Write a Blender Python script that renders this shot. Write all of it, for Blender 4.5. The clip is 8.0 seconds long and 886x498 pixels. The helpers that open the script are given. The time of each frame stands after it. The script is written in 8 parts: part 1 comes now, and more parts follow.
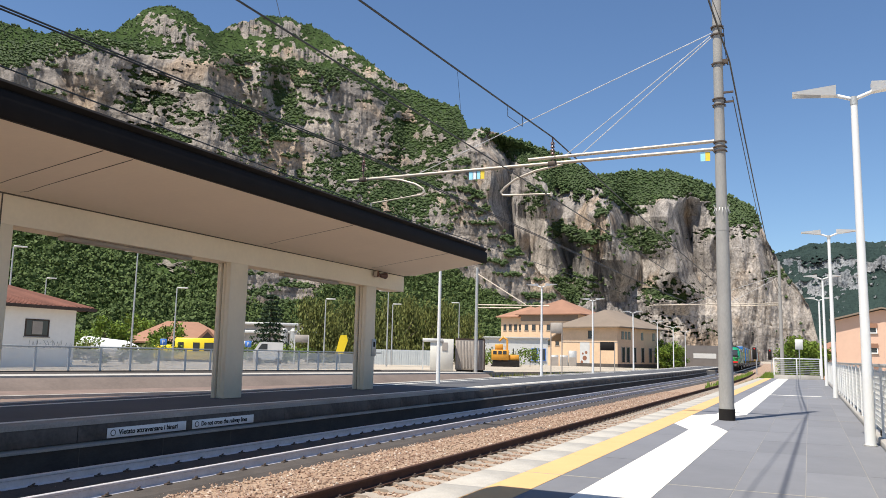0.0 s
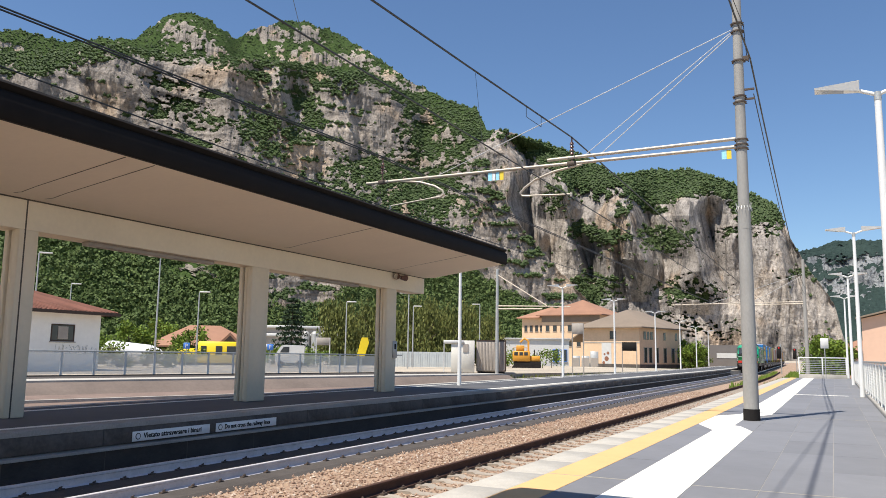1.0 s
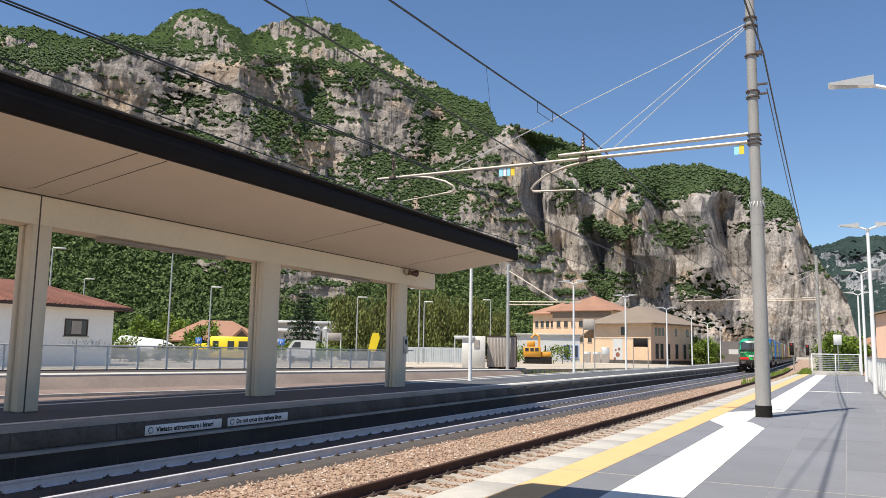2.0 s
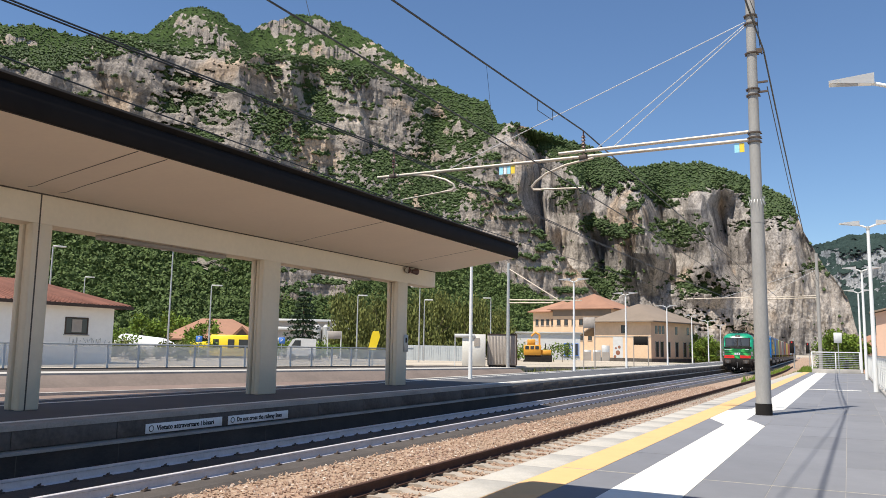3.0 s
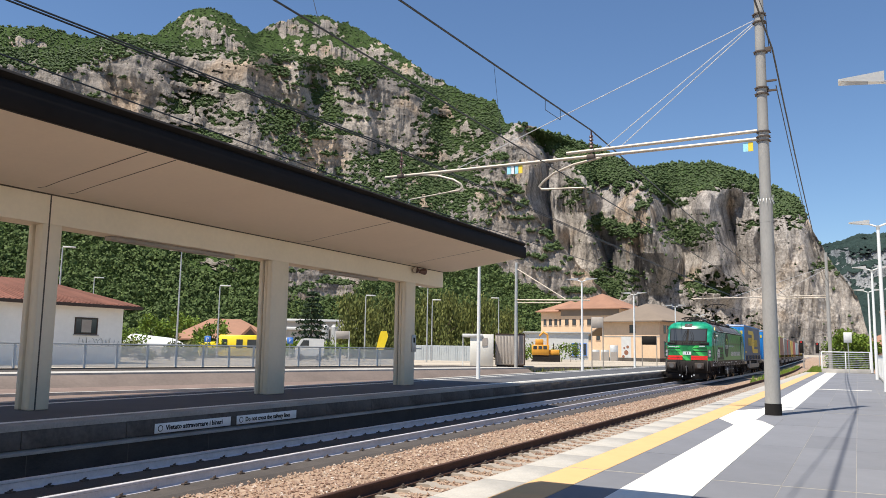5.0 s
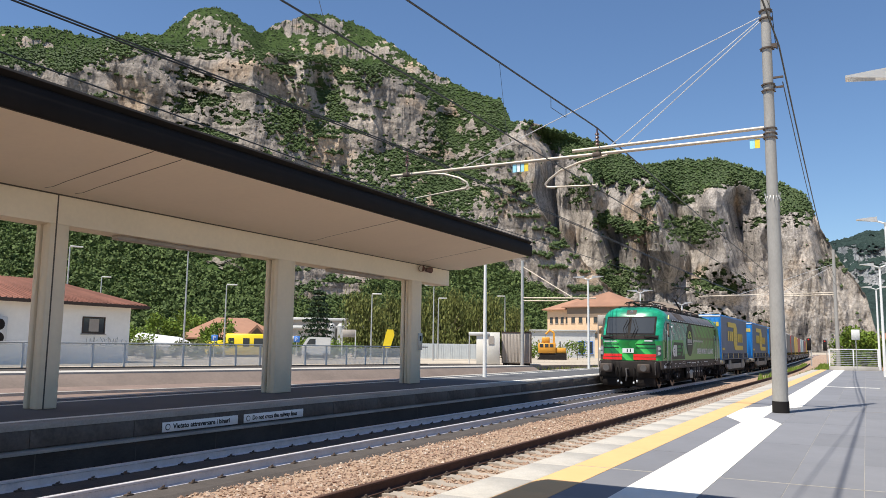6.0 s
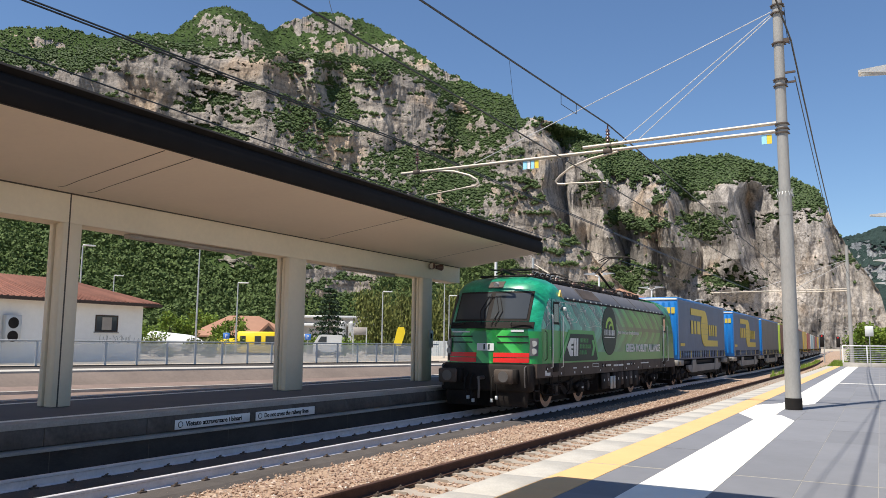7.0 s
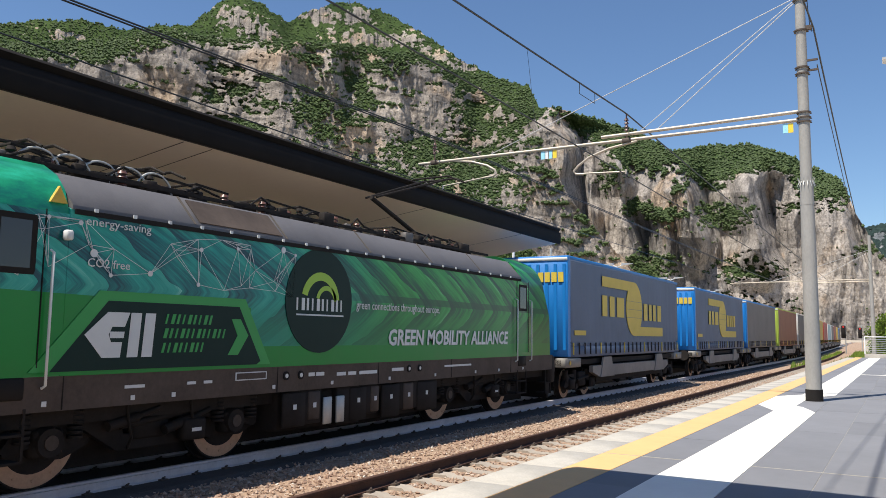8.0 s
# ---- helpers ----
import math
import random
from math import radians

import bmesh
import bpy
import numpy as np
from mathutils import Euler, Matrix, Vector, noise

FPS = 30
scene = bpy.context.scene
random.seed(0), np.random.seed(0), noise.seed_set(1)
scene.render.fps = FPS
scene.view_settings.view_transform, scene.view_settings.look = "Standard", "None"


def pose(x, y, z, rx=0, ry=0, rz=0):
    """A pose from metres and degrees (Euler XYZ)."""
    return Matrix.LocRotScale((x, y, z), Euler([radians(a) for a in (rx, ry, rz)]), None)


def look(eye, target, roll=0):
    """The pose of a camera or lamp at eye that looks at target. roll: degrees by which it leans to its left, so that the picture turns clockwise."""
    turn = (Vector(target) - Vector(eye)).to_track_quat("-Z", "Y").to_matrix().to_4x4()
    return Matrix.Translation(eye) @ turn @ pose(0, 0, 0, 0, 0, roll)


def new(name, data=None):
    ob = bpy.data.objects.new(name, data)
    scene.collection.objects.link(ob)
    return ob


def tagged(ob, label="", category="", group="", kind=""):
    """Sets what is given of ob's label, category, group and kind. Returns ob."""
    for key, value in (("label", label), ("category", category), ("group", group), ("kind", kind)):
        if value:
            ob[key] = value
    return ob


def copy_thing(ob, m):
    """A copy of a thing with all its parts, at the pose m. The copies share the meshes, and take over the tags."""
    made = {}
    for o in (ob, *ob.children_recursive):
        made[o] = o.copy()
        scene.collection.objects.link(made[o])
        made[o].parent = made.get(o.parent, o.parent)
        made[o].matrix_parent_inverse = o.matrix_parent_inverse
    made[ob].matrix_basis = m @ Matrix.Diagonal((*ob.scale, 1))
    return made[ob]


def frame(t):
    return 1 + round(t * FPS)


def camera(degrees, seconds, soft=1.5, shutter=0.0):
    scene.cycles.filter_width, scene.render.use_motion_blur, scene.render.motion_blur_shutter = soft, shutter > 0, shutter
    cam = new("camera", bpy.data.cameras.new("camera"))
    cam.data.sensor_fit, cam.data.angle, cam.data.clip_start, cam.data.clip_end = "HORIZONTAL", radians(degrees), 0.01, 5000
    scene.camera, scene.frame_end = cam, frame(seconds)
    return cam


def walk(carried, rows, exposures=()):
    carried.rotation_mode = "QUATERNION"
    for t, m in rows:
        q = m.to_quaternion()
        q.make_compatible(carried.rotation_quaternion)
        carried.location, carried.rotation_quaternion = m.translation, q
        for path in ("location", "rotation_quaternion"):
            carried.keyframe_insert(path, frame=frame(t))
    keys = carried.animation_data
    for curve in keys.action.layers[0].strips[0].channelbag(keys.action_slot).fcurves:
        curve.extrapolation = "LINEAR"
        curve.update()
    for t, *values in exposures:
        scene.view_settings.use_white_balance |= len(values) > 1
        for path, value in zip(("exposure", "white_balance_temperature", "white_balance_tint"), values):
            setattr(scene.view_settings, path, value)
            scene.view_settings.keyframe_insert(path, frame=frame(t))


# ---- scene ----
cam = camera(59.0, 8.0, soft=0.8, shutter=0.0)
EYE = 1.4
TURNS = [(0, 24.819, 7.584, -1.235), (0.5, 25.715, 7.639, -1.048), (1, 26.345, 7.683, -0.807), (1.5, 27.048, 7.482, -0.973),
         (3, 27.144, 7.217, -0.931), (3.5, 27.116, 7.227, -0.915), (4, 27.283, 7.294, -0.877), (4.5, 27.5, 7.275, -0.91),
         (6, 28.179, 7.074, -0.773), (6.5, 28.464, 7.038, -0.7), (7, 28.968, 6.876, -0.637), (7.5, 29.541, 6.479, -0.679),
         (8, 30.255, 6.158, -0.748)]
walk(cam, [(t, pose(0, 0, EYE, 90 + pitch, roll, yaw)) for t, yaw, pitch, roll in TURNS])

# ---- daylight ----
SUN_WAY = Vector((-0.346 * 0.429, -0.938 * 0.429, 0.903)).normalized()  # towards the sun
world = bpy.data.worlds.new("sky")
scene.world = world
world.use_nodes = True
wn = world.node_tree
sky = wn.nodes.new("ShaderNodeTexSky")
sky.sky_type, sky.sun_disc = "NISHITA", False
sky.sun_elevation, sky.sun_rotation = radians(64.6), math.atan2(SUN_WAY.x, SUN_WAY.y)
sky.air_density, sky.dust_density, sky.ozone_density = 1.0, 0.15, 2.5
clear = wn.nodes.new("ShaderNodeMix")  # clear mountain air
clear.data_type, clear.blend_type = "RGBA", "MULTIPLY"
clear.inputs[0].default_value, clear.inputs[7].default_value = 1.0, (0.9, 1.02, 1.15, 1)
wn.links.new(sky.outputs[0], clear.inputs[6])
wn.links.new(clear.outputs[2], wn.nodes["Background"].inputs[0])
wn.nodes["Background"].inputs[1].default_value = 0.079
sun = new("sun", bpy.data.lights.new("sun", "SUN"))
sun.data.energy, sun.data.angle, sun.data.color = 4.8, radians(0.53), (1.0, 0.93, 0.82)
sun.matrix_world = look((0, 0, 60), Vector((0, 0, 60)) - SUN_WAY)
scene.view_settings.exposure = 0.54


# ---- helpers of this scene ----
def grow(bm, verts, faces):
    vs = [bm.verts.new(v) for v in verts]
    for f in faces:
        bm.faces.new([vs[i] for i in f])
    return vs


def box(bm, x0, x1, y0, y1, z0, z1, b=0.0):
    """A box, its long edges cut by b."""
    if b <= 0:
        grow(bm, [(x, y, z) for x in (x0, x1) for y in (y0, y1) for z in (z0, z1)],
             [(0, 1, 3, 2), (4, 6, 7, 5), (0, 4, 5, 1), (2, 3, 7, 6), (0, 2, 6, 4), (1, 5, 7, 3)])
        return
    got = bmesh.ops.create_cube(bm, size=1, matrix=Matrix.LocRotScale(((x0 + x1) / 2, (y0 + y1) / 2, (z0 + z1) / 2), None, (abs(x1 - x0), abs(y1 - y0), abs(z1 - z0))))
    edges = list({e for v in got["verts"] for e in v.link_edges})
    bmesh.ops.bevel(bm, geom=edges, offset=b, segments=1, affect="EDGES")


def tube(bm, a, b, r, r2=None, seg=10, caps=True):
    a, b = Vector(a), Vector(b)
    r2 = r if r2 is None else r2
    way = (b - a).normalized()
    side = way.orthogonal().normalized()
    up = way.cross(side)
    rings = []
    for p, q in ((a, r), (b, r2)):
        rings.append([bm.verts.new(p + (side * math.cos(2 * math.pi * i / seg) + up * math.sin(2 * math.pi * i / seg)) * q) for i in range(seg)])
    for i in range(seg):
        f = bm.faces.new((rings[0][i], rings[0][(i + 1) % seg], rings[1][(i + 1) % seg], rings[1][i]))
        f.smooth = seg > 6
    if caps:
        bm.faces.new(rings[0][::-1])
        bm.faces.new(rings[1])


def pipe(bm, pts, r, seg=8):
    """One bent tube through the points."""
    pts = [Vector(p) for p in pts]
    rings = []
    side = (pts[1] - pts[0]).orthogonal().normalized()
    for k, p in enumerate(pts):
        way = (pts[min(k + 1, len(pts) - 1)] - pts[max(k - 1, 0)]).normalized()
        side = (side - way * side.dot(way)).normalized()
        up = way.cross(side)
        rings.append([bm.verts.new(p + (side * math.cos(2 * math.pi * i / seg) + up * math.sin(2 * math.pi * i / seg)) * r) for i in range(seg)])
    for a, b in zip(rings, rings[1:]):
        for i in range(seg):
            bm.faces.new((a[i], a[(i + 1) % seg], b[(i + 1) % seg], b[i])).smooth = seg > 6
    bm.faces.new(rings[0][::-1])
    bm.faces.new(rings[-1])


def prism(bm, outline, y0, y1, axis="y"):
    """An outline of (x, z) pushed along y, or of (y, z) pushed along x, or of (x, y) pushed along z."""
    n = len(outline)
    at = {"y": lambda p, d: (p[0], d, p[1]), "x": lambda p, d: (d, p[0], p[1]), "z": lambda p, d: (p[0], p[1], d)}[axis]
    vs = [bm.verts.new(at(p, d)) for d in (y0, y1) for p in outline]
    for i in range(n):
        bm.faces.new((vs[i], vs[(i + 1) % n], vs[n + (i + 1) % n], vs[n + i]))
    bm.faces.new(vs[:n][::-1])
    bm.faces.new(vs[n:])


def mesh_of(name, bm, material):
    bmesh.ops.recalc_face_normals(bm, faces=bm.faces)
    me = bpy.data.meshes.new(name)
    bm.to_mesh(me)
    bm.free()
    me.set_sharp_from_angle(angle=math.radians(56))
    me.materials.append(material)
    return me


def part(name, bm, material, parent=None, label="", at=None):
    ob = new(name, mesh_of(name, bm, material))
    ob.parent = parent
    if at is not None:
        ob.matrix_basis = at
    return tagged(ob, label)


def piece(name, me, parent, x, y, z, rz=0.0):
    ob = new(name, me)
    ob.parent = parent
    ob.location, ob.rotation_euler = (x, y, z), (0, 0, rz)
    return ob


def thing(name, label, category, x=0, y=0, z=0, rz=0, group="", kind=""):
    ob = new(name)
    ob.empty_display_size = 0.2
    ob.matrix_basis = pose(x, y, z, 0, 0, rz)
    return tagged(ob, label, category, group, kind)


def sheet(name, verts, faces, material, smooth=False):
    me = bpy.data.meshes.new(name)
    me.from_pydata(verts, [], faces)
    me.materials.append(material)
    if smooth:
        me.polygons.foreach_set("use_smooth", [True] * len(me.polygons))
    me.update()
    return new(name, me)


def hash01(ix, iy, iz, seed):
    n = (ix.astype(np.int64) * 374761393 + iy.astype(np.int64) * 668265263 + iz.astype(np.int64) * 2147483647 + seed * 1274126177) & 0xFFFFFFFF
    n = ((n ^ (n >> 13)) * 1274126177) & 0xFFFFFFFF
    n = ((n ^ (n >> 16)) * 2246822519) & 0xFFFFFFFF
    return ((n ^ (n >> 15)) & 0xFFFFFF) / float(0xFFFFFF)


def vnoise(x, y, z, seed=0):
    ix, iy, iz = np.floor(x), np.floor(y), np.floor(z)
    fx, fy, fz = x - ix, y - iy, z - iz
    fx, fy, fz = (f * f * (3 - 2 * f) for f in (fx, fy, fz))
    out = 0
    for dx in (0, 1):
        for dy in (0, 1):
            for dz in (0, 1):
                w = (fx if dx else 1 - fx) * (fy if dy else 1 - fy) * (fz if dz else 1 - fz)
                out = out + w * hash01(ix + dx, iy + dy, iz + dz, seed)
    return out * 2 - 1


def fbm(x, y, z, octaves=5, seed=0, gain=0.5):
    out, amp = 0, 1.0
    for k in range(octaves):
        out = out + amp * vnoise(x, y, z, seed + k)
        x, y, z, amp = x * 2.03, y * 2.03, z * 2.03, amp * gain
    return out


def nodes_of(name):
    m = bpy.data.materials.new(name)
    m.use_nodes = True
    nt = m.node_tree
    return m, nt, nt.nodes["Principled BSDF"]


def noise_node(nt, scale, detail=4, rough=0.6, stretch=None, coord="Object"):
    tc = nt.nodes.new("ShaderNodeTexCoord")
    src = tc.outputs[coord]
    if stretch:
        mp = nt.nodes.new("ShaderNodeMapping")
        mp.inputs["Scale"].default_value = stretch
        nt.links.new(src, mp.inputs[0])
        src = mp.outputs[0]
    n = nt.nodes.new("ShaderNodeTexNoise")
    n.inputs["Scale"].default_value, n.inputs["Detail"].default_value, n.inputs["Roughness"].default_value = scale, detail, rough
    nt.links.new(src, n.inputs["Vector"])
    return n.outputs["Fac"]


def ramp(nt, fac, stops):
    r = nt.nodes.new("ShaderNodeValToRGB")
    while len(r.color_ramp.elements) < len(stops):
        r.color_ramp.elements.new(0.5)
    for e, (p, c) in zip(r.color_ramp.elements, stops):
        e.position, e.color = p, (*c, 1) if len(c) == 3 else c
    nt.links.new(fac, r.inputs[0])
    return r.outputs[0]


def mix(nt, fac, a, b, mode="MIX"):
    n = nt.nodes.new("ShaderNodeMix")
    n.data_type, n.blend_type = "RGBA", mode
    for s, v in ((0, fac), (6, a), (7, b)):
        if isinstance(v, (int, float)):
            n.inputs[s].default_value = v
        elif isinstance(v, tuple):
            n.inputs[s].default_value = (*v, 1)
        else:
            nt.links.new(v, n.inputs[s])
    return n.outputs[2]


def calc(nt, op, a, b=0.0, c=None):
    n = nt.nodes.new("ShaderNodeMath")
    n.operation = op
    for i, v in enumerate((a, b) if c is None else (a, b, c)):
        if isinstance(v, (int, float)):
            n.inputs[i].default_value = v
        else:
            nt.links.new(v, n.inputs[i])
    return n.outputs[0]


def bump(nt, bsdf, height, strength, distance=0.01):
    b = nt.nodes.new("ShaderNodeBump")
    b.inputs["Strength"].default_value, b.inputs["Distance"].default_value = strength, distance
    nt.links.new(height, b.inputs["Height"])
    nt.links.new(b.outputs[0], bsdf.inputs["Normal"])


def surf(name, color, rough=0.6, metal=0.0, scale=1.5, amt=0.25, fine=30, bumpy=0.15, per_object=0.0, stretch=None, spec=0.5):
    """Colour with broad stains and fine grain, and relief."""
    m, nt, b = nodes_of(name)
    big = noise_node(nt, scale, 5, 0.65, stretch)
    small = noise_node(nt, fine, 3, 0.6, stretch)
    lo, hi = tuple(c * (1 - amt) for c in color), tuple(min(1, c * (1 + amt * 0.6)) for c in color)
    col = ramp(nt, big, [(0.3, lo), (0.7, hi)])
    col = mix(nt, 0.35, col, ramp(nt, small, [(0.3, lo), (0.7, hi)]))
    if per_object:
        oi = nt.nodes.new("ShaderNodeObjectInfo")
        col = mix(nt, 1.0, col, ramp(nt, oi.outputs["Random"], [(0, (1 - per_object,) * 3), (1, (1.0,) * 3)]), "MULTIPLY")
    nt.links.new(col, b.inputs["Base Color"])
    nt.links.new(calc(nt, "MULTIPLY_ADD", small, 0.2, rough - 0.1), b.inputs["Roughness"])
    b.inputs["Metallic"].default_value = metal
    b.inputs["Specular IOR Level"].default_value = spec
    if bumpy:
        bump(nt, b, small, bumpy)
    return m


def glassy(name, color, rough=0.05, trans=0.0, alpha=1.0):
    m, nt, b = nodes_of(name)
    b.inputs["Base Color"].default_value = (*color, 1)
    b.inputs["Roughness"].default_value = rough
    b.inputs["Transmission Weight"].default_value = trans
    b.inputs["Alpha"].default_value = alpha
    return m


# ---- materials ----
M = {}
M["concrete"] = surf("concrete", (0.36, 0.34, 0.31), 0.85, scale=0.9, amt=0.35, fine=25, bumpy=0.3)
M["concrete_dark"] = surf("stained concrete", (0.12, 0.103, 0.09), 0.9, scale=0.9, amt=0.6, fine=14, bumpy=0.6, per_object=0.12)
# grimy wall concrete; deep shade is also put into its low base colour
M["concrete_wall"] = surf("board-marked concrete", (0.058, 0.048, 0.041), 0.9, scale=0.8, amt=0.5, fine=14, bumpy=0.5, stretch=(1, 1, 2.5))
M["kerb"] = surf("kerb stone", (0.46, 0.435, 0.39), 0.85, scale=2, amt=0.3, fine=40, bumpy=0.3, per_object=0.04)
M["slab"] = surf("grey paving", (0.2, 0.205, 0.225), 0.75, scale=1.2, amt=0.16, fine=60, bumpy=0.1, per_object=0.14)
M["slab_bed"] = surf("paving joint", (0.36, 0.34, 0.3), 0.9)
M["asphalt"] = surf("platform asphalt", (0.09, 0.092, 0.1), 0.85, scale=0.6, amt=0.25, fine=50)
M["yellow_line"] = surf("yellow paving paint", (0.7, 0.43, 0.19), 0.7, scale=1.4, amt=0.12, fine=50)
M["white_line"] = surf("white paving paint", (0.81, 0.79, 0.72), 0.7, scale=1.6, amt=0.08, fine=40)
M["rail"] = surf("worn steel rail", (0.66, 0.64, 0.66), 0.4, 0.25, scale=3, amt=0.2)
M["rail_rust"] = surf("rusty rail", (0.075, 0.035, 0.022), 0.85, scale=4, amt=0.4, fine=40, bumpy=0.3)
M["clip"] = surf("dark clip steel", (0.1, 0.075, 0.06), 0.7, 0.3)
M["sleeper"] = surf("concrete sleeper", (0.4, 0.345, 0.285), 0.85, scale=3, amt=0.2, per_object=0.15)
M["white_wall"] = surf("cream painted concrete", (0.78, 0.69, 0.54), 0.75, scale=0.5, amt=0.09, fine=10, bumpy=0.06)
M["soffit"] = surf("cream soffit panel", (0.82, 0.715, 0.58), 0.7, scale=0.35, amt=0.06, fine=8, bumpy=0.03)
M["fascia"] = surf("black metal fascia", (0.012, 0.01, 0.009), 0.75, 0.0, scale=2, amt=0.3, spec=0.15)
M["groove"] = surf("dark seal", (0.09, 0.075, 0.06), 0.8)
M["mast"] = surf("grey mast concrete", (0.33, 0.32, 0.3), 0.8, scale=2.2, amt=0.22, fine=30, stretch=(1, 1, 0.4))
M["galv"] = surf("galvanised steel", (0.5, 0.5, 0.48), 0.5, 0.5, scale=3, amt=0.2)
M["aluminium"] = surf("weathered aluminium", (0.52, 0.46, 0.38), 0.5, 0.4, scale=3, amt=0.2)
M["wire"] = surf("overhead wire", (0.05, 0.055, 0.06), 0.6, 0.3)
M["wire_light"] = surf("bright steel rope", (0.6, 0.6, 0.6), 0.5, 0.3)
M["hut_grey"] = surf("brown-grey sheet", (0.36, 0.32, 0.28), 0.7, amt=0.2)
M["black"] = surf("black paint", (0.02, 0.018, 0.017), 0.75, amt=0.3, spec=0.15)
M["white_paint"] = surf("white enamel", (0.78, 0.78, 0.76), 0.45, amt=0.06, bumpy=0.02)
M["insul"] = surf("brown insulator", (0.13, 0.06, 0.045), 0.35)
M["blue_flag"] = surf("pale blue plate", (0.35, 0.72, 0.85), 0.5, amt=0.05)
M["yellow_flag"] = surf("yellow plate", (0.85, 0.62, 0.05), 0.5, amt=0.05)
M["white_flag"] = surf("white plate", (0.8, 0.82, 0.82), 0.5, amt=0.05)


def ballast_mat():
    m, nt, b = nodes_of("ballast")
    tc = nt.nodes.new("ShaderNodeTexCoord")
    v = nt.nodes.new("ShaderNodeTexVoronoi")
    v.inputs["Scale"].default_value = 19
    nt.links.new(tc.outputs["Object"], v.inputs["Vector"])
    stone = ramp(nt, v.outputs["Color"], [(0.1, (0.18, 0.115, 0.083)), (0.45, (0.32, 0.225, 0.155)), (0.75, (0.39, 0.29, 0.21)), (1, (0.5, 0.42, 0.35))])
    col = mix(nt, ramp(nt, noise_node(nt, 0.9, 5), [(0.35, (0, 0, 0)), (0.65, (0.8,) * 3)]), stone, (0.37, 0.25, 0.175))
    nt.links.new(col, b.inputs["Base Color"])
    b.inputs["Roughness"].default_value = 0.95
    bump(nt, b, v.outputs["Distance"], 0.9, 0.03)
    return m


def stone_mat():
    m, nt, b = nodes_of("ballast stone")
    g = nt.nodes.new("ShaderNodeNewGeometry")
    col = ramp(nt, g.outputs["Random Per Island"], [(0, (0.16, 0.1, 0.078)), (0.35, (0.3, 0.2, 0.145)), (0.7, (0.38, 0.275, 0.21)), (0.93, (0.46, 0.37, 0.3)), (1, (0.66, 0.62, 0.56))])
    nt.links.new(mix(nt, 0.3, col, ramp(nt, noise_node(nt, 1.1, 4), [(0.35, (0.44, 0.33, 0.22)), (0.65, (0.31, 0.185, 0.13))])), b.inputs["Base Color"])
    b.inputs["Roughness"].default_value = 0.95
    return m


M["ballast"], M["stone"] = ballast_mat(), stone_mat()
# much darker than the rest of the bed
M["ballast_dark"] = surf("dark grey ballast", (0.075, 0.065, 0.06), 0.95, scale=1.2, amt=0.4, fine=26, bumpy=0.9)


def mountain_mat(name, rock_a, rock_b, leaf_a, leaf_b, streaks=0.5, size=1.0, warm=(0.46, 0.35, 0.255)):
    """Limestone in streaks and beds, and woods where they grow."""
    m, nt, b = nodes_of(name)
    at = nt.nodes.new("ShaderNodeAttribute")
    at.attribute_name = "woods"
    streak = noise_node(nt, 0.04 / size, 8, 0.68, (1, 1, 0.16))
    strata = noise_node(nt, 0.06 / size, 7, 0.65, (0.1, 0.1, 1))
    broad = noise_node(nt, 0.006 / size, 5, 0.6)
    grain = noise_node(nt, 0.18 / size, 6, 0.75)
    rock = ramp(nt, broad, [(0.36, rock_a), (0.62, rock_b)])
    rock = mix(nt, ramp(nt, noise_node(nt, 0.0085 / size, 4, 0.55), [(0.54, (0, 0, 0)), (0.63, (0.8,) * 3)]), rock, warm)
    rock = mix(nt, streaks, rock, ramp(nt, streak, [(0.38, (0.3, 0.31, 0.33)), (0.5, (0.95,) * 3), (0.64, (1.25,) * 3)]), "MULTIPLY")
    rock = mix(nt, 1.0 - streaks, rock, ramp(nt, strata, [(0.36, (0.42,) * 3), (0.5, (1.0,) * 3), (0.66, (1.22, 1.2, 1.16))]), "MULTIPLY")
    rock = mix(nt, 0.6, rock, ramp(nt, grain, [(0.38, (0.38,) * 3), (0.5, (1.0,) * 3), (0.63, (1.4,) * 3)]), "MULTIPLY")
    tuft = noise_node(nt, 0.12 / size, 5, 0.7)
    leaf = ramp(nt, tuft, [(0.3, tuple(c * 0.45 for c in leaf_a)), (0.5, leaf_a), (0.72, leaf_b)])
    leaf = mix(nt, ramp(nt, broad, [(0.35, (0, 0, 0)), (0.7, (0.7,) * 3)]), leaf, tuple(c * 1.2 for c in leaf_b))
    mask = ramp(nt, calc(nt, "MULTIPLY_ADD", calc(nt, "SUBTRACT", tuft, 0.5), 1.2, at.outputs["Fac"]), [(0.42, (0, 0, 0)), (0.58, (1, 1, 1))])
    nt.links.new(mix(nt, mask, rock, leaf), b.inputs["Base Color"])
    b.inputs["Roughness"].default_value = 0.95
    b.inputs["Specular IOR Level"].default_value = 0.1
    bump(nt, b, mix(nt, mask, mix(nt, 0.5, streak, grain), tuft), 0.9, 10.0 * size)
    return m


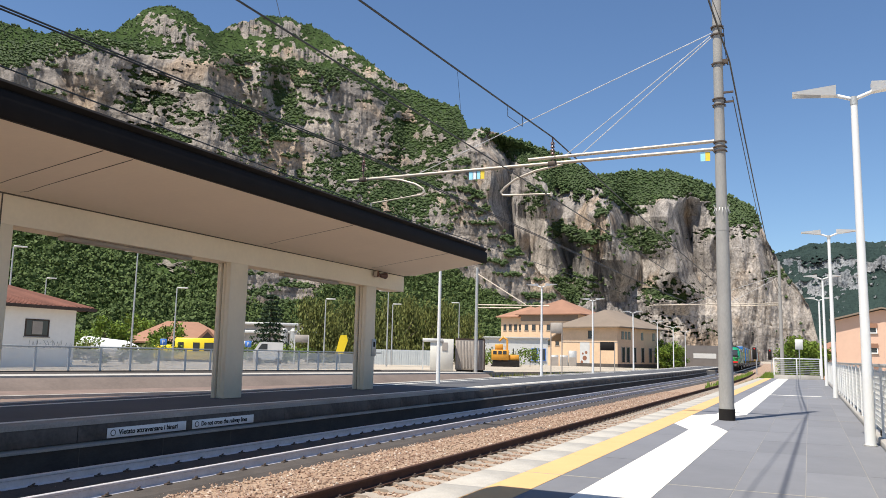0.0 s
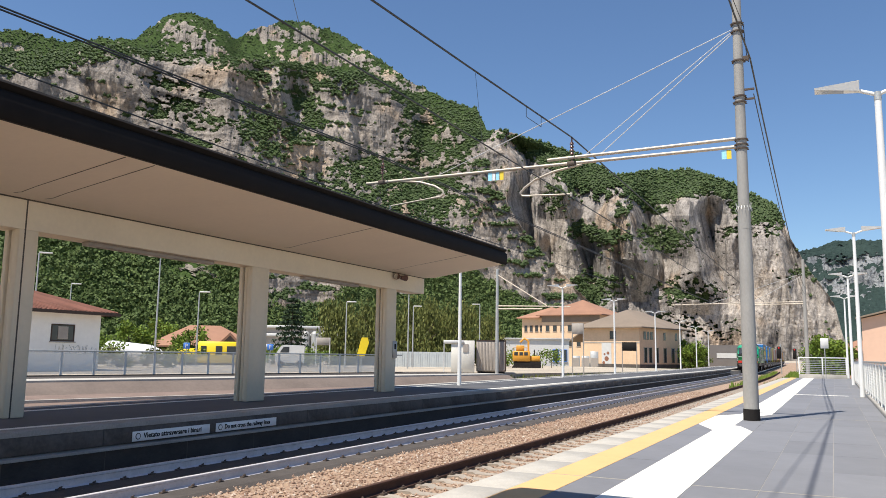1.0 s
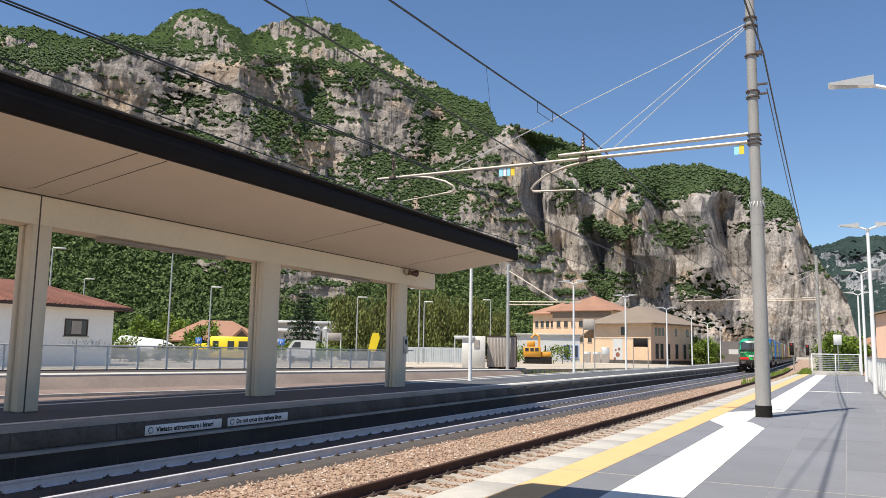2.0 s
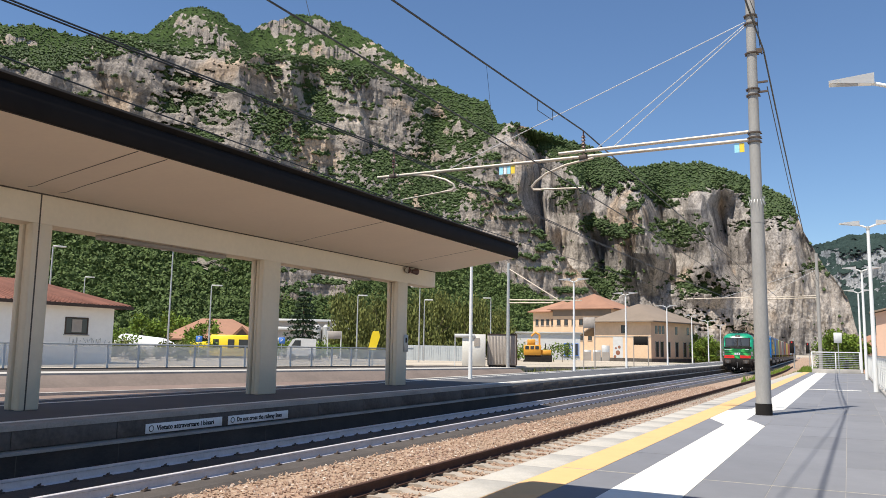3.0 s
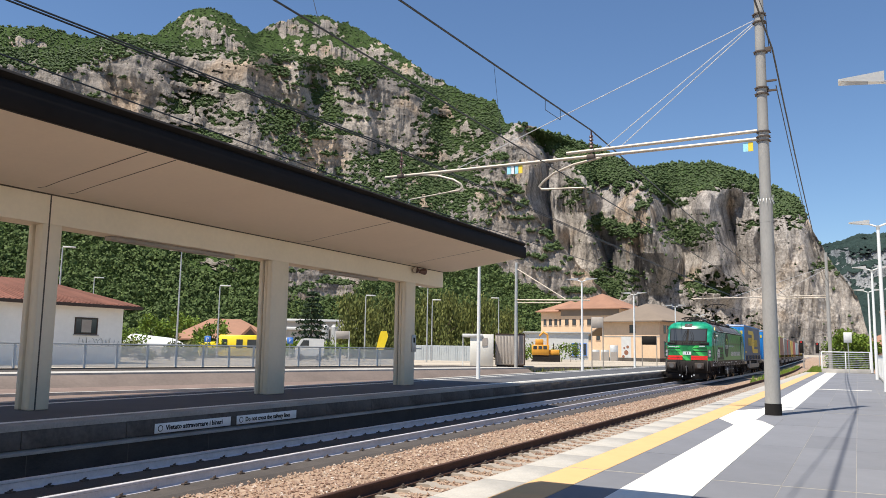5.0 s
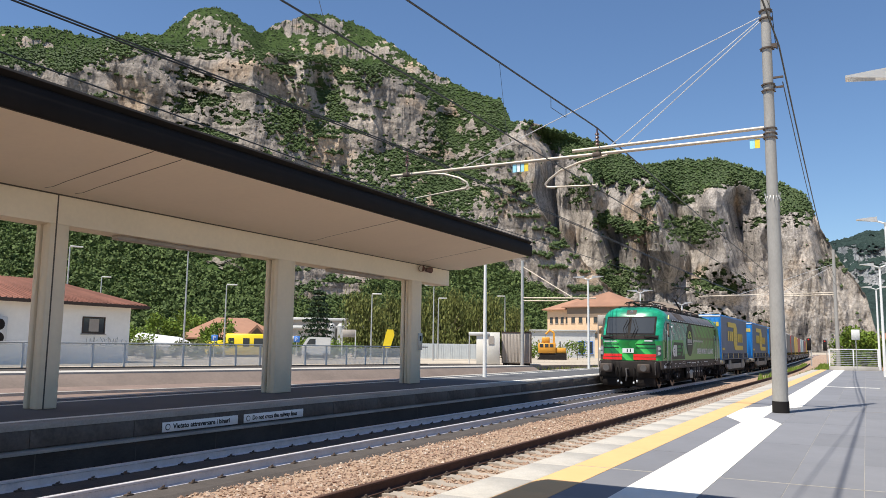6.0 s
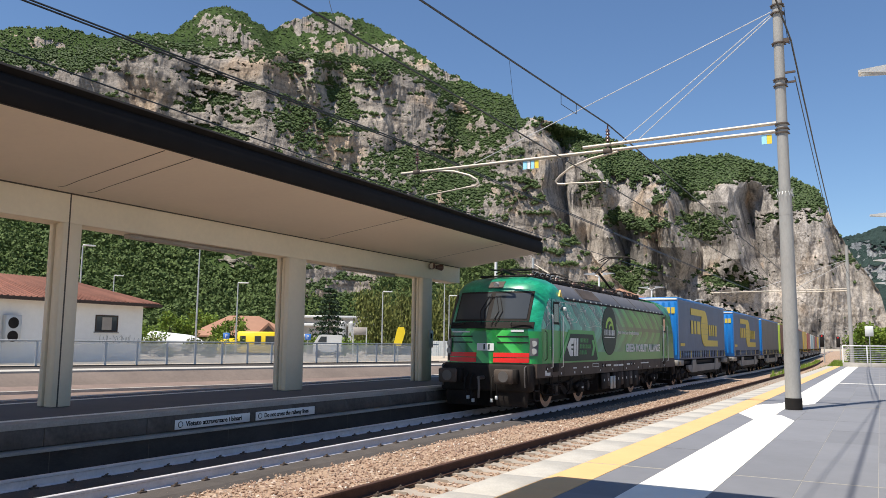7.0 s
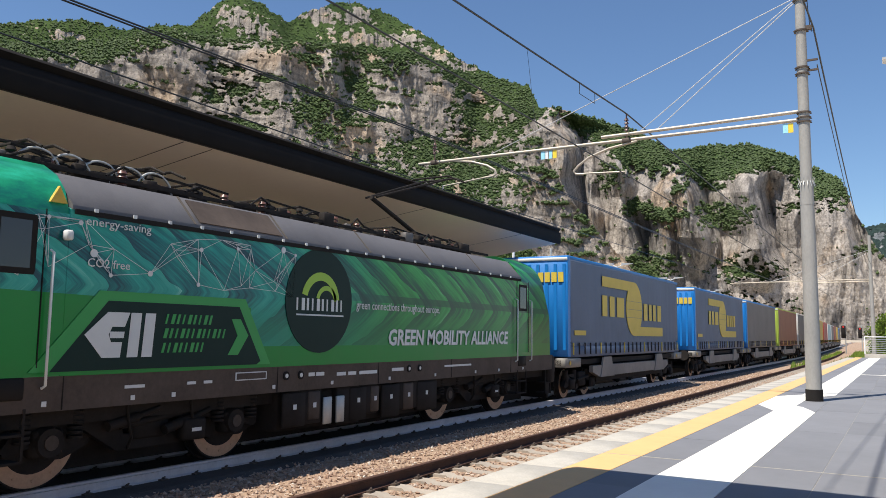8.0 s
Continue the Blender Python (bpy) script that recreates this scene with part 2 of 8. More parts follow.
M["cliff"] = mountain_mat("limestone and woods", (0.265, 0.238, 0.218), (0.37, 0.325, 0.285), (0.034, 0.06, 0.02), (0.068, 0.105, 0.03), 0.35)
M["summit"] = mountain_mat("wooded summit", (0.265, 0.238, 0.218), (0.37, 0.325, 0.285), (0.034, 0.06, 0.02), (0.068, 0.105, 0.03), 0.45)
M["bare"] = mountain_mat("bare limestone cliff", (0.3, 0.277, 0.262), (0.43, 0.386, 0.345), (0.032, 0.06, 0.022), (0.062, 0.1, 0.03), 0.8)
M["hill"] = mountain_mat("wooded slope", (0.27, 0.24, 0.21), (0.42, 0.37, 0.3), (0.045, 0.08, 0.024), (0.085, 0.13, 0.038), 0.5, 0.5, (0.36, 0.31, 0.25))
# aerial haze is put into these blue-grey rock and leaf colours
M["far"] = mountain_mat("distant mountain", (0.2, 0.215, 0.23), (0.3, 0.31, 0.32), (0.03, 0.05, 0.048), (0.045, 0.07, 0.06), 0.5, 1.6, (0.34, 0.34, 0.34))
M["soil"] = surf("dry yard soil", (0.44, 0.38, 0.3), 0.95, scale=0.12, amt=0.4, fine=3, bumpy=0.3)
M["grass"] = surf("weedy grass", (0.14, 0.17, 0.05), 0.95, scale=0.5, amt=0.5, fine=8, bumpy=0.4)

# ---- plan: tracks ----
RAIL_TOP = -0.55
TRACK_NEAR, TRACK_TRAIN = -5.58, -9.95
SLEEPER_TOP = RAIL_TOP - 0.172


def bend(y):
    """How far the line has swung to the left at y."""
    if y < 70:
        return 0.0
    if y < 115:
        return -0.036 * (y - 70) ** 2 / 90
    return -0.036 * (22.5 + y - 115)


def heading(y):
    """The line's turn at y, in degrees."""
    return math.degrees(0.036 * min(max(y - 70, 0), 45) / 45)


def ribbon(name, outline, x, y0, y1, material, kind="structure", label=""):
    """An outline of (x, z) laid along the bending line."""
    ys = [y0] + [y for y in range(-20, 700, 6) if y0 < y < y1 and (y > 66 or y == -2)] + [y1]
    verts = [(x + p + bend(y), y, q) for y in ys for p, q in outline]
    n = len(outline)
    faces = [(k * n + i, k * n + (i + 1) % n, (k + 1) * n + (i + 1) % n, (k + 1) * n + i) for k in range(len(ys) - 1) for i in range(n)]
    faces += [tuple(range(n))[::-1], tuple(range((len(ys) - 1) * n, len(ys) * n))]
    return tagged(sheet(name, verts, faces, material), label, kind=kind)


RAIL_SHAPE = [(-0.075, -0.172), (0.075, -0.172), (0.075, -0.158), (0.012, -0.142), (0.009, -0.05), (0.036, -0.036), (0.036, -0.008), (0.026, 0),
              (-0.026, 0), (-0.036, -0.008), (-0.036, -0.036), (-0.009, -0.05), (-0.012, -0.142), (-0.075, -0.158)]

# ---- ground, mountains ----
def ground():
    n = 40
    xs = [-4800 + 9600 * i / n for i in range(n + 1)]
    verts = [(x, y, -1.15) for y in xs for x in xs]
    faces = [(j * (n + 1) + i, j * (n + 1) + i + 1, (j + 1) * (n + 1) + i + 1, (j + 1) * (n + 1) + i) for j in range(n) for i in range(n)]
    tagged(sheet("ground", verts, faces, M["soil"]), "dry pale soil of the valley floor", "ground", kind="structure")


def blur(field, width):
    """Softens rows of a field over so many columns."""
    w = max(1, int(width))
    win = np.hanning(2 * w + 3)[1:-1]
    return np.stack([np.convolve(np.pad(row, w, mode="edge"), win / win.sum(), mode="valid") for row in field])


def massif(name, label, near, crest, material, nu, nv, seed, trees_above=None, woods=(), bare=(), edges=(), start=-1.0, ledges=0.0, rock=80, slope=40, ribs=18.0, strata=1.5, crag=4.0, foot=-0.3, soften=0.5):
    """A mountain face seen from its foot, by bearing and elevation in degrees. Woods lie on slopes, rock stands steep.
    crest, trees_above: (bearing, elevation). woods, bare: (bearing, elevation, half width, half height).
    edges: corners of buttresses (bearing, elevation at the top, bearing, elevation at the bottom, width, depth)."""
    a0, a1 = crest[0][0], crest[-1][0]
    U, V = np.meshgrid(np.linspace(a0, a1, nu), np.linspace(0, 1, nv))
    top = blur(np.interp(U[:1], [c[0] for c in crest], [c[1] for c in crest]), soften / (a1 - a0) * nu)
    top = top + 0.09 * fbm(U[:1] * 2.2, U[:1] * 0, U[:1] * 0, 5, seed + 3, 0.7)
    E = foot + (top - foot) * V
    warp_u = U + 0.35 * fbm(U * 0.9, E * 1.1, U * 0, 4, seed + 5)
    warp_e = E + 0.3 * fbm(U * 0.8, E * 1.4, U * 0 + 9, 4, seed + 6)
    field = np.full(U.shape, float(start))
    if trees_above:
        field = np.maximum(field, 1.6 * (warp_e - np.interp(warp_u, [p[0] for p in trees_above], [p[1] for p in trees_above])))
    if ledges:
        field = np.maximum(field, 2.2 * (fbm(U * 0.55, E * 2.6, U * 0 + 4, 5, seed + 7, 0.6) - 1.0 + ledges))
    for b, e, w, h in woods:
        field = np.maximum(field, 0.85 - np.sqrt(((warp_u - b) / w) ** 2 + ((warp_e - e) / h) ** 2))
    for b, e, w, h in bare:
        field = np.minimum(field, np.sqrt(((warp_u - b) / w) ** 2 + ((warp_e - e) / h) ** 2) - 0.8)
    field = field + 0.75 * fbm(U * 3.2, E * 4.6, U * 0 + 2, 5, seed + 8, 0.65)
    green = np.clip(field * 5 + 0.5, 0, 1)
    # distance: climb the face column by column
    soft = blur(blur(np.clip(field * 2 + 0.5, 0, 1), 1.6 / (a1 - a0) * nu).T, nv * 0.015).T
    steep = np.radians(rock + (slope - rock) * soft)
    er = np.radians(E)
    step = np.diff(er, axis=0, prepend=er[:1] - 1e-6)
    base = np.interp(U[:1], [p[0] for p in near], [p[1] for p in near])
    R = base * np.exp(np.cumsum(step / np.cos(er) ** 2 / np.maximum(np.tan(steep) - np.tan(er), 0.18), axis=0))
    Z = R * np.tan(er)
    A = np.radians(U)
    px, py = np.sin(A) * base, np.cos(A) * base
    out = ribs * fbm(px / 120, py / 120, Z / 500, 4, seed, 0.5)
    out = out + ribs * 0.6 * (0.5 - np.abs(fbm(px / 50, py / 50, Z / 260, 4, seed + 9, 0.5)))
    out = out + crag * 1.1 * (0.5 - np.abs(fbm(px / 24, py / 24, Z / 110, 4, seed + 27, 0.55)))
    bed = Z / 21 + 1.3 * fbm(px / 240, py / 240, Z / 90, 3, seed + 30)
    part_bed = bed - np.floor(bed)
    out = out + strata * (np.minimum(part_bed * 3, 1) - part_bed) * (1 + fbm(px / 60, py / 60, np.floor(bed) * 3.7, 3, seed + 33))
    out = out + crag * fbm(px / 16, py / 16, Z / 40, 4, seed + 20, 0.5)
    out = out * (1 - 0.55 * green)
    for b0, e0, b1, e1, w, depth in edges:
        t = np.clip((e0 - E) / (e0 - e1), 0, 1)
        d = U - (b0 + (b1 - b0) * t + 0.3 * fbm(U * 0, E * 0.45, U * 0 + b0, 2, seed + 41, 0.4))
        fade = np.clip((e0 + 0.7 - E) / 2.2, 0, 1) * np.clip((E - e1 + 1.6) / 3.0, 0, 1)
        fall = 0.8 * w
        out = out + 0.5 * depth * fade * np.where(d < 0, np.clip(1 + d / (2.2 * w), 0, 1), np.clip(1 - 2 * d / fall, -1, 1) * np.clip(1 - (d - fall) / (1.6 * w), 0, 1))
    R = R - out * (0.3 + 0.7 * np.clip(V * 12, 0, 1)) * np.clip((1 - V) * 25, 0.1, 1)
    Z = EYE + R * np.tan(er)
    X, Y = np.sin(A) * R, np.cos(A) * R
    # the far side drops away behind the crest
    X, Y, Z = (np.concatenate([q, q[-1:] * k]) for q, k in ((X, 1.25), (Y, 1.25), (Z, 0.7)))
    green = np.concatenate([green, green[-1:]])
    co = np.stack([X, Y, Z], -1).reshape(-1, 3)
    me = bpy.data.meshes.new(name)
    j, i = np.meshgrid(np.arange(nv), np.arange(nu - 1), indexing="ij")
    a = (j * nu + i).ravel()
    quads = np.stack([a, a + 1, a + nu + 1, a + nu], -1)
    me.vertices.add(len(co))
    me.vertices.foreach_set("co", co.ravel())
    me.loops.add(quads.size)
    me.loops.foreach_set("vertex_index", quads.ravel())
    me.polygons.add(len(quads))
    me.polygons.foreach_set("loop_start", np.arange(0, quads.size, 4))
    me.polygons.foreach_set("loop_total", np.full(len(quads), 4))
    me.update(calc_edges=True)
    me.shade_flat()
    mask = me.attributes.new("woods", "FLOAT", "POINT")
    mask.data.foreach_set("value", green.ravel().astype(np.float32))
    me.materials.append(material)
    return tagged(new(name, me), label, "mountain", kind="structure")


def mountains():
    massif("mountain_far", "distant mountain tinted blue-grey for haze, with bare slabs", [(-8, 3300), (16, 3300)], [(-8, 6.5), (-2, 7.0), (-1, 7.3), (0, 7.7), (1.2, 7.8), (2.5, 7.6), (5, 7.8), (9, 8.2), (16, 7.0)],
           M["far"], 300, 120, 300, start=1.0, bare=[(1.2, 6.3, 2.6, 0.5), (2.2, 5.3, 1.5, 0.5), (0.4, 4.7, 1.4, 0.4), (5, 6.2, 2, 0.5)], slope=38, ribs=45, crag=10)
    massif("mountain_summit", "rounded wooded summits with rock bands", [(-74, 2100), (-22, 2300)],
           [(-74, 15), (-64, 18.2), (-58, 19.8), (-56.1, 20.1), (-54.4, 20.0), (-52.9, 20.0), (-51, 20.6), (-49, 20.8), (-48.3, 21.5), (-47.6, 22.2), (-46.8, 22.8), (-45.9, 23.0), (-45, 23.0), (-44.1, 22.8), (-43.1, 22.3), (-42.2, 21.8), (-41.4, 22.2),
            (-40.4, 22.7), (-38.8, 23.3), (-37.1, 23.4), (-34.6, 22.7), (-31.9, 21.5), (-29.3, 19.8), (-27.2, 18.9), (-25.5, 18.2), (-24.1, 17.9), (-22, 14)],
           M["summit"], 820, 170, 210, start=1.0, bare=[(-45.5, 21.5, 1.6, 0.9), (-46.4, 21.9, 0.8, 0.5), (-43.4, 20.8, 0.9, 0.7), (-39.6, 22.4, 1.8, 0.45), (-37.1, 22.5, 1.1, 0.5), (-36.4, 21.1, 2.5, 0.5), (-33.2, 21.2, 1.1, 0.7), (-31.1, 20.2, 1.7, 0.7), (-29.7, 19.2, 1.3, 0.6), (-57.3, 19.2, 1.2, 0.3)],
           edges=[(-44.6, 22.3, -44.2, 20.6, 0.7, 60), (-42.9, 21.4, -42.6, 20.2, 0.6, 50), (-32.4, 21.5, -31.9, 19.8, 0.7, 60), (-30.2, 20, -29.8, 18.6, 0.7, 50)], foot=12, slope=42, ribs=14, strata=0.5, crag=2.0, soften=0.25)
    massif("mountain_wall", "long banded limestone wall above wooded slopes", [(-74, 1150), (-40, 1150), (-26, 1250), (-15, 1350)],
           [(-74, 15), (-64, 17), (-57.9, 18.4), (-54.3, 19.1), (-51.2, 20.1), (-48.9, 20.2), (-47.1, 20.2), (-43.5, 20.3), (-40.7, 20.5), (-37, 20.6), (-34.9, 20.2), (-31.9, 20.1), (-29.3, 19), (-26.7, 18.5), (-24.1, 17.7), (-23.4, 15.0), (-22.6, 12.5), (-20.8, 9.5), (-18.3, 6.5), (-15, 3)],
           M["cliff"], 1000, 330, 11,
           trees_above=[(-74, 15), (-57.8, 17.5), (-55.9, 17.6), (-54.2, 17.8), (-52.9, 18.7), (-51.1, 19.6), (-48.9, 19.6), (-47, 20), (-43.5, 20), (-40.7, 20.2), (-37, 20.2), (-35.3, 19.4), (-33.2, 19.6), (-31, 19.2), (-29.5, 18.2), (-28.7, 16.5), (-28.2, 15.1), (-27.1, 14.6), (-25.4, 14.3), (-24.1, 15.1), (-23.1, 16.5)],
           woods=[(-46.2, 18.2, 1.2, 0.3), (-45.3, 16.8, 1.5, 0.4), (-43.9, 16, 1.4, 0.4), (-40.7, 19.4, 1.2, 0.5), (-40.3, 15.9, 1.5, 1.1), (-39.2, 14.4, 1.1, 0.8), (-37, 19.9, 1.9, 0.3), (-36.9, 17.7, 1.0, 1.2), (-37.6, 15.5, 0.9, 0.6), (-35.3, 19.2, 2.1, 0.4), (-31.3, 12.9, 3.6, 1.6),
                  (-28.4, 15.9, 1.2, 1.9), (-28.3, 11.4, 3.6, 2.6), (-26.7, 13.0, 1.9, 2.5), (-34, 11.3, 4.5, 0.9), (-47.6, 16.2, 0.9, 0.3), (-29.1, 18.5, 1.1, 0.9), (-25.9, 16.5, 1.3, 1.6)],
           bare=[(-26.8, 13.9, 1.4, 0.5), (-25, 9.8, 2.0, 0.8), (-27.9, 17.2, 0.9, 0.5), (-26.1, 15.9, 0.9, 0.6)],
           edges=[(-48.8, 18.5, -47.8, 16.9, 0.8, 70), (-52.5, 17.7, -51.6, 15.5, 0.8, 70), (-39.1, 19.9, -38.1, 16.6, 1.0, 90), (-33.9, 17.5, -33.5, 15.1, 0.6, 45), (-29.3, 17.3, -28.8, 15, 0.9, 60), (-51, 17.4, -50.7, 15.4, 0.5, 25), (-42.7, 19.4, -42.4, 17.5, 0.5, 25), (-36.0, 16.5, -35.6, 14.5, 0.5, 25), (-44.6, 18.8, -44.4, 17.4, 0.4, 20)],
           ledges=0.36, rock=80, ribs=17, strata=1.6, crag=4.0, soften=0.3)
    massif("mountain_cliff", "sheer limestone cliff with dark streaks", [(-30, 1650), (-14, 1600), (1, 1650)],
           [(-30, 13), (-27.5, 14.5), (-24.3, 15.8), (-23, 16.4), (-21.8, 16.4), (-20.4, 15.8), (-19.1, 15.5), (-16.6, 14.5), (-15, 13.7), (-13.8, 13.0), (-11.8, 13.2), (-8.7, 13.1), (-6.1, 12.1), (-4.9, 11.3), (-3.1, 10.4), (-2.7, 9.3), (-2.3, 8.1), (-1.7, 6.8), (-0.8, 5.2), (0.2, 3.6), (0.5, 1.9), (1, 0.3)],
           M["bare"], 760, 330, 77,
           trees_above=[(-30, 12), (-27.5, 13), (-24.1, 14.7), (-22.7, 16.1), (-21.6, 16), (-21, 15.1), (-19.9, 14.1), (-17.9, 13), (-17.1, 11.8), (-15.8, 11.7), (-13.2, 11.8), (-12.5, 10.9), (-11.1, 10.2), (-9.3, 11.2), (-7.1, 11.4), (-5.5, 9.7), (-4.4, 9.2), (-3, 9.2), (-2.2, 8.4), (1, 6)],
           woods=[(-10.2, 8.3, 1.7, 0.9), (-14.3, 8.6, 1.3, 0.6), (-15.5, 4.7, 1.6, 1.1), (-16.1, 9.1, 0.9, 0.6), (-9.1, 4.6, 1.8, 0.7), (-18.3, 11.2, 0.8, 0.9), (-13.4, 10.5, 0.4, 0.5), (-25.3, 5.6, 3.7, 2.5), (-20.3, 3.6, 3.3, 1.2), (-5, 8.7, 1.4, 0.35), (-1.7, 5.8, 0.7, 0.3), (-11.8, 11.6, 0.8, 0.7), (-12.5, 2.2, 5, 0.7)],
           edges=[(-13.1, 11.6, -12, 5.5, 1.7, 210), (-8.8, 11.4, -7.7, 4.6, 1.6, 210), (-22.2, 16.2, -20.9, 6.1, 1.8, 200), (-18.1, 13.4, -17.1, 10.6, 1.1, 120), (-17.5, 9.2, -16.3, 4.5, 1.1, 130), (-20.1, 13.1, -19.3, 6.1, 1.0, 90), (-14.5, 8.9, -13.9, 4.1, 0.7, 55), (-5.9, 9.4, -5.6, 4.8, 0.7, 50),
                  (-3.2, 8.5, -2.5, 4, 0.7, 50), (-10.7, 10.8, -10.3, 9.6, 0.6, 60), (-11.2, 7.2, -10.7, 3.3, 0.6, 40)],
           rock=83, ribs=26, strata=0.3, crag=5.2, soften=0.2)
    massif("hillside", "dense wooded hillside behind the village", [(-78, 420), (-40, 430), (-14, 640)],
           [(-78, 12), (-60, 12), (-50, 11.6), (-45, 10.5), (-42.5, 8.8), (-41, 6.0), (-39.5, 3.6), (-38, 2.6), (-35.5, 2.6), (-33.5, 4.5), (-32, 6.4), (-30.7, 7.2), (-27.5, 7.4), (-25.5, 6.8), (-22.4, 4.8), (-19.1, 3.2), (-14, 1.5)],
           M["hill"], 420, 140, 140, start=1.0, bare=[(-38, 4.4, 3.2, 1.6), (-35.6, 4.0, 2.2, 1.4), (-46, 7.2, 1.3, 0.35), (-43.5, 5.6, 1.2, 0.4)], slope=30, ribs=8, strata=0, crag=2)


ground()
mountains()


# ---- tracks ----
def clip_mesh():
    bm = bmesh.new()
    for s in (-1, 1):
        box(bm, s * 0.08, s * 0.15, -0.06, 0.06, 0.0, 0.03)
        tube(bm, (s * 0.11, -0.045, 0.02), (s * 0.09, 0.05, 0.05), 0.013, seg=6)
        tube(bm, (s * 0.12, 0.0, 0), (s * 0.12, 0.0, 0.055), 0.02, seg=6)
    return mesh_of("rail_clip", bm, M["clip"])


def tracks():
    for x, mat_name, far_end, word in ((TRACK_TRAIN, "rail", 520, "worn bright running rail on concrete sleepers"), (TRACK_NEAR, "rail_rust", 140, "rusty brown running rail on concrete sleepers")):
        for side in (-0.753, 0.753):
            ribbon("rail", [(p, q + RAIL_TOP) for p, q in RAIL_SHAPE], x + side, -14, far_end, M[mat_name], label=word)
    # tracks beyond the island platform
    for x in (-19.3, -23.6):
        for side in (-0.753, 0.753):
            ribbon("rail", [(p, q + RAIL_TOP - 0.1) for p, q in RAIL_SHAPE], x + side, -10, 140, M["rail_rust"], label="rusty rail behind the island platform")
    ribbon("ballast_bed", [(-4.0, -1.1), (4.0, -1.1), (4.0, -0.80), (3.4, -0.765), (-3.4, -0.765), (-4.0, -0.8)], -7.7, -14, 560, M["ballast"], label="pale brown ballast bed of the tracks")
    ribbon("ballast_bed", [(-6.0, -1.1), (6.0, -1.1), (6.0, -0.86), (-6.0, -0.86)], -22.2, -14, 200, M["ballast"], label="ballast bed behind the island platform")
    ribbon("ballast_fill", [(-1.5, -0.8), (1.5, -0.8), (1.3, SLEEPER_TOP + 0.012), (-1.3, SLEEPER_TOP + 0.012)], TRACK_TRAIN, -14, 300, M["ballast_dark"], label="grey ballast between the running rails")
    bm = bmesh.new()
    prism(bm, [(-1.2, -0.2), (1.2, -0.2), (1.18, -0.01), (1.0, 0), (0.45, 0), (0.4, -0.03), (-0.4, -0.03), (-0.45, 0), (-1.0, 0), (-1.18, -0.01)], -0.13, 0.13)
    me_s, me_c = mesh_of("sleeper", bm, M["sleeper"]), clip_mesh()
    for x, shift in ((TRACK_NEAR, 0.0), (TRACK_TRAIN, 0.2)):
        line = thing("sleepers", "pale concrete sleepers with spring clips", "sleepers", kind="structure")
        for k in range(110):
            y = 4.0 + shift + 0.6 * k
            rz = random.uniform(-0.01, 0.01)
            s = piece("sleeper", me_s, line, x + bend(y), y, SLEEPER_TOP, rz)
            if k < 75:
                for side in (-0.753, 0.753):
                    piece("rail_clip", me_c, s, side, 0, 0.002)


def stones():
    """Loose ballast, as stuff."""
    rng = np.random.default_rng(4)
    n = 42000
    y = 5 + 48 * rng.random(n) ** 1.6
    x = -11.2 + 7.1 * rng.random(n)
    keep = np.ones(n, bool)
    for t in (TRACK_NEAR, TRACK_TRAIN):
        for s in (-0.753, 0.753):
            keep &= np.abs(x - t - s) > 0.16
        on = (np.abs(x - t) < 1.25) & (np.abs((y - 4.0 - (0.2 if t == TRACK_TRAIN else 0)) % 0.6 - 0.3) > 0.16)
        keep &= ~on
    x, y = x[keep], y[keep]
    n = len(x)
    base = np.array([(1, 0, 0), (-1, 0, 0), (0, 1, 0), (0, -1, 0), (0, 0, 1), (0, 0, -1)], float)
    r = 0.015 + 0.022 * rng.random((n, 1, 1))
    v = base[None] * r * (0.6 + 0.8 * rng.random((n, 6, 3))) + rng.normal(0, 0.006, (n, 6, 3))
    a = rng.random(n) * 6.28
    c, s = np.cos(a)[:, None], np.sin(a)[:, None]
    vx, vy = v[..., 0] * c - v[..., 1] * s, v[..., 0] * s + v[..., 1] * c
    v = np.stack([vx + x[:, None], vy + y[:, None], v[..., 2] * 0.8 - 0.765 + 0.022 * rng.random((n, 1))], -1).reshape(-1, 3)
    tri = np.array([(0, 2, 4), (2, 1, 4), (1, 3, 4), (3, 0, 4), (2, 0, 5), (1, 2, 5), (3, 1, 5), (0, 3, 5)])
    f = (tri[None] + 6 * np.arange(n)[:, None, None]).reshape(-1, 3)
    tagged(sheet("ballast_stones", v.tolist(), f.tolist(), M["stone"]), "loose pinkish brown ballast stones", "ballast", kind="stuff")


# ---- platforms ----
EDGE = -3.67


